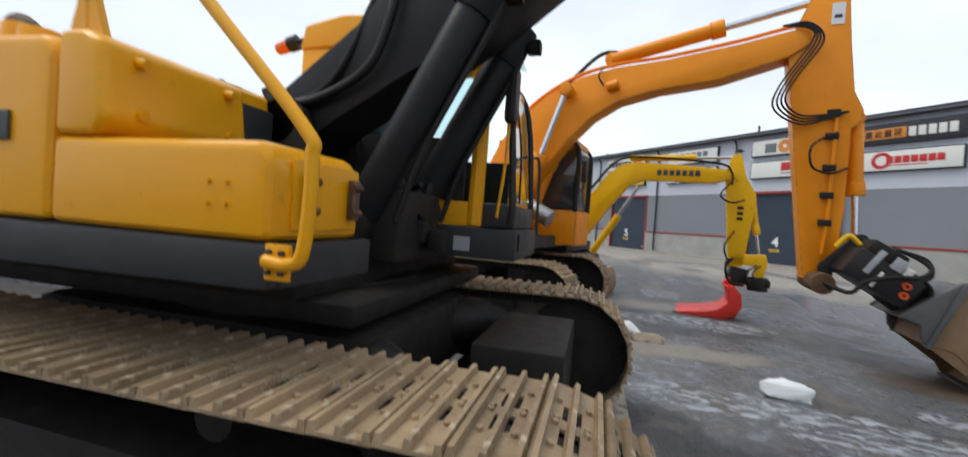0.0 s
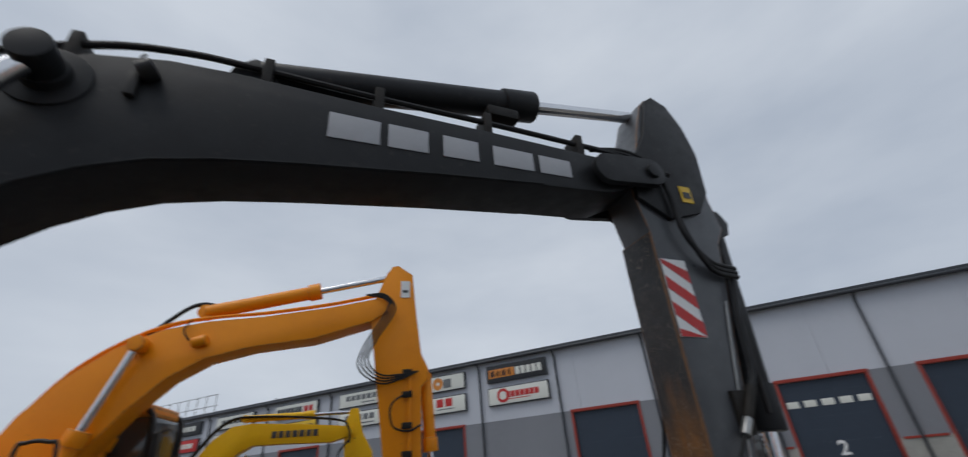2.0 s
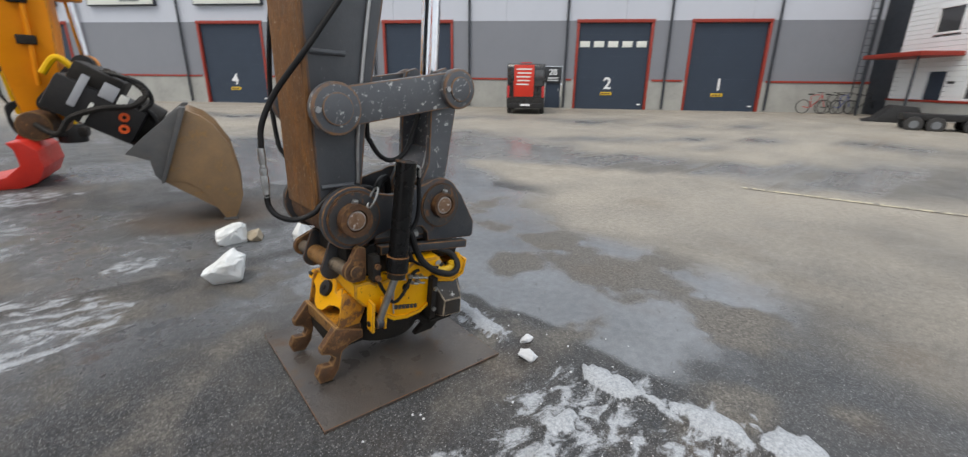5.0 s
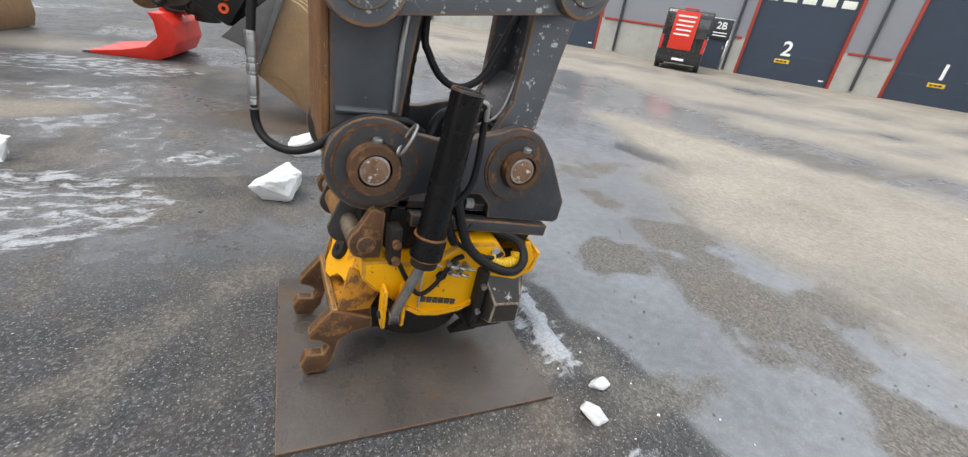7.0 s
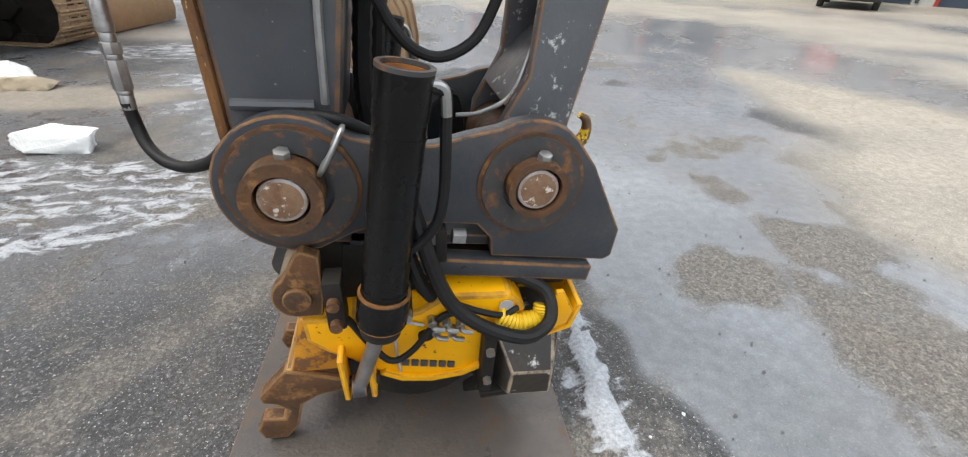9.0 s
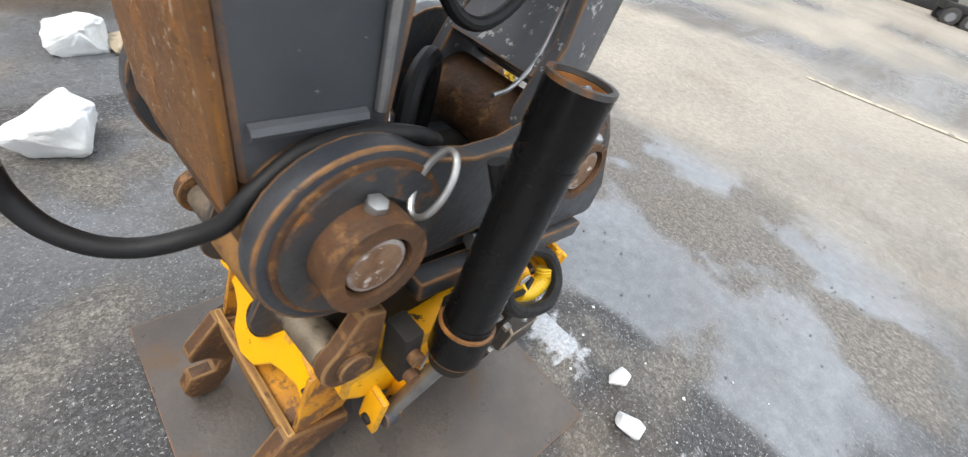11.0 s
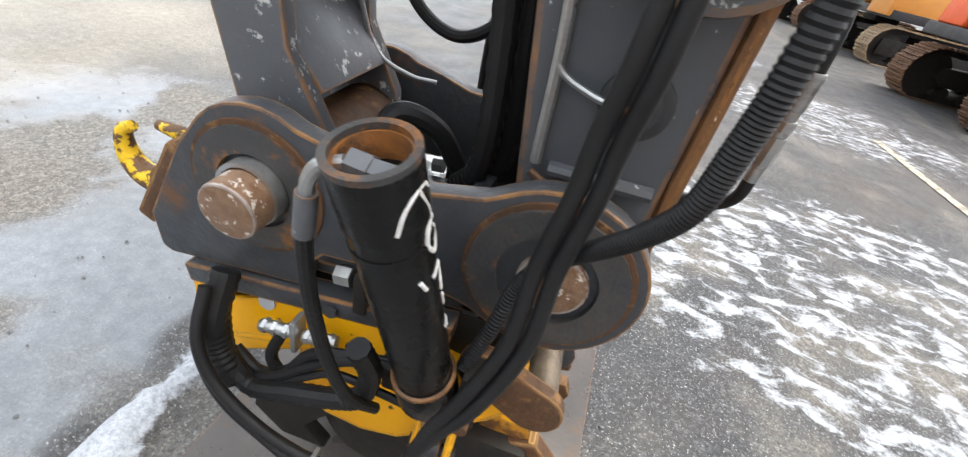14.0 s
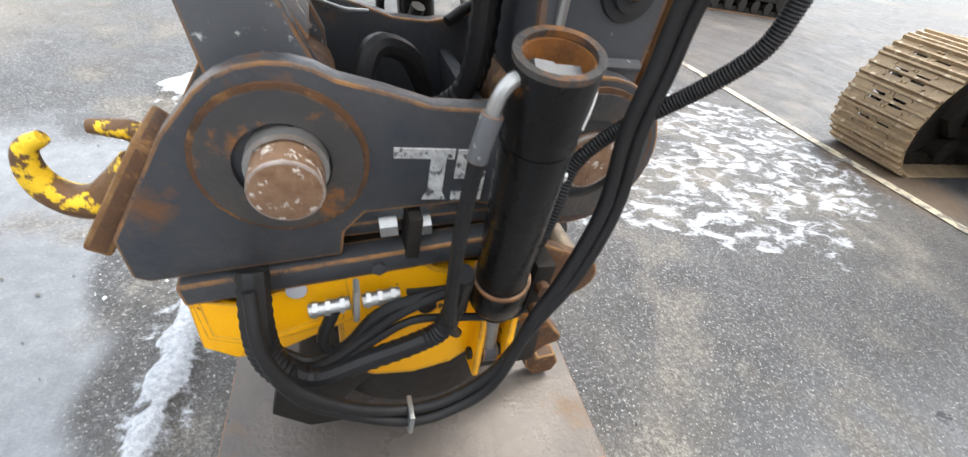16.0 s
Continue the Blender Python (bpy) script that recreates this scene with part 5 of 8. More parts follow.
# stick
ST = [(3.727, 0.93), (3.722, 3.40), (3.66, 3.70), (3.64, 3.95), (3.80, 4.14), (3.90, 4.46), (4.02, 4.78), (4.10, 4.88), (4.22, 4.90), (4.32, 4.84), (4.44, 4.60), (4.52, 4.28), (4.50, 3.80), (4.55, 3.52), (4.44, 3.36), (4.37, 3.0), (4.235, 2.45), (4.105, 1.80), (3.985, 1.25), (3.94, 0.93), (3.89, 0.86), (3.80, 0.86)]
part("stick", prism(ST, 2.483, 2.812, 0.012), "stickgrey", ex, "charcoal painted stick with scratched flanks")
part("stick_wear_plate", box(3.706, 3.728, 2.476, 2.819, 0.885, 3.38, 0.008), "rustface", ex, "brown rusty scraped inner face of the stick")
part("stick_end_boss", cyl((3.83, 2.47, 0.86), (3.83, 2.82, 0.86), 0.115, bev=0.01), "rust", ex)
for y in (2.462, 2.828):
    part("stick_head_cheek", prism([(3.66, 3.68), (3.70, 4.02), (3.93, 4.40), (4.06, 4.82), (4.16, 4.90), (4.32, 4.82), (4.44, 4.58), (4.50, 4.28), (4.46, 3.85), (4.30, 3.62), (3.95, 3.52)], y - 0.022, y + 0.022, 0.008), "charcoal", ex)
for z in (1.58, 1.0):
    for y in (2.480, 2.815):
        part("weld_rib", cyl((3.745, y, z), (3.90, y, z - 0.005), 0.012, seg=8), "stickgrey", ex)
for y, sy in ((2.476, -1), (2.82, 1)):
    part("stick_edge_pipe", tube([(3.915 + 0.006, y, 1.0), (3.94, y, 1.25), (4.02, y, 1.75), (4.15, y, 2.35), (4.28, y, 2.85)], 0.009, 8), "zinc", ex)
part("yellow_sticker", box(4.13, 4.25, 2.432, 2.438, 3.70, 3.86), "signyellow", ex)
part("printed_bar", box(4.15, 4.23, 2.427, 2.431, 3.74, 3.80), "signblack", ex)
for y in (2.475, 2.815):
    hz = part("hazard_plate", box(3.74, 3.98, y, y + 0.006, 2.56, 3.16), "white", ex, "red and white striped marker plate")
    for k in range(4):
        z = 2.52 + k * 0.20
        pts = [(3.742, z), (3.978, z - 0.15), (3.978, z - 0.05), (3.742, z + 0.10)]
        pts = [(x, min(max(q, 2.562), 3.158)) for x, q in pts]
        part("red_stripe", prism(pts, y - 0.003 if y < CY else y + 0.004, y - 0.0005 if y < CY else y + 0.009), "signred", hz)
# bucket cylinder and linkage
b0, b1 = Vector((4.60, CY, 3.62)), Vector((4.456, CY, 1.435))
bd = (b1 - b0).normalized()
part("bucket_cylinder", cyl(b0, b0 + bd * 1.62, 0.098, seg=28, bev=0.01), "charcoal", ex)
part("cylinder_head", cyl(b0 + bd * 1.36, b0 + bd * 1.68, 0.122, seg=28, bev=0.012), "charcoal", ex)
part("cylinder_rod", cyl(b0 + bd * 1.66, b1, 0.05, seg=24), "chrome", ex, "polished steel cylinder rod")
part("bucket_cylinder_lug", prism([(4.40, 3.40), (4.66, 3.50), (4.70, 3.62), (4.62, 3.72), (4.46, 3.76)], 2.52, 2.77, 0.01), "charcoal", ex)
part("cylinder_pipe", tube([(4.50, 2.53, 3.35), (4.47, 2.52, 2.9), (4.43, 2.53, 2.4), (4.42, 2.54, 2.06)], 0.018, 8), "black", ex)
for y in (2.42, 2.838):
    part("side_link", eye_plate((3.80, 1.35), (4.456, 1.435), 0.085, 0.085, y - 0.024, y + 0.024), "steelscr", ex, "scratched grey steel link bar")
    s = -1 if y < CY else 1
    for x, z, r in ((3.80, 1.35, 0.112), (4.456, 1.435, 0.10)):
        ln = part("link_boss", cyl((x, y, z), (x, y + s * (0.055 if s < 0 else 0.036), z), r, bev=0.012), "steelscr", ex)
        part("pin_end", cyl((x, y + s * 0.03, z), (x, y + s * (0.064 if s < 0 else 0.042), z), r * 0.62, bev=0.006), "steelscr", ln)
        part("boss_bolt", cyl((x - r * 0.8, y + s * 0.03, z), (x - r * 0.8, y + s * (0.07 if s < 0 else 0.044), z), 0.014, seg=6), "zinc", ln)
part("link_cross_pin", cyl((4.456, 2.40, 1.435), (4.456, 2.89, 1.435), 0.06), "steelscr", ex)
part("stick_link_pin", cyl((3.80, 2.40, 1.35), (3.80, 2.89, 1.35), 0.08), "steelscr", ex)
HL = [(4.37, 1.45), (4.40, 1.52), (4.46, 1.54), (4.53, 1.50), (4.545, 1.42), (4.50, 1.20), (4.455, 0.97), (4.425, 0.82), (4.34, 0.76), (4.265, 0.82), (4.275, 0.92), (4.345, 1.05), (4.36, 1.25)]
for y in (2.507, 2.783):
    part("bucket_link_cheek", prism(HL, y - 0.017, y + 0.017, 0.006), "steelscr", ex, "scratched grey H-link cheek")
part("bucket_link_web", prism([(4.47, 1.36), (4.50, 1.36), (4.455, 1.0), (4.43, 0.9), (4.40, 0.92)], 2.52, 2.77, 0.004), "steelscr", ex)
part("bucket_link_web", prism([(4.30, 0.98), (4.36, 1.06), (4.42, 1.12), (4.44, 1.02), (4.37, 0.94)], 2.52, 2.77, 0.004), "steelscr", ex)
part("bucket_link_barrel", cyl((4.34, 2.50, 0.835), (4.34, 2.79, 0.835), 0.085, bev=0.01), "rust", ex)
# hoses and lines on boom and stick
for dy, lift in ((-0.17, 0.12), (-0.12, 0.17), (0.14, 0.12)):
    pts = [(-2.1, CY + dy * 1.2, 2.2), (-1.98, CY + dy * 1.3, 2.1), (-1.6, CY + dy * 1.4, 2.24), (-1.32, CY + dy, 2.88)]
    pts += [(x, CY + dy, z + lift) for x, z in BT[3:]] + [(3.85, CY + dy, 4.06), (4.0, CY + dy * 1.6, 3.9)]
    part("boom_hose", tube(pts, 0.022, 8, 5), "rubber", ex, "black hydraulic hose along the boom")
for x, z in ((-1.09, 3.06), (-0.85, 3.35), (-0.05, 3.94), (0.9, 4.06), (1.6, 4.03), (2.4, 4.02), (3.2, 4.0)):
    part("hose_clamp", box(x - 0.03, x + 0.03, 2.44, 2.62, z + 0.0, z + 0.195, 0.008), "dirtyblack", ex)
part("side_hose", tube([(-1.98, 2.40, 2.12), (-1.7, 2.38, 2.12), (-1.35, 2.37, 2.30), (-1.22, 2.38, 2.62), (-1.20, 2.42, 2.95), (-1.08, 2.48, 3.14)], 0.028, 10), "rubber", ex, "thick black hose across the boom flank")
part("lamp_cable", tube([(0.28, 2.44, 4.06), (0.27, 2.42, 4.0), (0.30, 2.41, 3.92)], 0.008, 6), "rubber", ex)
wl = part("work_lamp", cyl((0.30, 2.40, 3.88), (0.37, 2.38, 3.92), 0.06, bev=0.01), "black", ex, "round black work lamp")
part("lamp_bracket", box(0.26, 0.31, 2.39, 2.43, 3.72, 3.88, 0.008), "black", wl)
for k, off in enumerate((0.0, 0.035, 0.07)):
    part("stick_hose", tube([(3.3, 2.46 - off * 0.3, 4.08), (3.62, 2.42, 4.10 - off), (3.88, 2.40, 3.98 - off), (3.96, 2.40, 3.7), (3.98 + off * 0.4, 2.40, 3.38), (4.18, 2.42, 3.16 - off), (4.46, 2.44, 3.12 - off)], 0.021, 8), "rubber", ex, "black hydraulic hose looping over the stick head")
part("stick_pipe", tube([(4.42, 2.455, 3.05), (4.34, 2.455, 2.75), (4.31, 2.455, 2.52), (4.27, 2.45, 2.30), (4.18, 2.45, 2.18)], 0.024, 10), "charcoal", ex)
cp = part("pipe_coupling", cyl((4.20, 2.44, 2.22), (4.06, 2.43, 2.02), 0.036, seg=12, bev=0.006), "dirtyblack", ex, "black and chrome hydraulic coupling")
part("coupling_sleeve", cyl((4.06, 2.43, 2.02), (3.98, 2.42, 1.92), 0.032, seg=12, bev=0.005), "zinc", cp)
part("coupling_bracket", box(4.02, 4.14, 2.45, 2.49, 1.92, 2.2, 0.01), "dirtyblack", ex)
part("tool_hose", tube([(3.98, 2.42, 1.92), (3.86, 2.425, 1.77), (3.72, 2.455, 1.58), (3.61, 2.54, 1.41), (3.550, 2.568, 1.28), (3.535, 2.568, 1.172)], 0.0125, 12), "rubber", ex, "black hose hanging beside the stick")
HCA, HCB = Vector((3.535, 2.568, 1.182)), Vector((3.530, 2.553, 0.970))
hc = part("hose_coupler", cyl(HCA, HCA.lerp(HCB, 0.32), 0.0155, seg=20, bev=0.003), "zinc", ex, "long zinc-plated hose coupling")
for qa, qb, r in ((0.32, 0.40, 0.0135), (0.40, 0.50, 0.0172), (0.50, 0.55, 0.0148), (0.55, 0.82, 0.0172), (0.82, 0.86, 0.0145), (0.86, 1.0, 0.0135)):
    part("coupler_sleeve", cyl(HCA.lerp(HCB, qa), HCA.lerp(HCB, qb), r, seg=8 if r > 0.017 else 18, bev=0.002), "zinc", hc)
for q in (0.03, 0.10, 0.17, 0.24):
    part("crimp_ring", add_ring(bmesh.new(), HCA.lerp(HCB, q), HCA.lerp(HCB, q + 0.035), 0.0162, 0.015, 20), "zinc", hc)
part("tool_hose", tube([(3.530, 2.552, 0.985), (3.532, 2.552, 0.935), (3.548, 2.533, 0.898), (3.580, 2.508, 0.876), (3.62, 2.492, 0.867), (3.663, 2.475, 0.877), (3.698, 2.458, 0.898), (3.728, 2.456, 0.928), (3.765, 2.457, 0.956), (3.80, 2.458, 0.974), (3.86, 2.456, 0.984), (3.91, 2.444, 0.986), (3.955, 2.430, 0.980), (4.01, 2.45, 0.945)], 0.0125, 12), "rubber", ex, "black hose curling over the coupler")
# hose bundle on the far flank of the stick
part("corrugated_hose", tube([(3.80, 2.90, 2.1), (3.765, 3.02, 1.65), (3.757, 3.076, 1.38), (3.759, 3.078, 1.25), (3.762, 3.074, 1.18), (3.768, 3.066, 1.115), (3.788, 3.036, 1.058), (3.815, 3.0, 1.004), (3.844, 2.955, 0.942), (3.885, 2.932, 0.862), (3.905, 2.95, 0.77), (3.93, 2.965, 0.68)], 0.0118, 12, 30, 0.12), "rubber", ex, "ribbed black cable conduit")
for k in range(2):
    o2, drop = 0.024 * k, 0.022 * k
    part("tool_hose", tube([(3.83 + o2, 2.87, 2.0), (3.822 + o2, 2.97, 1.5), (3.827 + o2, 3.0, 1.236), (3.835 + o2, 2.998, 1.13), (3.838 + o2, 3.002, 1.056), (3.85 + o2, 3.012, 0.965), (3.853 + o2, 3.034, 0.843), (3.89 + o2, 3.055, 0.72), (3.936 + o2 * 0.5, 3.062, 0.627),
                            (3.993, 3.062 + o2 * 0.5, 0.478 - drop), (4.068, 3.062 + o2 * 0.5, 0.406 - drop), (4.148, 3.06 + o2 * 0.5, 0.387 - drop), (4.252, 3.058, 0.419 - drop), (4.344, 3.05, 0.493 - drop), (4.39, 3.03, 0.575), (4.402, 2.98, 0.663)], 0.0115, 12), "rubber", ex, "black hose drooping to the tiltrotator")
part("hose_tie", box(4.143, 4.153, 3.04, 3.09, 0.347, 0.404, 0.003), "zinc", ex)
for k in range(2):
    x = 4.01 + 0.03 * k
    part("wrapped_hose", tube([(4.12, 2.60 + 0.06 * k, 2.0), (x + 0.05, 2.62 + 0.05 * k, 1.5), (x - 0.01, 2.66 + 0.05 * k, 1.15), (x - 0.02, 2.66 + 0.05 * k, 0.92), (x + 0.03, 2.66, 0.82)], 0.021, 10, 14, 0.14), "rubber", ex, "hose in black spiral wrap")
part("tool_hose", tube([(4.06, 2.56, 1.6), (4.024, 2.55, 1.255), (4.042, 2.55, 1.172), (4.094, 2.55, 1.10), (4.163, 2.55, 1.077), (4.239, 2.55, 1.118), (4.289, 2.55, 1.217), (4.33, 2.56, 1.30), (4.37, 2.58, 1.36)], 0.0125, 10), "rubber", ex, "black hose sagging between stick and link")
part("link_grease_pipe", tube([(4.42, 2.545, 1.30), (4.36, 2.54, 1.10), (4.32, 2.535, 1.0), (4.25, 2.52, 0.965), (4.19, 2.51, 0.962)], 0.005, 8), "zinc", ex, "thin steel grease pipe")
part("pipe_joint", box(4.375, 4.40, 2.53, 2.56, 1.13, 1.19, 0.004), "zinc", ex)
part("tool_hose", tube([(4.08, 2.62, 0.84), (4.13, 2.66, 0.93), (4.20, 2.70, 0.95), (4.22, 2.72, 0.84), (4.2, 2.72, 0.7)], 0.021, 10), "rubber", ex)
part("grease_pipe", tube([(3.965, 2.822, 1.45), (3.935, 2.822, 1.19), (3.925, 2.824, 1.14), (3.88, 2.83, 1.12), (3.83, 2.846, 1.115)], 0.0055, 8), "zinc", ex)
part("grease_boss", cyl((3.815, 2.803, 1.118), (3.815, 2.823, 1.118), 0.05, bev=0.006), "bodygrey", ex)
part("grease_boss", cyl((3.815, 2.823, 1.118), (3.815, 2.835, 1.118), 0.034, bev=0.006), "bodygrey", ex)
part("grease_boss_bore", cyl((3.815, 2.834, 1.118), (3.815, 2.838, 1.118), 0.014, seg=12), "dirtyblack", ex)
part("pipe_nipple", cyl((3.83, 2.846, 1.115), (3.815, 2.846, 1.117), 0.007, seg=8), "rust", ex)
part("grease_pipe", tube([(3.925, 2.824, 0.985), (3.89, 2.828, 0.972), (3.85, 2.838, 0.977), (3.815, 2.85, 0.962)], 0.006, 8), "rust", ex)
# dark tangle of valves and hoses between boom and cab
random.seed(5)
for k in range(11):
    x, y, z = -1.42 + random.random() * 0.35, 2.42 + random.random() * 0.5, 1.2
    part("valve_hose", tube([(x, y, z), (x + random.uniform(-.1, .2), y + random.uniform(-.15, .15), z + 0.25), (x + random.uniform(-.1, .2), y + random.uniform(-.2, .2), z + 0.35 + 0.25 * random.random()), (x + random.uniform(.0, .2), y + random.uniform(-.1, .1), z + 0.2 + 0.3 * random.random())], random.choice((0.016, 0.02, 0.026)), 8, 6), "rubber", ex)
for k in range(7):
    x, y, z = -1.45 + random.random() * 0.5, 2.4 + random.random() * 0.55, 1.2 + random.random() * 0.4
    part("valve_block", box(x, x + 0.1, y, y + 0.1, z, z + 0.12, 0.012), "dirtyblack", ex)
part("valve_bank", box(-1.75, -1.05, 2.3, 2.95, 1.2, 1.62, 0.04), "dirtyblack", ex)
part("boom_foot_bracket", prism([(-2.25, 1.2), (-1.5, 1.2), (-1.72, 2.05), (-1.86, 2.16), (-2.02, 2.12), (-2.1, 1.9)], 2.30, 2.40, 0.02), "dirtyblack", ex)
part("boom_foot_bracket", prism([(-2.25, 1.2), (-1.5, 1.2), (-1.72, 2.05), (-1.86, 2.16), (-2.02, 2.12), (-2.1, 1.9)], 2.90, 3.0, 0.02), "dirtyblack", ex)
# cab, left of the boom
CX0, CX1, C0, C1 = -2.35, -0.80, 3.08, 4.05
cab = part("cab_floor", box(CX0, CX1 + 0.27, C0, C1, 1.20, 1.42, 0.02), "bodygrey", ex, "dark grey cab base")
part("light_label", box(-0.98, -0.86, C0 - 0.006, C0, 1.25, 1.35), "lettergrey", cab)
part("cab_lower_panel", box(CX0, CX1, C0 + 0.01, C0 + 0.06, 1.425, 1.60, 0.01), "body", ex)
part("cab_black_panel", box(CX0 + 0.05, CX1 - 0.14, C0 + 0.015, C0 + 0.055, 1.604, 2.05, 0.01), "black", ex)
part("cab_front_pillar", tube([(CX1 - 0.05, C0 + 0.04, 1.44), (CX1 - 0.05, C0 + 0.04, 2.3), (CX1 - 0.14, C0 + 0.05, 2.62), (CX1 - 0.4, C0 + 0.06, 2.86)], 0.055, 10, 6), "body", ex, "yellow front cab pillar")
part("cab_rear_panel", box(CX0, CX0 + 0.45, C0 + 0.01, C1 - 0.01, 1.43, 2.72, 0.04), "body", ex)
part("cab_side_glass", box(CX0 + 0.5, CX1 - 0.12, C0 + 0.03, C0 + 0.038, 2.06, 2.70), "cabglass", ex, "greenish cab side glass")
part("cab_windscreen", prism([(CX1 + 0.20, 1.62), (CX1 + 0.21, 1.62), (CX1 + 0.10, 2.55), (CX1 - 0.30, 2.84), (CX1 - 0.305, 2.83), (CX1 + 0.09, 2.54)], C0 + 0.08, C1 - 0.06), "cabglass", ex, "curved greenish windscreen")
for y in (C0 + 0.06, C1 - 0.05):
    part("windscreen_seal", tube([(CX1 + 0.2, y, 1.45), (CX1 + 0.21, y, 1.65), (CX1 + 0.10, y, 2.52), (CX1 - 0.30, y, 2.85)], 0.026, 8, 6), "black", ex)
part("cab_nose", box(CX1 - 0.02, CX1 + 0.24, C0 + 0.05, C1 - 0.05, 1.425, 1.60, 0.03), "bodygrey", ex)
part("red_reflector", box(CX1 + 0.235, CX1 + 0.27, C0 + 0.05, C0 + 0.14, 1.26, 1.40, 0.01), "redorange", ex)
part("cab_roof", prism([(CX0 - 0.02, 2.70), (CX0 + 0.02, 2.90), (CX0 + 0.35, 2.97), (CX1 - 0.45, 2.95), (CX1 - 0.25, 2.84), (CX1 - 0.30, 2.78)], C0 + 0.0, C1, 0.04, 3), "body", ex, "yellow rounded cab roof")
part("roof_visor", prism([(CX1 - 0.30, 2.90), (CX1 + 0.10, 2.80), (CX1 + 0.10, 2.81), (CX1 - 0.30, 2.91)], C0 + 0.1, C1 - 0.1), "cabglass", ex)
part("cab_far_panel", box(CX0 + 0.45, CX1, C1 - 0.05, C1, 1.43, 2.0, 0.01), "black", ex)
part("seat", prism([(-1.95, 1.45), (-1.4, 1.45), (-1.38, 1.75), (-1.7, 1.80), (-1.82, 2.45), (-1.98, 2.45)], 3.35, 3.8, 0.05), "black", ex, "black cab seat")
part("control_console", tube([(-1.3, 3.25, 1.5), (-1.2, 3.25, 1.85), (-1.22, 3.24, 1.98)], 0.03, 8), "black", ex)
bea = part("beacon_arm", tube([(CX0 + 0.06, 3.2, 2.86), (CX0 - 0.06, 3.2, 2.84), (CX0 - 0.14, 3.2, 2.80)], 0.015, 8), "black", ex)
part("beacon_base", cyl((CX0 - 0.12, 3.2, 2.815), (CX0 - 0.20, 3.2, 2.79), 0.062, bev=0.01), "black", bea)
part("beacon_lens", cyl((CX0 - 0.20, 3.2, 2.79), (CX0 - 0.31, 3.2, 2.755), 0.056, 0.045, bev=0.012), "amber", bea, "orange flashing beacon lens")
mir = part("mirror_arm", tube([(CX1 + 0.12, C0 - 0.0, 1.5), (CX1 + 0.16, C0 - 0.02, 1.9), (CX1 + 0.16, C0 - 0.02, 2.3), (CX1 + 0.10, C0, 2.42)], 0.012, 8), "body", ex)
part("mirror", box(CX1 + 0.14, CX1 + 0.22, C0 - 0.1, C0 + 0.04, 2.15, 2.52, 0.03), "black", mir, "black wing mirror")
part("wiper", tube([(CX1 + 0.22, C0 + 0.3, 1.62), (CX1 + 0.22, C0 + 0.22, 2.0), (CX1 + 0.16, C0 + 0.2, 2.4)], 0.008, 6), "black", ex)

# ---- steel sheet, quick coupler and tiltrotator at the stick's end ----
SH = Matrix.Translation((4.04, 2.585, 0.0)) @ Matrix.Rotation(radians(-3), 4, "Z")
solo("steel_sheet", box(-0.497, 0.497, -0.49, 0.49, 0.0, 0.016, 0.003), "plate", "wet dark brown steel sheet lying on the asphalt", "steel sheet", m=SH)

cpl = thing("quick_coupler", "dark grey steel quick coupler with rusty pin collars", "coupler")
CP = [(3.85 + 0.152 * math.cos(radians(q)), 0.855 + 0.150 * math.sin(radians(q))) for q in range(282, 56, -11)]
CP += [(3.97, 0.958), (4.05, 0.938), (4.13, 0.938), (4.20, 0.956)]
CP += [(4.337 + 0.140 * math.cos(radians(q)), 0.848 + 0.140 * math.sin(radians(q))) for q in range(120, 30, -13)]
CP += [(4.49, 0.878), (4.582, 0.706), (4.576, 0.628), (4.555, 0.618), (4.262, 0.655), (4.258, 0.705), (4.225, 0.745), (4.05, 0.765), (3.96, 0.745)]
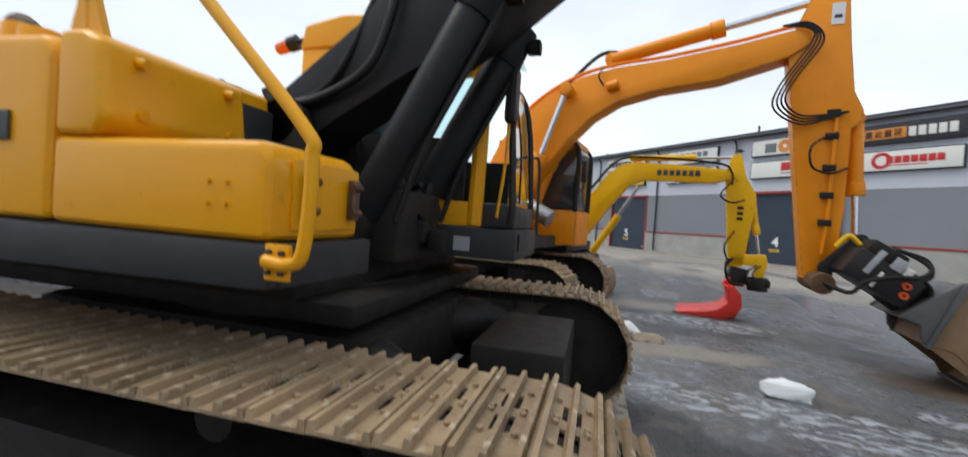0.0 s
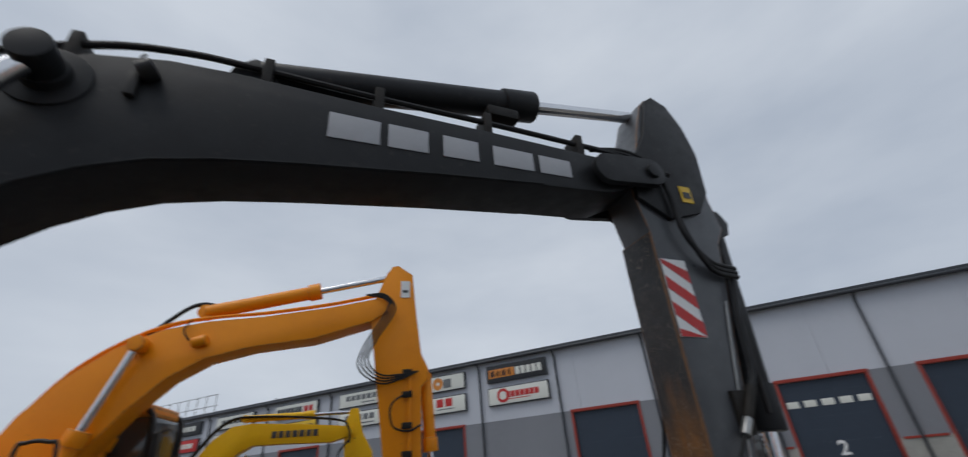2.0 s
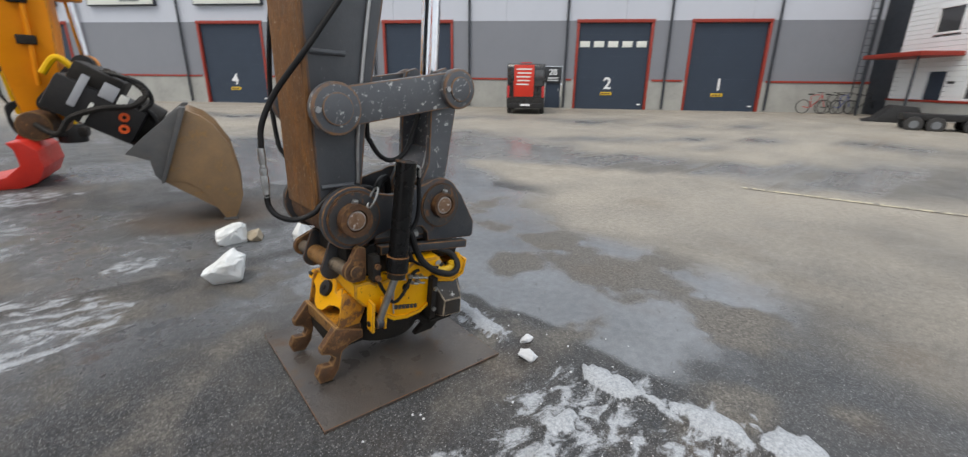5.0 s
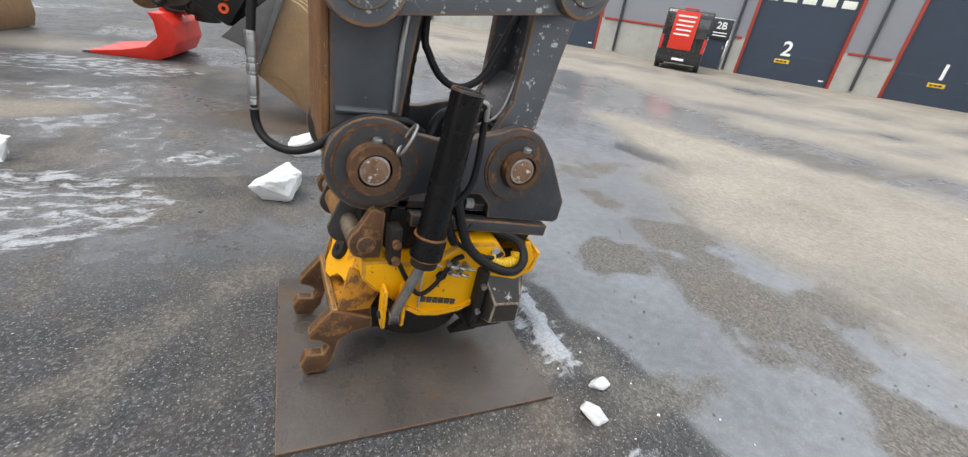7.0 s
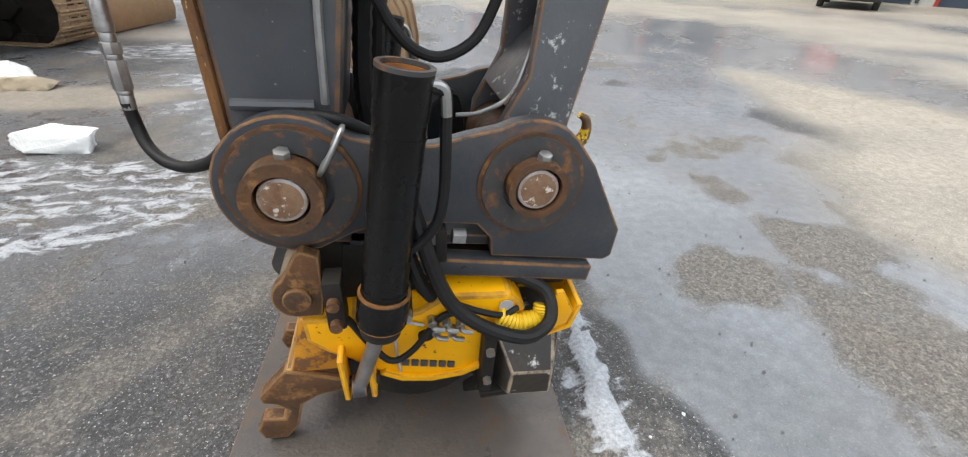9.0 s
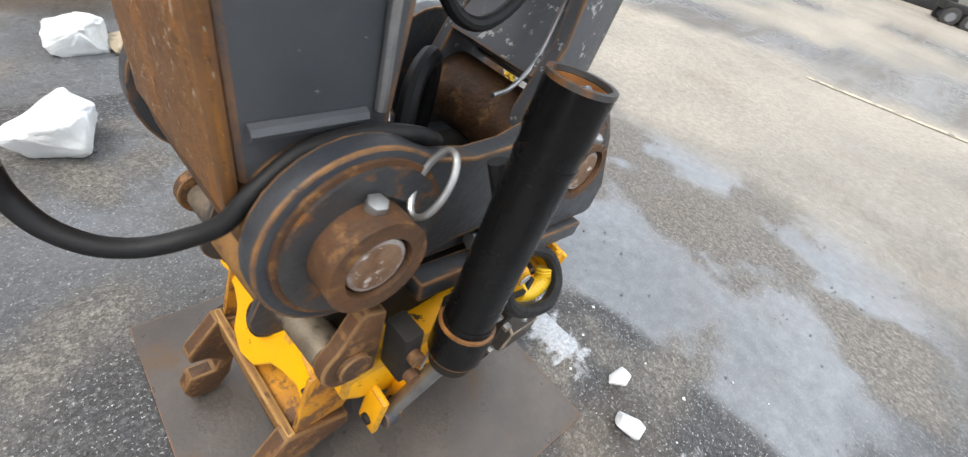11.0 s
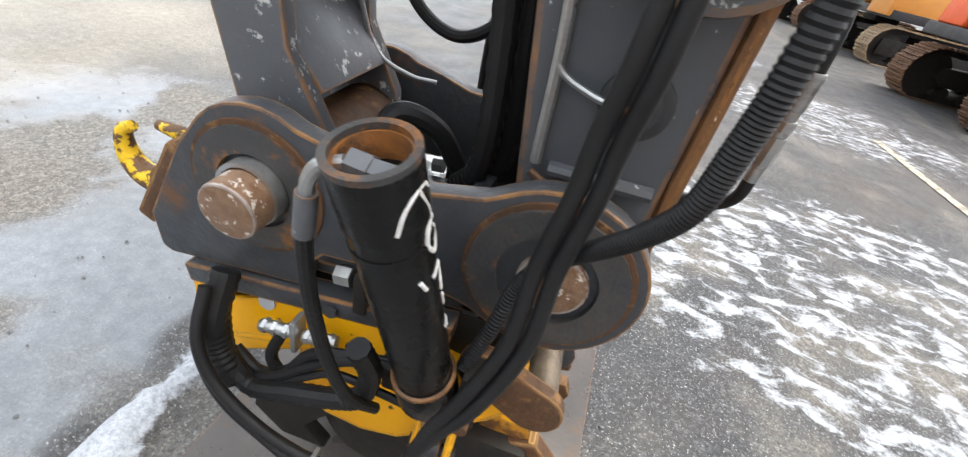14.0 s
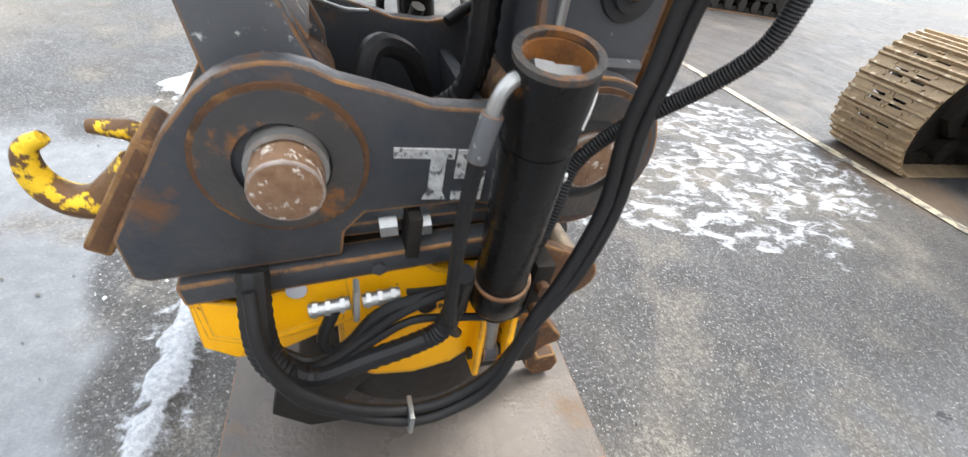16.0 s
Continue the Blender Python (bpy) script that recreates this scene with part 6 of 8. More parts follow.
for y0, y1 in ((2.392, 2.432), (2.858, 2.898)):
    s, yo = (-1, y0) if y0 < CY else (1, y1)
    ox = 0.0
    pl = part("cheek_plate", prism([(x + (ox if x < 3.9 else 0), z) for x, z in CP], y0, y1, 0.005), "steel", cpl, "dark steel cheek plate with rusty edges")
    for x, z, r in ((3.85, 0.857, 0.124), (4.342, 0.842, 0.112)):
        part("weld_ring", add_ring(bmesh.new(), (x, yo - s * 0.004, z), (x, yo + s * 0.012, z), r, r - 0.045), "rustysteel", pl, "rust-stained raised ring")
        part("weld_bead", add_ring(bmesh.new(), (x, yo - s * 0.004, z), (x, yo + s * 0.006, z), r + 0.009, r - 0.002), "rust", pl)
    if s < 0:
        for x, z, r, ln in ((3.838, 0.858, 0.077, 0.062), (4.348, 0.846, 0.066, 0.045)):
            part("collar", add_ring(bmesh.new(), (x, yo, z), (x, yo - ln, z), r, 0.052), "rust", pl, "rusty pin collar")
            part("pin", cyl((x, yo + 0.03, z), (x, yo - ln + 0.006, z), 0.047, bev=0.008), "pinrust", pl, "worn rusty pin end")
            part("lock_bolt", cyl((x + 0.008, yo - 0.025, z + r - 0.006), (x + 0.01, yo - 0.03, z + r + 0.014), 0.016, seg=6, bev=0.003), "zinc", pl)
    else:
        part("pin", cyl((3.84, yo - 0.03, 0.855), (3.84, yo + 0.012, 0.855), 0.056, bev=0.006), "pinrust", pl, "worn rusty pin end")
        part("pin", cyl((4.336, yo - 0.03, 0.848), (4.336, yo + 0.08, 0.843), 0.05, bev=0.004), "pinrust", pl, "worn rusty pin end")
        part("pin_sleeve", add_ring(bmesh.new(), (4.336, yo, 0.850), (4.336, yo + 0.035, 0.850), 0.056, 0.048), "zinc", pl)
        part("cast_letter", prism([(4.186, 0.853), (4.186, 0.870), (4.088, 0.870), (4.088, 0.853), (4.101, 0.853), (4.101, 0.788), (4.092, 0.774), (4.134, 0.774), (4.126, 0.788), (4.126, 0.853)], yo, yo + 0.004), "castmark", pl, "pale worn cast-in letter")
        part("cast_letter", prism([(4.083, 0.869), (4.030, 0.869), (4.030, 0.854), (4.066, 0.854), (4.066, 0.829), (4.030, 0.829), (4.030, 0.773), (4.084, 0.773), (4.084, 0.788), (4.047, 0.788), (4.047, 0.816), (4.083, 0.816)], yo, yo + 0.004), "castmark", pl, "pale worn cast-in letter")
part("bottom_plate", prism([(3.86, 0.70), (4.55, 0.63), (4.55, 0.655), (3.86, 0.73)], 2.434, 2.856, 0.004), "steel", cpl)
part("cross_plate", prism([(3.93, 0.66), (3.96, 0.66), (4.02, 0.88), (3.99, 0.88)], 2.434, 2.856), "steel", cpl)
part("end_plate", prism([(4.50, 0.64), (4.54, 0.66), (4.50, 0.80), (4.47, 0.79)], 2.434, 2.856), "steel", cpl)
for y in (2.375, 2.86):
    part("wedge_bar", prism([(3.97, 0.645), (4.515, 0.566), (4.522, 0.611), (3.97, 0.692)], y, y + 0.05, 0.006), "steel", cpl, "dark steel side bar")
    for x in (4.11, 4.17):
        part("lock_nut", cyl((x, y + 0.03, 0.712), (x + 0.03, y + 0.03, 0.708), 0.02, seg=6), "zinc", cpl)
    part("lock_bracket", box(4.13, 4.155, y, y + 0.06, 0.655, 0.745, 0.004), "dirtyblack", cpl)
    part("wedge_nut", cyl((4.20, y + (-0.004 if y < CY else 0.054), 0.632), (4.20, y + (0.0 if y < CY else 0.06), 0.632), 0.014, seg=6), "steel", cpl)
part("saddle", prism([(3.90, 0.53), (4.48, 0.52), (4.50, 0.60), (3.92, 0.69)], 2.43, 2.86, 0.01), "dirtyblack", cpl)
part("lock_cylinder", cyl((4.00, CY, 0.74), (4.30, CY, 0.74), 0.05), "dirtyblack", cpl)
# front shaft with end caps, grey-brown
part("front_shaft", cyl((3.803, 2.39, 0.603), (3.785, 2.90, 0.585), 0.034, bev=0.003), "tansteel", cpl)
part("shaft_sleeve", cyl((3.798, 2.55, 0.597), (3.790, 2.76, 0.590), 0.045, bev=0.004), "tanrust", cpl, "tan brown sleeve on the shaft")
for y in (2.54, 2.765):
    part("shaft_hook", eye_plate((3.80, 0.69), (3.785, 0.575), 0.025, 0.058, y - 0.008, y + 0.008, 0.002), "steel", cpl)
part("shaft_cheek", eye_plate((3.90, 0.64), (3.790, 0.585), 0.045, 0.054, 2.905, 2.935, 0.005), "rust", cpl, "tan rusty shaft cheek")
SC = [(3.822 + 0.056 * math.cos(radians(q)), 0.607 + 0.056 * math.sin(radians(q))) for q in range(265, 120, -12)] + [(3.832, 0.720), (3.846, 0.728), (3.880, 0.712), (3.876, 0.60), (3.868, 0.550)]
part("shaft_cheek", prism(SC, 2.352, 2.384, 0.005), "rust", cpl, "tan rusty shaft cheek")
part("shaft_end_cap", cyl((3.822, 2.352, 0.607), (3.822, 2.340, 0.607), 0.031, bev=0.004), "rust", cpl)
part("lower_bracket", box(3.82, 3.92, 2.44, 2.85, 0.54, 0.70, 0.01), "dirtyblack", cpl)
part("oval_ring", tube([(3.935 + 0.026 * math.sin(q), 2.362 + 0.026 * math.cos(q), 0.945 + 0.046 * math.sin(q)) for q in (2 * math.pi * k / 12 for k in range(13))], 0.0055, 8, 4), "zinc", cpl, "bright steel wire ring")
# lifting hook on the outer end
hk = part("hook_base", prism([(4.495, 0.845), (4.595, 0.665), (4.628, 0.685), (4.522, 0.868)], 2.775, 2.89, 0.008), "rust", cpl)
hp = [(4.535, 2.845, 0.80), (4.562, 2.848, 0.772), (4.594, 2.85, 0.746), (4.626, 2.85, 0.746), (4.651, 2.85, 0.766), (4.661, 2.85, 0.798), (4.655, 2.85, 0.83), (4.632, 2.85, 0.847)]
part("lifting_hook", tube(hp, lambda t: 0.031 - 0.021 * t ** 1.4, 14), "flakedyellow", hk, "brown lifting hook with yellow paint left")
part("hook_latch", tube([(4.515, 2.83, 0.825), (4.535, 2.835, 0.85), (4.56, 2.84, 0.858), (4.584, 2.84, 0.860)], lambda t: 0.019 - 0.009 * t, 12), "flakedyellow", hk, "rusty hook latch with yellow paint left")

tr = thing("tiltrotator", "yellow tiltrotator with black tilt cylinders and chipped paint", "tiltrotator")
for s, y in ((-1, 2.305), (1, 2.99)):
    top, bot = (Vector((4.076, 2.285, 1.105)), Vector((4.006, 2.285, 0.615))) if s < 0 else (Vector((4.055, 3.085, 1.078)), Vector((3.983, 2.972, 0.615)))
    d = (top - bot).normalized()
    tc = part("tilt_cylinder", cyl(bot, top - d * 0.03, 0.047, seg=32), "blackcyl", tr, "gloss black tilt cylinder with rusty rim")
    part("open_rim", add_ring(bmesh.new(), top - d * 0.07, top + d * 0.012, 0.049, 0.0412, 32), "blackcyl", tc)
    part("rusty_rim", add_ring(bmesh.new(), top + d * 0.006, top + d * 0.0135, 0.0495, 0.0405, 32), "rustysteel", tc)
    part("rusty_bore", cyl(top - d * 0.075, top - d * 0.055, 0.0415, seg=32), "tanrust", tc)
    part("bore_wall", add_ring(bmesh.new(), top - d * 0.07, top + d * 0.005, 0.0415, 0.0385, 32), "boretan", tc, "orange-brown rusty bore")
    part("hex_plug", cyl(top - d * 0.02 + Vector((-0.028, 0, 0)), top - d * 0.02 + Vector((0.005, 0, 0)), 0.017, seg=6), "steelscr", tc)
    part("hex_plug", cyl(top - d * 0.02 + Vector((0.006, 0, 0)), top - d * 0.02 + Vector((0.03, 0, 0.002)), 0.019, seg=6), "steelscr", tc)
    for q in (0.10, 0.43):
        part("seam_ring", add_ring(bmesh.new(), top - d * q, top - d * (q + 0.006), 0.0485, 0.043, 32), "blackcyl", tc)
    part("cylinder_gland", cyl(bot - d * 0.035, bot + d * 0.05, 0.055, seg=32, bev=0.006), "blackcyl", tc)
    part("gland_nose", cyl(bot - d * 0.065, bot - d * 0.03, 0.045, seg=32, bev=0.004), "dirtyblack", tc)
    cl = Vector((3.925, 2.352, 0.300)) if s < 0 else Vector((3.95, 2.938, 0.378))
    part("tilt_rod", cyl(bot - d * 0.05, cl, 0.019, seg=20), "zinc", tc)
    part("rod_eye", cyl((cl.x - 0.018, cl.y, cl.z), (cl.x + 0.018, cl.y, cl.z), 0.03, bev=0.004), "steel", tc)
    for dx in (-0.034, 0.034):
        bm = bmesh.new()
        add_box(bm, cl.x + dx - 0.008, cl.x + dx + 0.008, cl.y - 0.03 * (1 if s < 0 else 1), cl.y + 0.03, cl.z - 0.045 - (0 if s < 0 else 0.078), cl.z + 0.13 - (0 if s < 0 else 0.078))
        part("clevis_ear", bevel(bm, 0.006), "tilty", tr, "yellow clevis ear")
    part("clevis_pin", cyl((cl.x - 0.05, cl.y, 0.30), (cl.x + 0.05, cl.y, 0.30), 0.014, seg=14), "black", tr)
    if s < 0:
        part("cylinder_hose", tube([top + Vector((0.03, -0.01, -0.02)), top + Vector((0.062, -0.005, -0.03)), top + Vector((0.066, 0, -0.08)), top + Vector((0.05, 0.0, -0.28)), (4.03, 2.30, 0.72), (4.0, 2.33, 0.66)], 0.011, 10), "rubber", tc)
        part("hose_elbow", tube([top + Vector((0.02, -0.01, -0.02)), top + Vector((0.06, -0.008, -0.022)), top + Vector((0.067, -0.004, -0.07))], 0.0095, 10), "zinc", tc)
    else:
        part("cylinder_hose", tube([(4.12, 3.096, 1.012), (4.126, 3.094, 0.95), (4.124, 3.085, 0.84), (4.11, 3.065, 0.70), (4.09, 3.04, 0.60), (4.06, 3.0, 0.53)], 0.0105, 10), "rubber", tc)
        part("hose_elbow", tube([(4.082, 3.088, 1.066), (4.105, 3.094, 1.058), (4.117, 3.096, 1.038), (4.12, 3.096, 1.012)], 0.0085, 10), "zinc", tc)
        part("hose_ferrule", cyl((4.119, 3.096, 1.024), (4.126, 3.094, 0.965), 0.0125, seg=12, bev=0.002), "steelscr", tc)
        bm = bmesh.new()
        for stroke in ([(-0.035, 0.155), (-0.025, 0.18), (-0.008, 0.20), (0.012, 0.205), (0.02, 0.195)], [(0.0, 0.20), (0.012, 0.175), (0.018, 0.155)],
                       [(0.03, 0.15), (0.008, 0.15), (0.0, 0.128), (0.012, 0.108), (0.028, 0.115), (0.03, 0.135)], [(0.0, 0.07), (0.022, 0.078), (0.034, 0.062), (0.022, 0.045), (0.02, 0.03)],
                       [(0.022, 0.018), (0.024, -0.005)], [(0.012, -0.05), (0.03, -0.045), (0.026, -0.062)], [(-0.02, 0.075), (-0.014, 0.06)]):
            pts = []
            for u, v in stroke:
                kk = (top.z - (0.86 + v)) / (top.z - bot.z)
                c0, ang = top.lerp(bot, kk), radians(172) + u / 0.047
                pts.append((c0.x + math.cos(ang) * 0.0475, c0.y + math.sin(ang) * 0.0475, 0.86 + v))
            add_tube(bm, pts, 0.0032, 6, 5)
        tagged(part("chalk_scrawl", bm, "chalk", tc), "white chalk scrawl", kind="stuff")
# yellow cradle
YP = [(3.815, 0.535), (3.90, 0.53), (3.935, 0.505), (4.02, 0.515), (4.085, 0.53), (4.145, 0.575), (4.31, 0.562), (4.358, 0.50), (4.275, 0.415), (4.265, 0.28), (4.20, 0.247), (4.114, 0.238), (4.03, 0.256), (3.97, 0.30), (3.90, 0.37), (3.86, 0.40), (3.815, 0.455)]
part("cradle", prism(YP, 2.372, 2.918, 0.012, 2), "tilty", tr, "chipped yellow cradle casting")
part("cradle_rim", prism([(3.975, 0.30), (4.03, 0.258), (4.114, 0.240), (4.20, 0.249), (4.262, 0.282), (4.262, 0.305), (4.20, 0.272), (4.114, 0.262), (4.04, 0.278), (3.99, 0.312)], 2.36, 2.375, 0.003), "tilty", tr)
part("rear_tray", prism([(4.26, 0.42), (4.42, 0.375), (4.495, 0.405), (4.51, 0.50), (4.495, 0.50), (4.483, 0.415), (4.42, 0.39), (4.26, 0.445)], 2.37, 2.92, 0.004), "tilty", tr)
part("tray_side", prism([(4.24, 0.43), (4.42, 0.395), (4.48, 0.425), (4.49, 0.475), (4.45, 0.553), (4.43, 0.553), (4.42, 0.47), (4.26, 0.50)], 2.372, 2.386, 0.004), "tilty", tr)
part("tray_side", prism([(4.24, 0.42), (4.39, 0.352), (4.455, 0.352), (4.505, 0.385), (4.515, 0.50), (4.43, 0.475), (4.26, 0.545)], 2.905, 2.919, 0.004), "tilty", tr)
for s, y in ((-1, 2.368), (1, 2.922)):
    if s < 0:
        for k in range(6):
            x = 4.036 + 0.0245 * k
            part("name_lettering", prism([(x, 0.347 - 0.27 * (x - 4.036)), (x + 0.019, 0.342 - 0.27 * (x - 4.036)), (x + 0.017, 0.318 - 0.27 * (x - 4.036)), (x - 0.001, 0.323 - 0.27 * (x - 4.036))], y - 0.002, y + 0.003), "letterdark", tr)
        for k, (xa, za) in enumerate(((4.115, 0.505), (4.15, 0.495), (4.185, 0.485), (4.125, 0.468), (4.165, 0.460))):
            fb = part("valve_fitting", cyl((xa, y + 0.004, za), (xa, y - 0.022, za), 0.0125, seg=6, bev=0.002), "zinc", tr, "zinc-plated hex fitting")
            part("fitting_elbow", tube([(xa, y - 0.018, za), (xa + 0.004, y - 0.034, za + 0.003), (xa + 0.026, y - 0.034, za - 0.006)], 0.0065, 8, 5), "zinc", fb)
        for pts in ([(4.035, 0.49), (4.045, 0.505), (4.095, 0.487)], [(4.028, 0.485), (4.024, 0.40), (4.03, 0.30)]):
            part("grease_line", tube([(px, y - 0.003, pz) for px, pz in pts], 0.004, 8, 5), "lettergrey", tr)
    part("round_plug", cyl((4.10, y - 0.004, 0.44), (4.10, y + 0.004, 0.44), 0.02, seg=20), "dirtyblack", tr)
    part("grey_disc", cyl((4.30 if s < 0 else 4.342, y, 0.53 if s < 0 else 0.505), (4.30 if s < 0 else 4.342, y + s * 0.004, 0.53 if s < 0 else 0.505), 0.018, seg=16), "lettergrey", tr)
    part("hose_manifold", box(3.885, 3.925, 2.30 if s < 0 else 2.93, 2.36 if s < 0 else 2.99, 0.55, 0.68, 0.006), "dirtyblack", tr)
    for z in (0.57, 0.63):
        part("manifold_bolt", cyl((3.905, 2.30 if s < 0 else 2.99, z), (3.905, 2.282 if s < 0 else 3.008, z), 0.014, seg=12), "rust", tr)
    part("manifold", box(4.03, 4.07, 2.33 if s < 0 else 2.92, 2.37 if s < 0 else 2.96, 0.535, 0.63, 0.005), "dirtyblack", tr)
# front ears: a diamond lug with a black pin between two arms
bm = bmesh.new()
ring = [(0.0, 0.078), (0.04, 0.064), (0.072, 0.02), (0.088, 0.022), (0.10, 0.05), (0.118, 0.052), (0.135, 0.03), (0.19, 0.022), (0.212, 0.012), (0.216, -0.016), (0.20, -0.028), (0.165, -0.020), (0.12, -0.030), (0.085, -0.045), (0.052, -0.085), (0.0, -0.10)]
ring = ring + [(-a, b) for a, b in ring[::-1] if a > 0]
lo = [bm.verts.new((3.792 + b * 0.6, 2.645 + a, 0.375 + b)) for a, b in ring]
hi = [bm.verts.new((3.842 + b * 0.6, 2.645 + a, 0.375 + b)) for a, b in ring]
bm.faces.new(lo); bm.faces.new(hi[::-1])
for k in range(len(ring)):
    bm.faces.new((lo[k], hi[k], hi[(k + 1) % len(ring)], lo[(k + 1) % len(ring)]))
bmesh.ops.recalc_face_normals(bm, faces=bm.faces)
part("front_lug", bevel(bm, 0.005), "tilty", tr, "yellow front lug casting")
part("lug_pin", cyl((3.805, 2.645, 0.375), (3.777, 2.645, 0.392), 0.043, seg=24, bev=0.008), "black", tr)
part("pin_centre", cyl((3.78, 2.645, 0.390), (3.773, 2.645, 0.3945), 0.012, seg=12), "dirtyblack", tr)
for y in (2.455, 2.855):
    part("arm_slot", box(3.780, 3.795, y - 0.026, y + 0.006, 0.364, 0.380, 0.004), "black", tr)
# rotor and lower hitch
part("rotor_housing", cyl((4.08, CY, 0.10), (4.08, CY, 0.27), 0.245, seg=40, bev=0.02), "dirtyblack", tr)
part("hitch_frame", box(3.74, 4.36, 2.47, 2.82, 0.10, 0.22, 0.02), "dirtyblack", tr)
bm = bmesh.new()
mv = [bm.verts.new(p) for p in ((4.325, 2.312, 0.20), (4.452, 2.312, 0.185), (4.445, 2.312, 0.292), (4.328, 2.312, 0.304), (4.275, 2.41, 0.435), (4.455, 2.41, 0.425), (4.475, 2.52, 0.42), (4.275, 2.52, 0.43), (4.275, 2.40, 0.19), (4.48, 2.40, 0.18), (4.48, 2.52, 0.18), (4.275, 2.52, 0.19), (4.478, 2.40, 0.385))]
for q in ((0, 1, 2, 3), (3, 2, 5, 4), (4, 5, 6, 7), (0, 3, 4, 8), (1, 9, 12, 2), (2, 12, 5), (12, 6, 5), (9, 10, 6, 12), (8, 4, 7, 11), (11, 7, 6, 10), (0, 8, 9, 1), (8, 11, 10, 9)):
    bm.faces.new([mv[k] for k in q])
bmesh.ops.recalc_face_normals(bm, faces=bm.faces)
part("motor_box", bevel(bm, 0.006), "scrapedblack", tr, "scraped dark grey motor housing")
part("motor_foot", box(4.25, 4.40, 2.33, 2.50, 0.165, 0.19, 0.006), "dirtyblack", tr)
part("motor_flange", box(4.245, 4.28, 2.33, 2.52, 0.20, 0.46, 0.006), "dirtyblack", tr)
for z in (0.27, 0.40):
    part("flange_bolt", cyl((4.262, 2.33, z), (4.262, 2.315, z), 0.012, seg=6), "zinc", tr)
part("rear_claw", prism([(4.18, 0.20), (4.40, 0.20), (4.42, 0.10), (4.34, 0.036), (4.22, 0.036), (4.28, 0.09), (4.24, 0.14)], 2.43, 2.47, 0.006), "dirtyblack", tr)
part("rear_claw", prism([(4.18, 0.20), (4.40, 0.20), (4.42, 0.10), (4.34, 0.036), (4.22, 0.036), (4.28, 0.09), (4.24, 0.14)], 2.82, 2.86, 0.006), "dirtyblack", tr)
part("front_bracket", box(3.745, 3.87, 2.44, 2.80, 0.245, 0.285, 0.006), "rust", tr, "rusty brown front bracket")
part("bracket_paint", box(3.748, 3.865, 2.448, 2.792, 0.284, 0.2885, 0.002), "rustyyellow", tr, "rusty worn yellow paint")
part("bracket_bar", box(3.728, 3.748, 2.425, 2.815, 0.24, 0.305, 0.006), "tanrust", tr, "tan scraped front bar")
for y in (2.43, 2.79):
    part("bracket_web", prism([(3.745, 0.29), (3.86, 0.285), (3.90, 0.37), (3.86, 0.41), (3.80, 0.47), (3.785, 0.465)], y, y + 0.014, 0.003), "rustyyellow", tr)
CL = [(3.745, 0.300), (3.728, 0.306), (3.648, 0.214), (3.648, 0.188), (3.685, 0.175), (3.712, 0.145), (3.696, 0.112), (3.637, 0.120), (3.615, 0.075), (3.626, 0.034), (3.690, 0.026), (3.728, 0.075), (3.752, 0.165), (3.80, 0.195), (3.87, 0.205), (3.87, 0.25)]
for y in (2.42, 2.775):
    part("front_claw", prism(CL, y, y + 0.045, 0.007), "rust", tr, "worn rusty hitch claw")
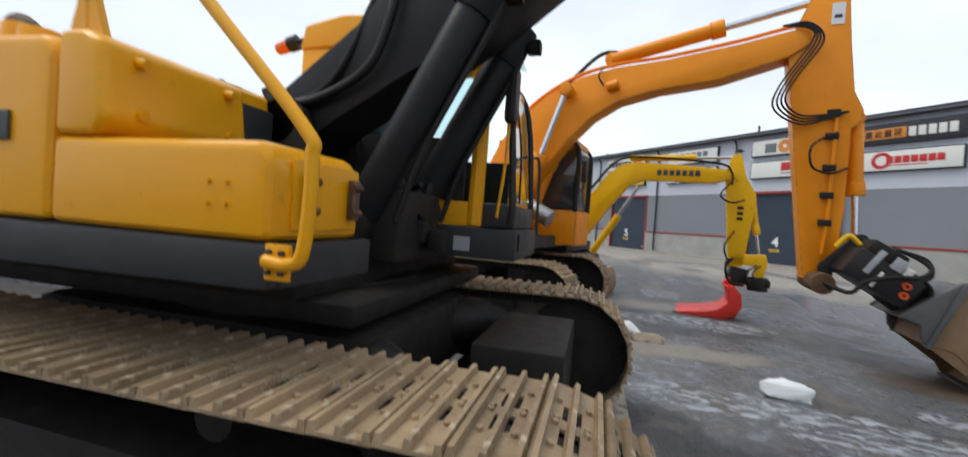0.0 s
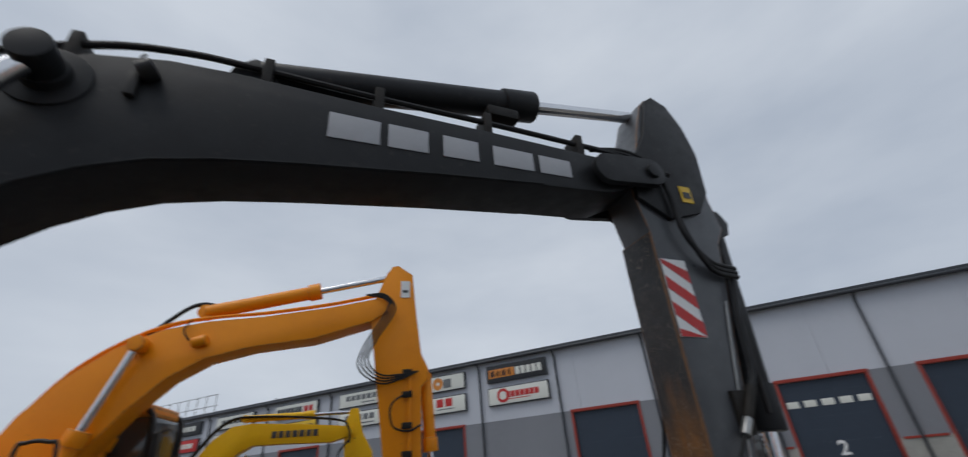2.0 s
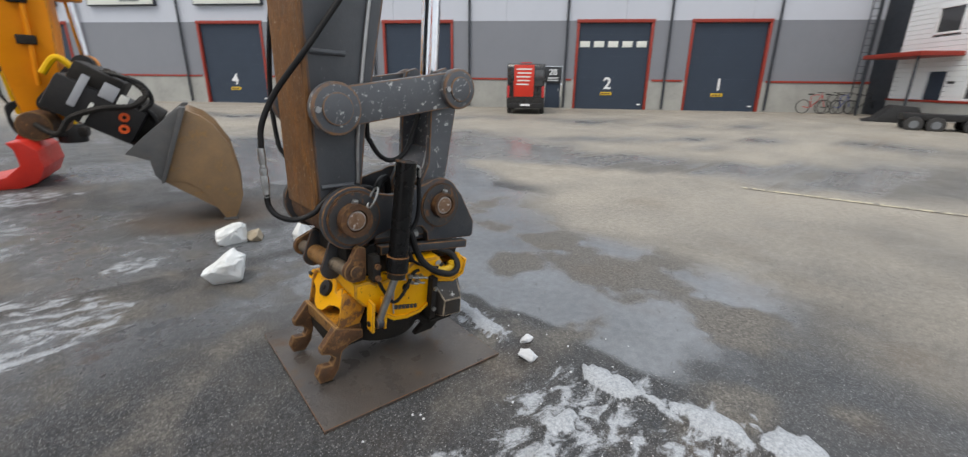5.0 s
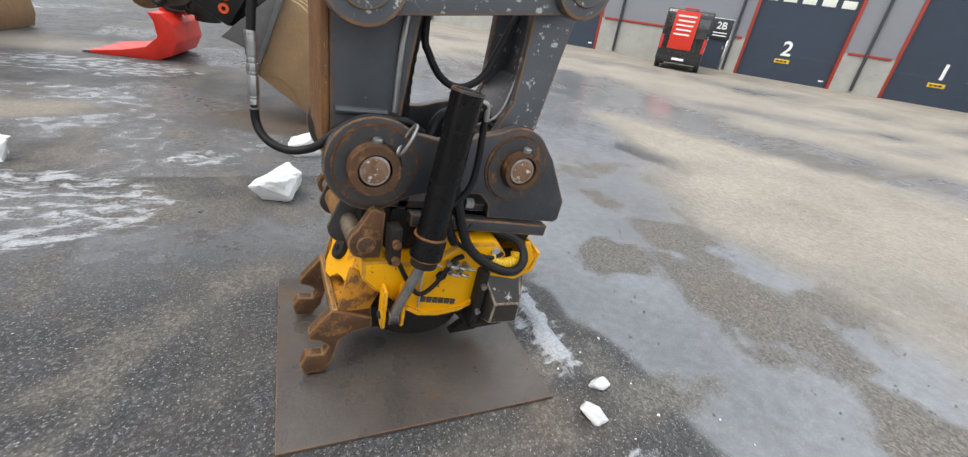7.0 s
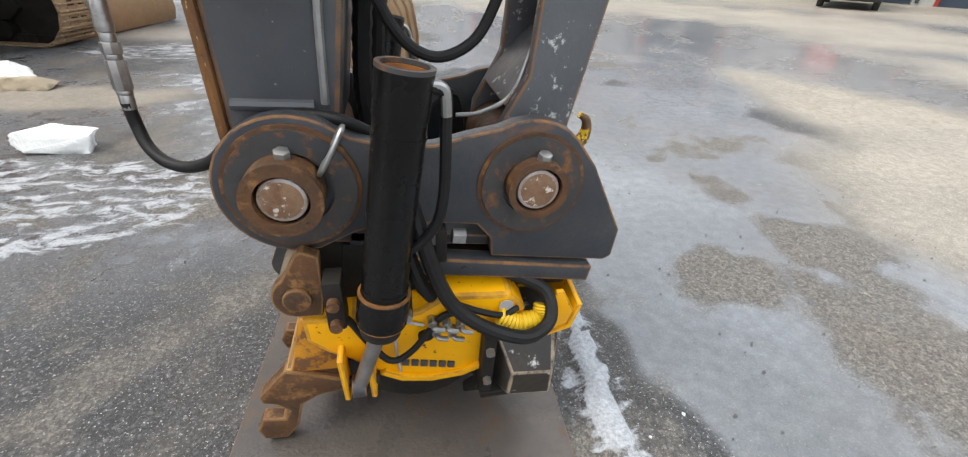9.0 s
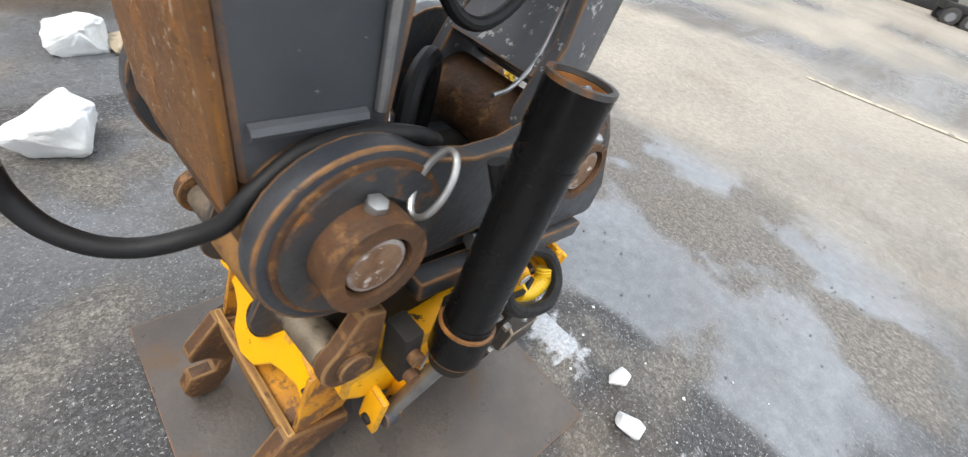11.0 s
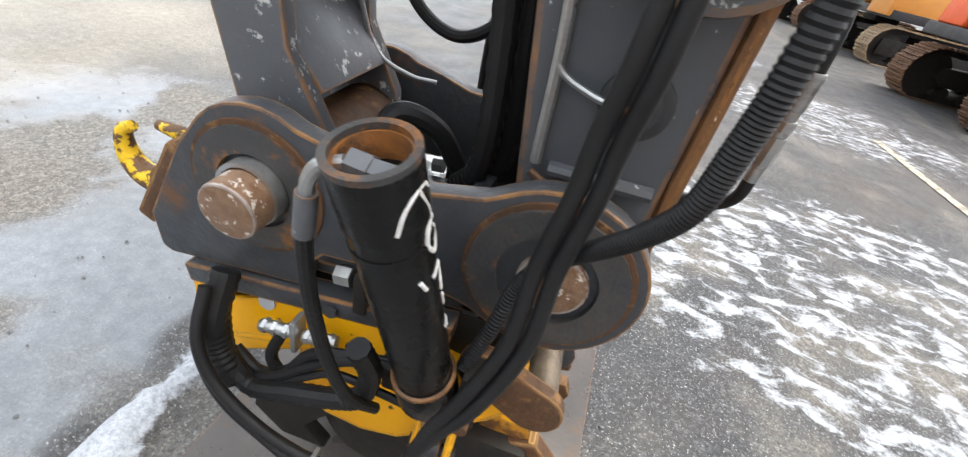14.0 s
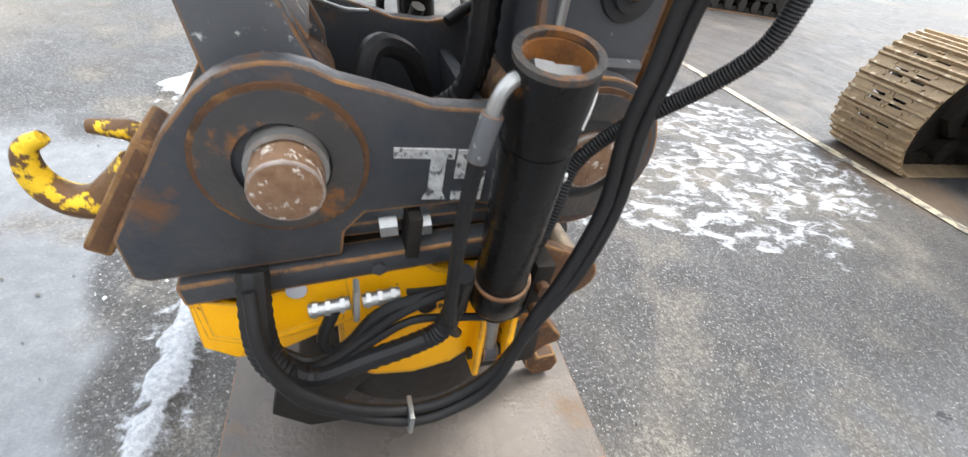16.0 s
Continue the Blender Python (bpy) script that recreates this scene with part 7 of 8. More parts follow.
# hoses wound round the rotor
for pts, r, nm in (
    ([(3.905, 2.30, 0.58), (3.921, 2.335, 0.55), (3.962, 2.34, 0.462), (4.01, 2.34, 0.392), (4.066, 2.34, 0.421), (4.131, 2.345, 0.511), (4.171, 2.35, 0.524)], 0.0085, "thin_hose"),
    ([(4.06, 2.36, 0.95), (4.075, 2.325, 0.86), (4.092, 2.305, 0.787), (4.128, 2.30, 0.661), (4.169, 2.295, 0.582), (4.249, 2.29, 0.514), (4.344, 2.29, 0.477), (4.408, 2.32, 0.499), (4.40, 2.37, 0.555), (4.305, 2.40, 0.60)], 0.0175, "wound_hose"),
    ([(4.055, 2.325, 0.775), (4.068, 2.32, 0.72), (4.089, 2.32, 0.649), (4.115, 2.325, 0.60)], 0.0155, "wrapped_hose"),
    ([(4.12, 2.35, 0.60), (4.18, 2.34, 0.555), (4.28, 2.335, 0.515), (4.33, 2.35, 0.52)], 0.008, "thin_hose"),
    ([(4.03, 2.96, 0.62), (4.148, 2.97, 0.599), (4.21, 2.97, 0.564), (4.259, 2.97, 0.491), (4.323, 2.97, 0.455), (4.381, 2.96, 0.485)], 0.0115, "thin_hose"),
    ([(3.99, 2.97, 0.63), (4.081, 2.98, 0.624), (4.161, 2.98, 0.583), (4.222, 2.98, 0.528), (4.272, 2.985, 0.485), (4.323, 2.985, 0.453)], 0.0095, "thin_hose"),
    ([(3.90, 2.96, 0.66), (3.908, 2.98, 0.593), (3.943, 2.985, 0.545), (4.05, 2.985, 0.556), (4.146, 2.985, 0.561), (4.222, 2.985, 0.507), (4.286, 2.985, 0.455)], 0.008, "thin_hose"),
    ([(4.085, 3.03, 0.72), (4.075, 3.0, 0.626), (4.089, 3.0, 0.55), (4.132, 3.0, 0.516), (4.223, 3.0, 0.48), (4.318, 3.0, 0.447), (4.379, 2.985, 0.495), (4.395, 2.97, 0.58), (4.402, 2.94, 0.64)], 0.019, "wrapped_hose"),
    ([(4.402, 2.93, 0.66), (4.399, 2.98, 0.58), (4.39, 2.99, 0.511), (4.355, 3.0, 0.445)], 0.025, "wrapped_hose"),
    ([(4.28, 2.95, 0.57), (4.30, 2.96, 0.50), (4.27, 2.965, 0.45)], 0.012, "thin_hose"),
    ([(4.15, 2.94, 0.59), (4.08, 2.96, 0.615), (4.02, 2.95, 0.63)], 0.006, "wire"),
):
    part(nm, tube(pts, r, 10, 10, 0.1 if nm == "wrapped_hose" else 0.0), "rubber", tr, "black hydraulic hose")
part("yellow_sleeve", tube([(4.28, 2.345, 0.505), (4.329, 2.34, 0.482), (4.387, 2.345, 0.487), (4.398, 2.36, 0.515)], 0.021, 10, 10, 0.18), "signyellow", tr, "yellow plastic spiral guard")
for xa, xb in ((4.165, 4.232), (4.252, 4.322)):
    jt = part("hose_quick_joint", cyl((xa, 2.95, 0.60 - (xa - 4.165) * 0.16), (xb, 2.952, 0.60 - (xb - 4.165) * 0.16), 0.0125, seg=14, bev=0.002), "zinc", tr, "zinc-plated quick joint")
    for q in (0.2, 0.55, 0.85):
        x = xa + (xb - xa) * q
        part("joint_ring", cyl((x - 0.004, 2.951, 0.60 - (x - 4.165) * 0.16), (x + 0.004, 2.951, 0.60 - (x - 4.165) * 0.16), 0.0155, seg=6), "zinc", jt)
part("joint_clamp", box(4.237, 4.248, 2.935, 2.972, 0.555, 0.632, 0.003), "zinc", tr)
for z in (0.632, 0.558):
    part("manifold_bolt", cyl((4.055, 2.34, z), (4.055, 2.305, z), 0.013, seg=12), "zinc", tr)
# the whole lower half leans over to one side
LEAN = Matrix.Translation((0, CY, 0.44)) @ Matrix.Rotation(radians(8), 4, "X") @ Matrix.Translation((0, -CY, -0.40))
for ob in tr.children:
    if ob.name.split(".")[0] in {"cradle", "cradle_rim", "rear_tray", "tray_side", "name_lettering", "round_plug", "valve_fitting", "grey_disc", "front_lug", "lug_pin", "pin_centre", "arm_slot", "rotor_housing", "hitch_frame",
                                 "motor_box", "motor_foot", "motor_flange", "flange_bolt", "rear_claw", "grease_line", "clevis_ear", "clevis_pin"}:
        ob.matrix_local = LEAN

# ---- other machines ----
def bucket_part(parent, profile, y0, y1, material, lip=None, lipmat="bucketgrey"):
    """An open shell: the profile's first and last point are the mouth."""
    bm = bmesh.new()
    n = len(profile)
    inner = []
    for k, (x, z) in enumerate(profile):
        a, b = Vector(profile[max(k - 1, 0)]), Vector(profile[min(k + 1, n - 1)])
        d = (b - a).normalized()
        inner.append((x + d.y * 0.035, z - d.x * 0.035))
    add_prism(bm, profile + inner[::-1], y0, y1)
    bk = part("bucket_shell", bm, material, parent)
    for y in (y0 - 0.012, y1 - 0.012):
        part("bucket_side", prism(profile, y, y + 0.024, 0.004), material, bk)
    return bk


def machine(name, label, m, paint, boom_top, boom_bottom, stick_pts, arm_cyl, boom_cyl, bucket_cyl, width=0.4, skirt="bodygrey", tracks=None, body=None, cabin=None, group="excavators", hoses="rubber", lettering=None):
    e = thing(name, label, "excavator", group, m)
    w = width
    if boom_top:
        part("boom", prism(boom_top + boom_bottom, 0.0, w, 0.012), paint, e)
    if stick_pts:
        part("stick", prism(stick_pts, 0.04, w - 0.04, 0.012), paint, e)
    for cyls, yy, r in ((arm_cyl, (w / 2,), 0.1), (boom_cyl, (-0.11, w + 0.11), 0.1), (bucket_cyl, (w / 2,), 0.085)):
        if cyls:
            a, b, share = Vector((cyls[0][0], 0, cyls[0][1])), Vector((cyls[1][0], 0, cyls[1][1])), cyls[2]
            r = r * width / 0.4
            for y in yy:
                o = Vector((0, y, 0))
                g = a + (b - a) * share
                d = (b - a).normalized()
                part("cylinder", cyl(a + o, g + o, r, seg=20, bev=0.01), paint, e)
                part("cylinder_head", cyl(g + o - d * 0.16, g + o + d * 0.02, r * 1.25, seg=20, bev=0.01), paint, e)
                part("cylinder_rod", cyl(g + o, b + o, r * 0.5, seg=16), "chrome", e)
                for p in (a, b):
                    part("pin_boss", cyl(p + o - Vector((0, 0.07, 0)), p + o + Vector((0, 0.07, 0)), r * 1.05, seg=20, bev=0.008), paint, e)
    if tracks:
        cx, length, height, y0, y1, shoe, fm = tracks
        for y, out in ((y0, -1), (y1, 1)):
            fr = add_track(e, y, cx, length, height, 0.6, 0.19, shoe, fm, out)
            tagged(part("track_chain", chain_mesh(cx, y, length, height, 0.19), "dirtyblack", fr), "dirty black track chain links", kind="stuff")
        part("car_body", box(cx - 0.9, cx + 0.9, y0 + 0.35, y1 - 0.35, 0.38, 0.86, 0.06), "dirtyblack", e)
    if body:
        x0, x1, y0, y1, z0, z1 = body
        part("deck", box(x0, x1, y0, y1, z0, z0 + 0.2, 0.02), skirt, e)
        part("engine_cover", box(x0 + 0.3, x1 - 1.15, y0 + 0.02, y1 - 0.02, z0 + 0.2, z1, 0.09, seg=3), paint, e)
        part("counterweight", box(x0 - 0.25, x0 + 0.35, y0, y1, z0 - 0.05, z1 - 0.08, 0.15, seg=3), paint, e)
        part("front_box", box(x1 - 1.14, x1 - 0.1, y0 + 0.02, y0 + 0.75, z0 + 0.2, z1 - 0.35, 0.06, seg=3), paint, e)
        part("boom_post", box(x1 - 1.0, x1 - 0.35, y0 + 0.95, y0 + 1.55, 0.9, z1 - 0.2, 0.04), "dirtyblack", e)
    if cabin:
        x0, x1, y0, y1, z0, z1 = cabin
        part("cab_base", box(x0, x1, y0, y1, z0, z0 + 0.62, 0.03), paint, e)
        part("cab_glass", box(x0 + 0.06, x1 - 0.03, y0 + 0.03, y1 - 0.03, z0 + 0.62, z1 - 0.16, 0.08), "darkglass", e, "dark tinted cab glazing")
        for x in (x0 + 0.04, (x0 + x1) / 2, x1 - 0.04):
            for y in (y0 + 0.02, y1 - 0.02):
                part("cab_pillar", tube([(x, y, z0 + 0.6), (x, y, z1 - 0.3), (x - 0.08 if x > x0 + 0.5 else x, y, z1 - 0.08)], 0.04, 8, 4), "black" if x > x1 - 0.1 else paint, e)
        part("cab_roof", box(x0 - 0.02, x1 - 0.1, y0, y1, z1 - 0.17, z1, 0.06, seg=3), paint, e)
        part("mirror", box(x1 + 0.06, x1 + 0.14, y0 - 0.16, y0 - 0.02, z1 - 0.75, z1 - 0.4, 0.02), "black", e)
        part("mirror_arm", tube([(x1, y0, z1 - 0.9), (x1 + 0.1, y0 - 0.08, z1 - 0.85), (x1 + 0.1, y0 - 0.08, z1 - 0.4)], 0.014, 6, 4), "black", e)
    return e


# the orange neighbour
OM = pose(2.65, 6.65, 0, 0, 0, -11)
obt = [(-4.75, 2.20), (-4.45, 2.80), (-4.10, 3.22), (-3.65, 3.58), (-3.15, 3.82), (-2.6, 3.93), (-1.9, 3.99), (-1.0, 4.12), (-0.35, 4.25), (-0.20, 4.22)]
obb = [(-0.17, 4.05), (-0.40, 3.90), (-1.2, 3.66), (-2.0, 3.56), (-2.55, 3.42), (-2.95, 3.18), (-3.30, 2.82), (-3.75, 2.22), (-4.10, 1.78), (-4.45, 1.70), (-4.72, 1.90)]
ost = [(-0.05, 1.02), (-0.40, 3.82), (-0.42, 4.10), (-0.22, 4.62), (-0.12, 4.80), (-0.02, 4.82), (0.20, 4.66), (0.26, 4.0), (0.33, 3.42), (0.44, 3.18), (0.42, 3.04), (0.33, 2.95), (0.33, 1.9), (0.27, 1.02), (0.12, 0.94)]
om = machine("excavator", "orange crawler excavator with a tilted rusty bucket", OM, "orange", obt, obb, ost, ((-2.72, 4.12), (-0.10, 4.68), 0.58), ((-4.05, 1.45), (-3.33, 3.60), 0.52), ((0.40, 3.10), (0.50, 1.55), 0.62),
             0.40, "bodygrey", (-4.80, 3.2, 0.92, -0.92, 1.45, SHOE, "dirtyblack"), (-8.0, -3.55, -1.15, 1.65, 1.08, 2.15), (-4.75, -3.2, 0.62, 1.62, 1.12, 2.98))
for k in range(3):
    y = 0.08 + 0.1 * k
    part("boom_pipe", tube([(-4.5, y, 2.75)] + [(x, y, z + 0.08 + 0.03 * k) for x, z in obt[2:]], 0.020, 8, 4), "orange", om)
for k in range(4):
    q = 0.04 * k
    part("stick_hose", tube([(-0.5, 0.02, 4.32), (-0.22, -0.05, 4.30 - q * 0.6), (-0.06 - q, -0.08, 4.05), (-0.30 - q * 1.6, -0.1, 3.62 - q), (-0.42 - q, -0.09, 3.32 - q), (-0.25, -0.06, 3.12 - q), (0.05, -0.02, 3.12 - q * 0.5), (0.28, 0.0, 3.16)], 0.0125, 8), "rubber", om, "black hose looping past the stick head")
part("stick_hose", tube([(0.18, 0.0, 2.9), (-0.08, -0.06, 2.72), (-0.06, -0.06, 2.45), (0.15, -0.02, 2.38), (0.32, 0.0, 2.45)], 0.014, 8), "rubber", om)
for z in (3.15, 2.85, 2.45, 2.1, 1.75):
    part("hose_clamp", box(0.06, 0.20, -0.02, 0.04, z - 0.04, z + 0.04, 0.01), "dirtyblack", om)
part("stick_pipe", tube([(0.16, 0.01, 3.1), (0.16, 0.01, 2.0), (0.13, 0.01, 1.35)], 0.02, 8), "orange", om)
part("boom_flank_pin", cyl((-3.33, -0.2, 3.60), (-3.33, 0.6, 3.60), 0.1, bev=0.012), "orange", om)
part("work_lamp", cyl((-2.72, -0.05, 3.62), (-2.55, -0.06, 3.66), 0.07, bev=0.01), "orange", om)
part("lamp_cable", tube([(-2.8, -0.02, 3.95), (-2.86, -0.04, 3.8), (-2.78, -0.04, 3.66)], 0.012, 6), "rubber", om)
part("arm_hose", tube([(-3.4, 0.2, 3.8), (-2.9, 0.2, 4.22), (-2.5, 0.2, 4.2)], 0.03, 8), "rubber", om)
part("white_sticker", box(0.02, 0.16, 0.03, 0.037, 4.28, 4.55), "white", om)
part("printed_bar", box(0.05, 0.13, 0.024, 0.03, 4.36, 4.40), "signblack", om)
part("side_canister", cyl((-3.7, -0.5, 1.75), (-3.3, -0.55, 1.55), 0.13, bev=0.02), "zinc", om)
part("front_rail", tube([(-3.85, -0.8, 1.3), (-3.83, -0.8, 2.3), (-3.75, -0.8, 2.42), (-3.55, -0.8, 2.42), (-3.45, -0.8, 2.3), (-3.42, -0.8, 1.3)], 0.022, 8, 5), "black", om)
part("beacon", cyl((-4.3, 0.8, 2.98), (-4.3, 0.8, 3.1), 0.05, bev=0.01), "amber", om)
part("red_reflector", box(-3.57, -3.52, -0.9, -0.78, 1.1, 1.24, 0.01), "redorange", om)
part("chain", tube([(0.10, -0.30, 1.02), (0.30, -0.58, 0.95), (0.42, -0.62, 1.09), (0.65, -0.63, 1.17), (0.88, -0.62, 1.19), (0.99, -0.56, 1.29), (0.90, -0.46, 1.40), (0.70, -0.36, 1.50)], 0.022, 8, 10, 0.3), "dirtyblack", om, "hose in black spiral wrap")
part("side_link", eye_plate((0.18, 1.18), (0.50, 1.55), 0.09, 0.085, -0.06, 0.0), "black", om)
part("bucket_link", eye_plate((0.50, 1.55), (0.60, 1.12), 0.08, 0.1, 0.06, 0.34), "black", om)
part("stick_end_boss", cyl((0.10, -0.34, 1.0), (0.10, 0.48, 1.0), 0.13, bev=0.012), "rust", om)
TL = pose(0.70, -0.16, 1.12, 0, 32, 0)
tl = part("tilt_unit", bevel(add_box(bmesh.new(), -0.46, 0.24, -0.40, 0.36, -0.20, 0.14, TL), 0.04), "black", om, "black tiltrotator unit")
part("unit_cover", bevel(add_box(bmesh.new(), -0.40, -0.02, -0.34, 0.34, 0.12, 0.30, TL), 0.03), "dirtyblack", tl)
part("unit_rotor", cyl(TL @ Vector((0.08, -0.02, 0.0)), TL @ Vector((0.34, -0.02, -0.02)), 0.24, seg=32, bev=0.02), "dirtyblack", tl)
for x0, x1, z0, z1, mm in ((-0.30, -0.24, -0.08, 0.22, "lettergrey"), (-0.14, -0.02, 0.10, 0.24, "lettergrey"), (-0.16, -0.13, -0.18, 0.02, "signwhite"), (0.0, 0.07, 0.10, 0.20, "signwhite")):
    part("label_plate", bevel(add_box(bmesh.new(), x0, x1, -0.412, -0.392, z0, z1, TL), 0.004), mm, tl)
for x, z in ((0.10, 0.02), (0.14, -0.08)):
    part("orange_cap", add_ring(bmesh.new(), TL @ Vector((x, -0.39, z)), TL @ Vector((x, -0.43, z)), 0.042, 0.018, 18), "redorange", tl, "orange-red ring cap")
part("yellow_hook", tube([(0.22, -0.2, 1.46), (0.34, -0.2, 1.60), (0.46, -0.2, 1.50)], 0.03, 8), "lemon", om)
for k in range(3):
    part("unit_hose", tube([(0.55, -0.30, 1.44 + 0.03 * k), (0.78, -0.42, 1.46), (0.97, -0.50, 1.34 + 0.02 * k), (1.02, -0.50, 1.22), (0.9, -0.54, 1.12)], 0.02, 8), "rubber", om)
    part("unit_hose", tube([(0.90, -0.48 + 0.05 * k, 1.20), (1.02, -0.50 + 0.05 * k, 1.08 - 0.03 * k), (1.0, -0.52, 0.90), (0.88, -0.5, 0.84)], 0.018, 8), "rubber", om)
obk = [(0.99, 0.47), (1.08, 0.80), (1.27, 1.155), (1.40, 1.09), (1.50, 1.0), (1.62, 0.78), (1.665, 0.50), (1.66, 0.22), (1.58, 0.02)]
bk = bucket_part(om, obk, -0.58, 0.34, "bucket")
for y in (-0.605, 0.335):
    part("bucket_cheek", prism(obk[2:] + [(1.50, 0.0), (1.40, 0.18), (1.30, 0.36), (1.22, 0.43), (1.15, 0.455), (0.985, 0.465), (1.05, 0.70)], y, y + 0.03, 0.006), "bucket", om, "brown weathered bucket cheek")
    part("bucket_collar", prism([(1.22, 1.17), (1.275, 1.165), (0.995, 0.455), (0.94, 0.54), (0.92, 0.69), (0.74, 0.75), (0.90, 0.90)], y - 0.02, y + 0.05, 0.008), "bucketgrey", om, "grey steel collar plate")
    part("collar_rib", prism([(1.24, 1.185), (1.29, 1.175), (1.015, 0.46), (0.98, 0.45)], y - 0.05, y + 0.08, 0.008), "bucketgrey", om)
part("collar_back", prism([(0.76, 0.74), (0.92, 0.67), (1.10, 0.78), (1.22, 1.16), (1.06, 1.02)], -0.58, 0.36, 0.01), "bucketgrey", om)
part("bucket_lip", box(1.46, 1.60, -0.61, 0.37, 0.0, 0.03, 0.006), "bucketgrey", bk)
for y in (-0.45, -0.12, 0.22):
    part("bucket_wear_strip", prism([(1.285, 1.16), (1.42, 1.10), (1.525, 1.0), (1.645, 0.78), (1.69, 0.50), (1.68, 0.22), (1.60, 0.02), (1.58, 0.03), (1.66, 0.22), (1.665, 0.5), (1.62, 0.77), (1.50, 0.985), (1.40, 1.08)], y - 0.02, y + 0.02), "bucket", om)

# the lemon yellow wheeled machine with the red bucket
HM = pose(1.98, 9.36, 0, 0, 0, -11)
hbt = [(-2.85, 1.05), (-2.62, 1.55), (-2.25, 2.15), (-1.90, 2.62), (-1.62, 2.82), (-1.30, 2.86), (-0.6, 2.82), (0.10, 2.76), (0.42, 2.72)]
hbb = [(0.44, 2.58), (0.05, 2.48), (-0.7, 2.50), (-1.25, 2.50), (-1.48, 2.38), (-1.80, 1.98), (-2.2, 1.40), (-2.5, 0.98)]
hst = [(0.42, 0.92), (0.28, 2.45), (0.26, 2.70), (0.36, 3.02), (0.50, 3.04), (0.60, 2.62), (0.78, 2.30), (0.80, 2.15), (0.66, 0.95)]
hm = machine("excavator", "small lemon yellow wheeled excavator with a red bucket", HM, "lemon", hbt, hbb, hst, ((-1.45, 2.95), (0.42, 2.98), 0.62), None, ((0.74, 2.22), (0.92, 1.15), 0.6), 0.24, "bodygrey",
             None, (-5.0, -2.4, -1.0, 1.15, 0.95, 1.75), (-3.9, -2.75, 0.35, 1.15, 0.98, 2.7))
part("boom_cylinder", cyl((-2.1, -0.06, 0.95), (-1.62, -0.06, 1.75), 0.075, seg=18), "lemon", hm)
part("cylinder_rod", cyl((-1.62, -0.06, 1.75), (-1.28, -0.06, 2.36), 0.04, seg=14), "chrome", hm)
for k in range(7):
    part("boom_lettering", box(-0.95 + k * 0.115, -0.95 + k * 0.115 + 0.085, -0.008, -0.002, 2.60, 2.71, 0.004), "letterdark", hm)
for k in range(3):
    part("boom_hose", tube([(-2.7, 0.05 * k, 1.6), (-2.2, 0.05 * k, 2.35), (-1.75, 0.05 * k, 2.88), (-1.2, 0.05 * k, 2.97), (0.1, 0.05 * k, 2.86), (0.35, -0.02, 2.7), (0.38, -0.05, 2.45)], 0.016, 8), "rubber", hm)
part("stick_hose", tube([(0.36, -0.03, 2.5), (0.20, -0.06, 2.25), (0.40, -0.05, 2.12), (0.60, -0.03, 2.18)], 0.016, 8), "rubber", hm)
part("stick_hose", tube([(0.48, -0.03, 1.6), (0.33, -0.06, 1.3), (0.42, -0.05, 1.0)], 0.016, 8), "rubber", hm)
tu = part("tilt_unit", cyl((0.93, 0.12, 0.52), (0.93, 0.12, 0.78), 0.17, seg=24, bev=0.03), "black", hm, "black tiltrotator above the bucket")
part("unit_cover", box(0.74, 1.12, -0.02, 0.26, 0.60, 0.74, 0.03), "dirtyblack", tu)
for k in range(2):
    part("unit_hose", tube([(0.88 + 0.06 * k, -0.05, 1.0), (0.72 + 0.1 * k, -0.12, 0.86), (0.76 + 0.1 * k, -0.12, 0.66), (0.9, -0.06, 0.62)], 0.014, 8, 5), "rubber", tu)
part("stick_fork", prism([(0.50, 1.16), (1.02, 1.20), (1.06, 1.05), (1.0, 0.72), (0.88, 0.70), (0.86, 0.98), (0.5, 0.98)], 0.04, 0.20, 0.01), "lemon", hm)
for z in (2.0, 1.9, 1.8):
    part("black_mark", box(0.50, 0.60, 0.036, 0.044, z, z + 0.06), "black", hm)
part("rotator", cyl((0.62, 0.12, 0.92), (0.56, 0.12, 0.62), 0.17, bev=0.02), "black", hm)
for k in range(3):
    part("rotator_hose", tube([(0.5, -0.02, 1.1), (0.38, -0.1, 0.9 + 0.05 * k), (0.46, -0.12, 0.66), (0.7, -0.08, 0.62)], 0.02, 8), "rubber", hm)
rb = part("red_bucket", prism([(-0.42, 0.0), (0.40, 0.0), (0.58, 0.07), (0.67, 0.26), (0.64, 0.48), (0.52, 0.60), (0.36, 0.60), (0.42, 0.50), (0.44, 0.30), (0.28, 0.16), (0.0, 0.09), (-0.42, 0.03)], -0.45, 0.65, 0.02), "redbucket", hm, "red ditching bucket")
part("bucket_bracket", prism([(0.34, 0.58), (0.70, 0.58), (0.64, 0.74), (0.44, 0.74)], -0.02, 0.24, 0.01), "redbucket", rb)
part("worn_edge", box(-0.46, -0.36, -0.45, 0.65, 0.0, 0.03), "steelscr", rb)
for x in (-2.55, -4.6):
    for y in (-0.95, 1.1):
        wh = part("wheel", cyl((x, y - 0.16, 0.48), (x, y + 0.16, 0.48), 0.48, seg=32, bev=0.07), "tyre", hm, "black rubber tyre")
        part("rim", cyl((x, y - 0.17, 0.48), (x, y + 0.17, 0.48), 0.26, seg=24, bev=0.03), "dirtyblack", wh)
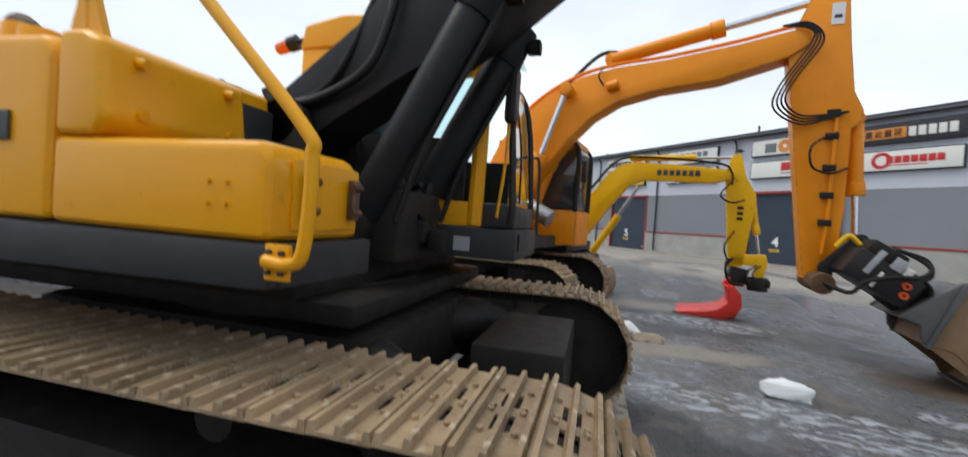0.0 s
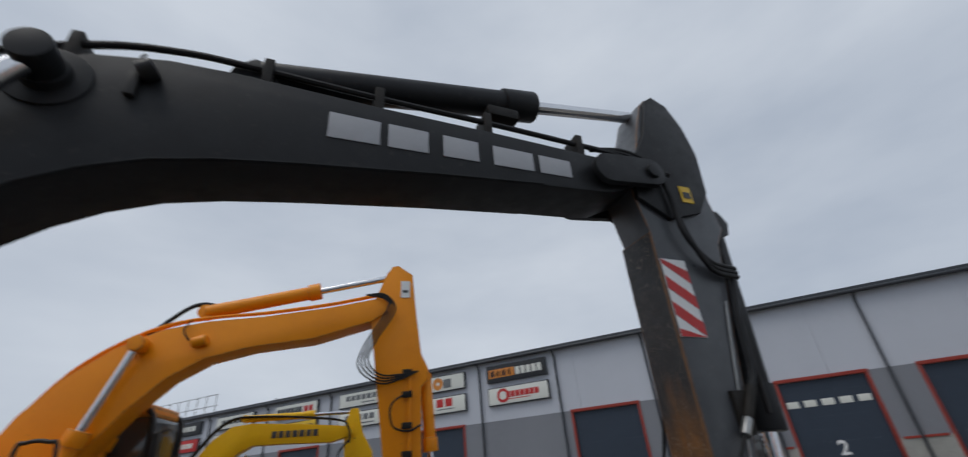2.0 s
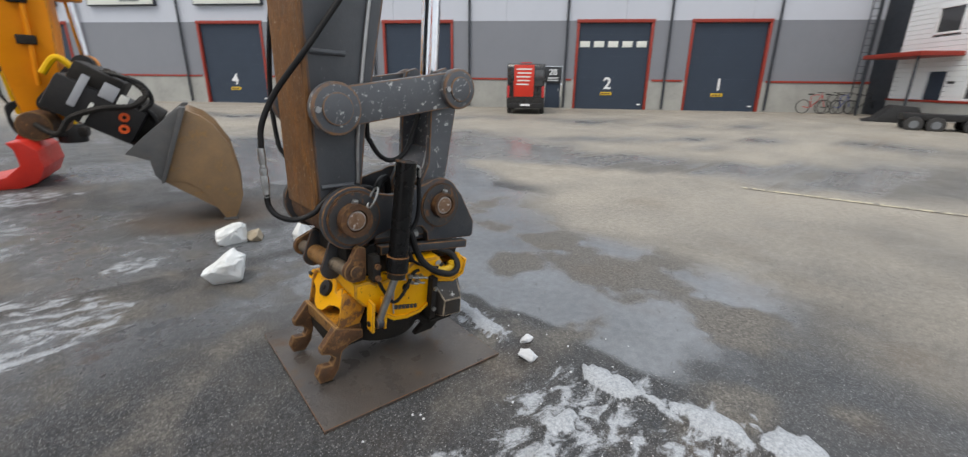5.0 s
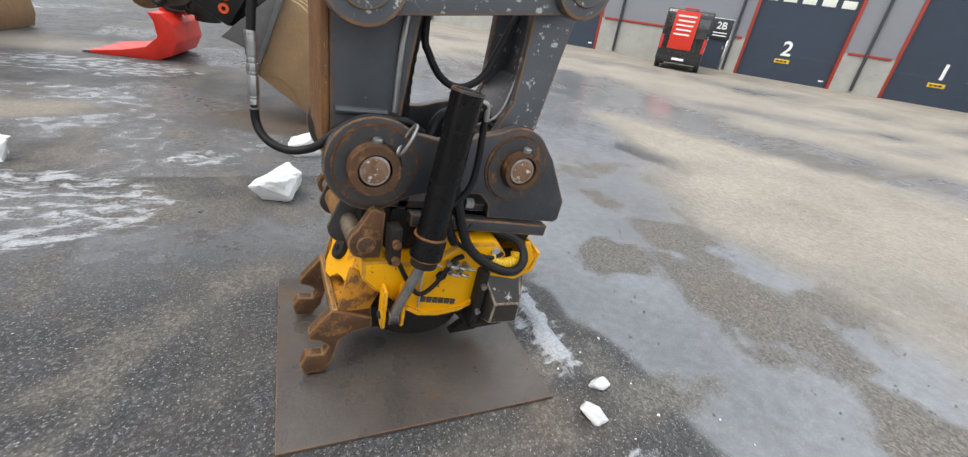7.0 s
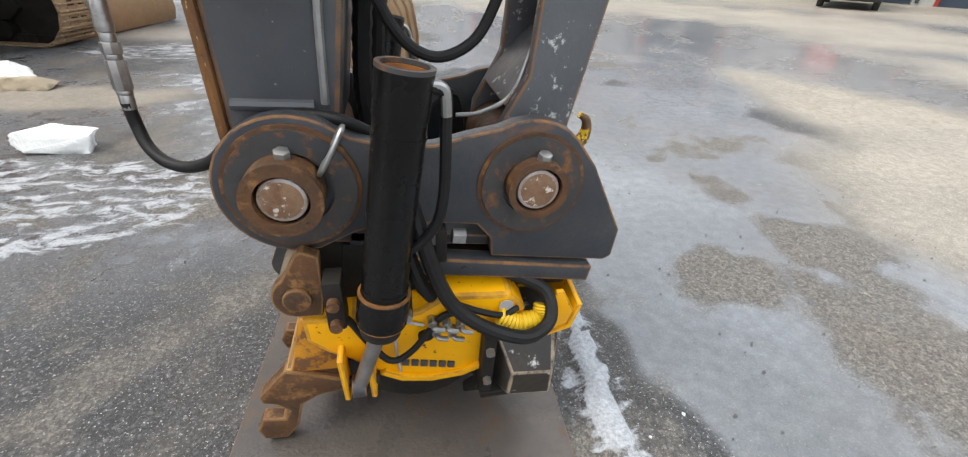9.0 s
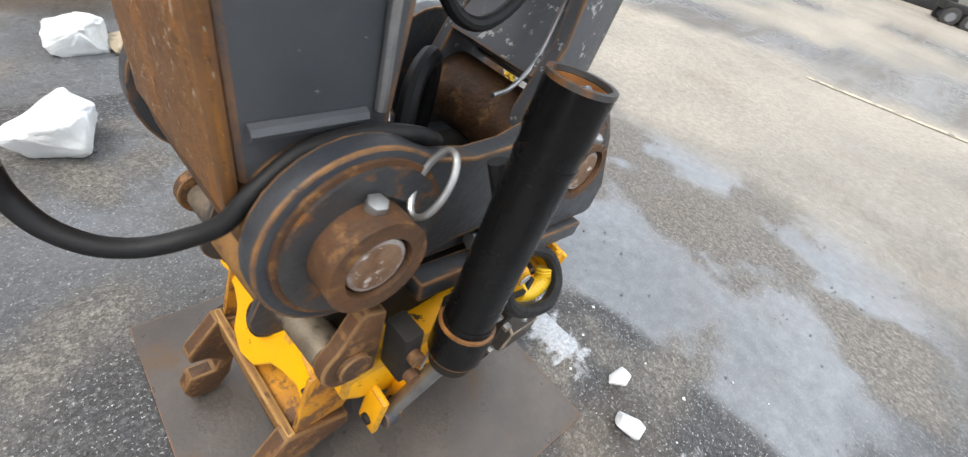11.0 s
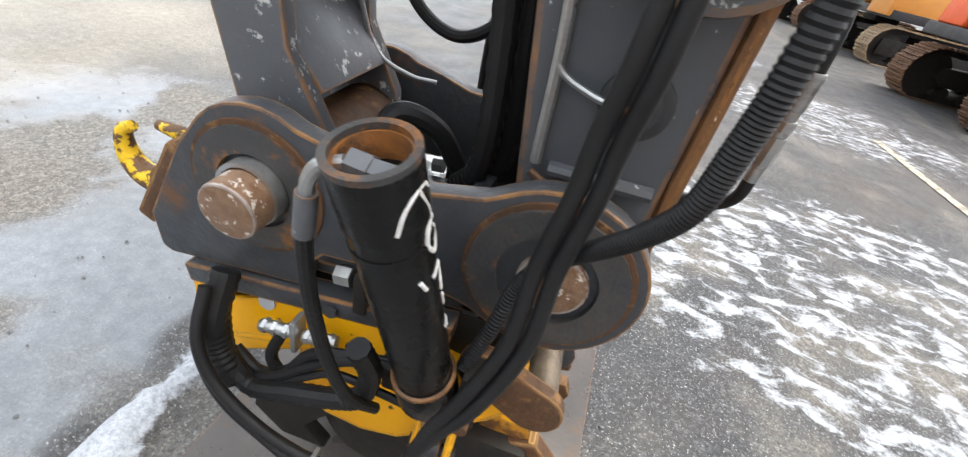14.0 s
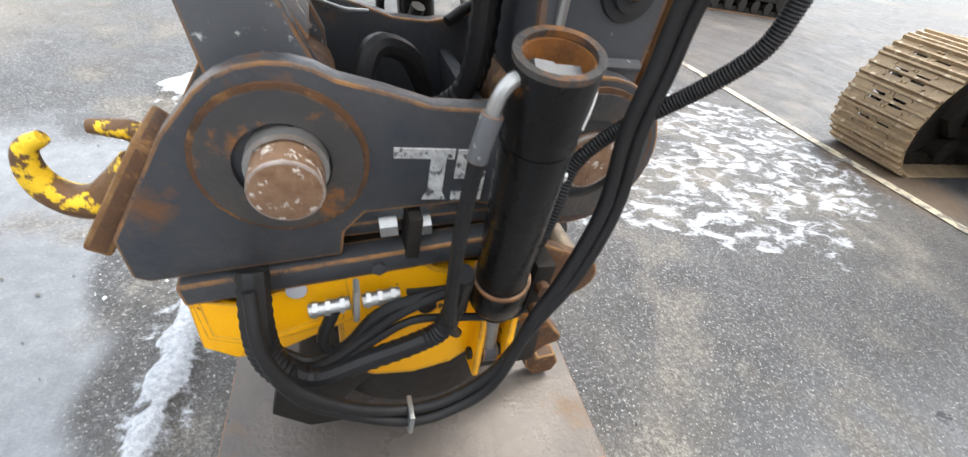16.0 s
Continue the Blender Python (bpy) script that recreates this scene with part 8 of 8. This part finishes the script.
part("chassis", box(-4.9, -2.1, -0.55, 0.75, 0.5, 0.9, 0.04), "dirtyblack", hm)
bm = prism([(-1.90, 0.02), (-1.80, 0.02), (-1.75, 0.2), (-1.77, 0.42), (-1.85, 0.60), (-1.92, 0.60), (-1.84, 0.40), (-1.83, 0.22)], -1.05, 1.2, 0.006)
part("dozer_blade", bm, "bucket", hm, "brown worn dozer blade")
part("blade_arm", box(-2.5, -1.86, -0.3, -0.15, 0.2, 0.35, 0.02), "dirtyblack", hm)

# machines standing farther back and on the other side
FBT = [(-0.6, 1.9), (-0.35, 2.7), (0.1, 3.4), (0.7, 3.85), (1.4, 3.95), (2.4, 3.7), (3.6, 3.2)]
FBB = [(3.55, 2.95), (2.4, 3.25), (1.5, 3.4), (0.9, 3.25), (0.5, 2.85), (0.1, 2.2), (-0.3, 1.7)]
FST = [(3.35, 3.55), (3.75, 3.5), (3.7, 2.6), (3.2, 1.2), (2.95, 1.1), (2.85, 1.3), (3.25, 2.8)]


def yard_machine(m, paint, label, boom=True, shoe=None, small=1.0):
    e = machine("excavator", label, m @ Matrix.Scale(small, 4), paint, FBT if boom else None, FBB if boom else None, FST if boom else None, ((1.2, 4.1), (3.4, 3.5), 0.6) if boom else None, ((0.2, 1.5), (1.0, 3.5), 0.55) if boom else None,
                None, 0.42, "bodygrey", (-1.6, 3.2, 0.9, -0.9, 1.4, shoe or SHOE_RUST, "dirtyblack"), (-3.6, 0.35, -1.15, 1.65, 1.05, 2.1), (-1.1, 0.45, 0.65, 1.62, 1.1, 2.95))
    for k in range(4):
        if boom:
            part("boom_hose", tube([(-0.5, 0.08 * k, 2.0), (-0.4 + 0.05 * k, 0.08 * k, 2.9)] + [(x, 0.04 + 0.08 * k, z + 0.09 + 0.05 * ((k * 7) % 3)) for x, z in FBT[2:]], 0.022, 8, 4), "rubber", e)
    part("exhaust_pipe", tube([(-2.6, -0.4, 2.05), (-2.6, -0.4, 2.4), (-2.68, -0.4, 2.5)], 0.07, 12, 4), "rust", e)
    part("beacon", cyl((-0.7, 0.9, 2.95), (-0.7, 0.9, 3.07), 0.05, bev=0.01), "amber", e)
    return e


yard_machine(pose(-11.0, 6.3, 0, 0, 0, -114), "orange2", "faded orange excavator with folded boom and hoses", small=1.12)
yard_machine(pose(-10.6, 7.4, 0, 0, 0, 70), "orange2", "faded orange excavator behind the yellow one", small=1.04)
yard_machine(pose(-13.0, 10.8, 0, 0, 0, 62), "teal", "teal excavator standing farther back", small=1.3)
yard_machine(pose(-2.1, -6.2, 0, 0, 0, 2), "redorange", "orange-red excavator with rusty muddy tracks", shoe=SHOE_RUST)
yard_machine(pose(-3.0, -12.6, 0, 0, 0, 4), "orange2", "orange excavator farther along the row", shoe=SHOE)
yard_machine(pose(-3.0, -18.4, 0, 0, 0, 4), "lemon", "yellow excavator far along the row")

ml = thing("compact_loader", "small black and yellow loader with an orange engine cover", "loader", m=pose(2.9, -9.2, 0, 0, 0, 80))
part("chassis", box(-0.9, 0.9, -0.4, 0.4, 0.28, 0.62, 0.04), "black", ml)
part("side_panel", box(-0.5, 0.6, -0.45, 0.45, 0.45, 0.62, 0.03), "lemon", ml)
part("engine_cover", box(-0.95, -0.1, -0.38, 0.38, 0.63, 1.25, 0.08), "redorange", ml)
part("seat", box(0.0, 0.4, -0.25, 0.25, 0.63, 1.0, 0.05), "black", ml)
part("roll_bar", tube([(0.1, -0.4, 0.6), (0.1, -0.4, 1.9), (0.1, 0.4, 1.9), (0.1, 0.4, 0.6)], 0.04, 8, 6), "black", ml)
part("blade", prism([(1.0, 0.0), (1.1, 0.0), (1.2, 0.4), (1.05, 0.4)], -0.6, 0.6, 0.01), "black", ml)
for x in (-0.55, 0.6):
    for y in (-0.42, 0.42):
        wh = part("wheel", cyl((x, y - 0.11, 0.3), (x, y + 0.11, 0.3), 0.3, seg=24, bev=0.05), "tyre", ml)
        part("rim", cyl((x, y - 0.115, 0.3), (x, y + 0.115, 0.3), 0.15, seg=16), "zinc", wh)

lw = thing("tool_carrier", "low black tool carrier on wheels with an orange top", "trailer", m=pose(17.0, -7.4, 0.02, 0, 0, -30))
part("frame", box(-2.6, 2.0, -0.7, 0.7, 0.45, 0.75, 0.04), "black", lw)
part("side_plate", box(-1.0, 1.9, -0.85, -0.72, 0.35, 1.0, 0.03), "dirtyblack", lw)
part("orange_top", prism([(-1.2, 1.05), (1.9, 1.05), (1.7, 1.75), (-0.6, 1.6)], -0.75, 0.75, 0.05), "redorange", lw)
part("front_blade", prism([(-3.1, 0.0), (-2.7, 0.05), (-2.6, 0.7), (-2.75, 0.75), (-2.85, 0.3)], -0.9, 0.9, 0.01), "black", lw)
for x, y in ((-1.6, -0.75), (-1.6, 0.75), (1.2, 0.75), (1.2, -0.55)):
    wh = part("wheel", cyl((x, y - 0.14, 0.46), (x, y + 0.14, 0.46), 0.46, seg=28, bev=0.06), "tyre", lw)
    part("rim", cyl((x, y - 0.15, 0.46), (x, y + 0.15, 0.46), 0.22, seg=20, bev=0.02), "signgrey", wh)
part("red_lamp", box(0.1, 0.25, -0.865, -0.85, 0.72, 0.80, 0.01), "signred", lw)


# ---- van, cars, bicycles, attachments ----
def car(name, label, m, paint, L, W, Hh, roof, category="car"):
    c = thing(name, label, category, "", m)
    prof = roof
    part("body", prism(prof, -W / 2, W / 2, 0.08, 3), paint, c)
    for x in (L * 0.18, L * 0.80):
        for y in (-W / 2 + 0.1, W / 2 - 0.1):
            wh = part("wheel", cyl((x, y - 0.11, 0.33), (x, y + 0.11, 0.33), 0.33, seg=24, bev=0.04), "tyre", c)
            part("rim", cyl((x, y - 0.115, 0.33), (x, y + 0.115, 0.33), 0.2, seg=20), "signgrey", wh)
    return c


VM = FAC @ Matrix.Translation((-2.55, -5.6, 0.17)) @ Matrix.Rotation(radians(90), 4, "Z") @ Matrix.Scale(0.83, 4)
van = car("van", "black panel van with red print on its rear doors", VM, "vanblack", 5.4, 2.0, 2.6, [(0.0, 0.35), (0.0, 2.45), (0.12, 2.62), (3.6, 2.62), (4.3, 1.75), (5.3, 1.35), (5.4, 0.95), (5.4, 0.35)], "van")
part("rear_print", box(-0.015, -0.004, -0.42, 0.62, 0.95, 2.55, 0.01), "vanred", van, "red printed panel")
for k in range(5):
    part("printed_bar", box(-0.024, -0.016, -0.3 + 0.03 * k, 0.5 - 0.05 * (k % 2), 2.3 - 0.19 * k, 2.37 - 0.19 * k), "signwhite", van)
part("rear_window", box(-0.014, -0.004, -0.9, -0.46, 1.5, 2.3, 0.01), "darkglass", van)
part("roof_lamp", box(-0.02, 0.06, -0.3, 0.3, 2.62, 2.68, 0.02), "signred", van)
part("rear_bumper", box(-0.1, 0.05, -0.95, 0.95, 0.35, 0.62, 0.03), "black", van)
for y in (-0.92, 0.92):
    part("tail_lamp", box(-0.02, 0.02, y - 0.06, y + 0.06, 0.9, 1.5, 0.02), "signred", van)
part("number_plate", box(-0.115, -0.101, -0.26, 0.26, 0.48, 0.58), "white", van)
for k, (x, y, pm, lb) in enumerate(((13.6, -22.5, "carblue", "blue parked hatchback car"), (17.0, -23.6, "carwhite", "white parked hatchback car"))):
    cc = car("car", lb, pose(x, y, 0.02, 0, 0, 20), pm, 4.2, 1.75, 1.5, [(0.0, 0.3), (0.02, 0.95), (0.45, 1.42), (1.2, 1.5), (2.5, 1.45), (3.2, 0.98), (4.15, 0.85), (4.2, 0.3)])
    part("side_window", box(0.5, 2.8, -0.885, -0.87, 0.98, 1.36, 0.02), "darkglass", cc)
    part("rear_window", prism([(0.03, 0.98), (0.06, 0.97), (0.40, 1.38), (0.36, 1.40)], -0.7, 0.7), "darkglass", cc)


def bicycle(m, paint):
    b = thing("bicycle", "parked bicycle leaning by the hall wall", "bicycle", "bicycles", m)
    for x in (0.0, 1.02):
        wp = [(x + 0.33 * math.cos(a), 0.0, 0.34 + 0.33 * math.sin(a)) for a in (2 * math.pi * k / 16 for k in range(17))]
        part("wheel", tube(wp, 0.02, 6, 2), "tyre", b)
    part("frame", tube([(0.0, 0, 0.34), (0.38, 0, 0.32), (0.30, 0, 0.85), (0.82, 0, 0.88), (0.38, 0, 0.32)], 0.02, 6, 2), paint, b)
    part("fork", tube([(1.02, 0, 0.34), (0.82, 0, 0.88), (0.80, 0, 1.02)], 0.018, 6, 3), paint, b)
    part("handlebar", tube([(0.74, -0.26, 1.04), (0.80, 0, 1.03), (0.74, 0.26, 1.04)], 0.015, 6, 3), "black", b)
    part("saddle", box(0.18, 0.42, -0.07, 0.07, 0.92, 0.98, 0.02), "black", b)


for k, (s, paint) in enumerate(((11.5, "signred"), (12.3, "black"), (13.0, "signblue"), (13.7, "black"))):
    bicycle(FAC @ pose(s, -0.75 - 0.1 * (k % 2), 0.22, 0, 0, 12 * (k % 3)), paint)

att = thing("snow_bucket", "black loader bucket lying on the yard", "loader bucket", m=pose(28.2, 3.9, 0.2, 0, 0, -75))
part("shell", prism([(-1.2, 0.0), (1.1, 0.0), (1.25, 0.35), (1.0, 0.75), (0.3, 0.8), (-0.2, 0.25)], -0.9, 0.9, 0.03), "black", att)
tl2 = thing("axle_trolley", "low black steel trolley with four wheels", "trailer", m=pose(25.2, 1.75, 0.2, 0, 0, -75) @ Matrix.Scale(0.72, 4))
part("deck", box(-1.6, 1.6, -0.7, 0.7, 0.55, 0.85, 0.04), "black", tl2)
part("drawbar", tube([(1.6, 0, 0.6), (2.4, 0, 0.5)], 0.06, 8), "black", tl2)
for x in (-1.2, -0.4, 0.9):
    for y in (-0.75, 0.75):
        wh = part("wheel", cyl((x, y - 0.12, 0.36), (x, y + 0.12, 0.36), 0.36, seg=24, bev=0.05), "tyre", tl2)
        part("rim", cyl((x, y - 0.13, 0.36), (x, y + 0.13, 0.36), 0.18, seg=16), "signgrey", wh)
for k in range(3):
    fk = thing("pallet_fork", "black steel pallet fork frame", "pallet fork", "pallet forks", pose(25.3 + 0.2 * k, 0.3 - 0.75 * k, 0.2, 0, 0, -75 + 6 * k))
    for x in (-0.55, 0.55):
        part("upright", box(x - 0.05, x + 0.05, -0.06, 0.06, 0.0, 1.15, 0.01), "black", fk)
        part("tine", box(x * 0.6 - 0.06, x * 0.6 + 0.06, -1.2, 0.0, 0.02, 0.08, 0.01), "black", fk)
    for z in (0.3, 0.72, 1.1):
        part("cross_bar", box(-0.6, 0.6, -0.05, 0.05, z - 0.05, z + 0.05, 0.01), "black", fk)
    part("hose_reel", cyl((0.0, -0.12, 0.5), (0.0, 0.12, 0.5), 0.22, seg=20, bev=0.03), "dirtyblack", fk)

# lamp mast far behind the row
lm = thing("lamp_mast", "tall grey floodlight mast", "lamp mast", m=pose(-38, 14.2, 0, 0, 0, 0))
part("pole", cyl((0, 0, 0), (0, 0, 11.3), 0.14, 0.09), "zinc", lm)
part("cross_arm", cyl((-0.9, 0, 11.2), (1.2, 0, 11.2), 0.05), "zinc", lm)
for x in (-0.7, 0.9):
    part("floodlight", box(x - 0.35, x + 0.35, -0.5, 0.1, 11.25, 11.6, 0.04), "signgrey", lm)

# ---- ice and snow lumps on the ground ----
for k, (x, y, sx, sy, sz, mm) in enumerate(((3.84, 5.02, 0.20, 0.15, 0.14, "ice"), (4.06, 4.95, 0.13, 0.10, 0.07, "icebrown"), (3.61, 4.12, 0.17, 0.14, 0.15, "ice"), (4.34, 4.50, 0.13, 0.11, 0.17, "ice"), (4.47, 4.02, 0.13, 0.12, 0.15, "ice"),
                                        (1.83, 4.86, 0.25, 0.18, 0.12, "ice"), (0.40, 6.62, 0.34, 0.30, 0.16, "ice"), (0.75, 6.45, 0.22, 0.16, 0.09, "icebrown"))):
    solo("ice_lump", lump(x, y, sz * 0.5, sx, sy, sz, k + 1, 0.5, 3), mm, "dirty white lump of ice on the wet asphalt" if mm == "ice" else "sandy brown lump of ice on the asphalt", "ice lump", "ice lumps")
for k, (x, y, s) in enumerate(((4.745, 2.075, 0.045), (4.635, 1.95, 0.065), (5.22, 4.35, 0.06))):
    solo("snow_lump", lump(x, y, s * 0.35, s, s * 0.9, s * 0.7, k + 20, 0.4, 3), "snow", "small white lump of snow on the asphalt", "snow lump", "snow lumps")
random.seed(9)
for nm, n, area, r, mm, lb in (("loose_gravel", 900, (3.0, 7.0, -0.5, 6.0), 0.005, "bucketgrey", "small loose gravel stones on the asphalt"), ("ice_crumbs", 70, (3.6, 5.2, 0.4, 2.4), 0.006, "snow", "scattered small crumbs of ice")):
    bm = bmesh.new()
    for k in range(n):
        x, y, q = random.uniform(*area[:2]), random.uniform(*area[2:]), r * random.uniform(0.4, 1.5)
        vs = [bm.verts.new((x + q * a * random.uniform(.7, 1.3), y + q * b * random.uniform(.7, 1.3), 0.004 + max(0, q * c))) for a, b, c in ((1, 0, 0), (0, 1, 0), (-1, 0, 0), (0, -1, 0), (0.1, 0, 1.1))]
        for i in range(4):
            bm.faces.new((vs[i], vs[(i + 1) % 4], vs[4]))
    solo(nm, bm, mm, lb, "gravel" if "gravel" in nm else "ice", kind="stuff")
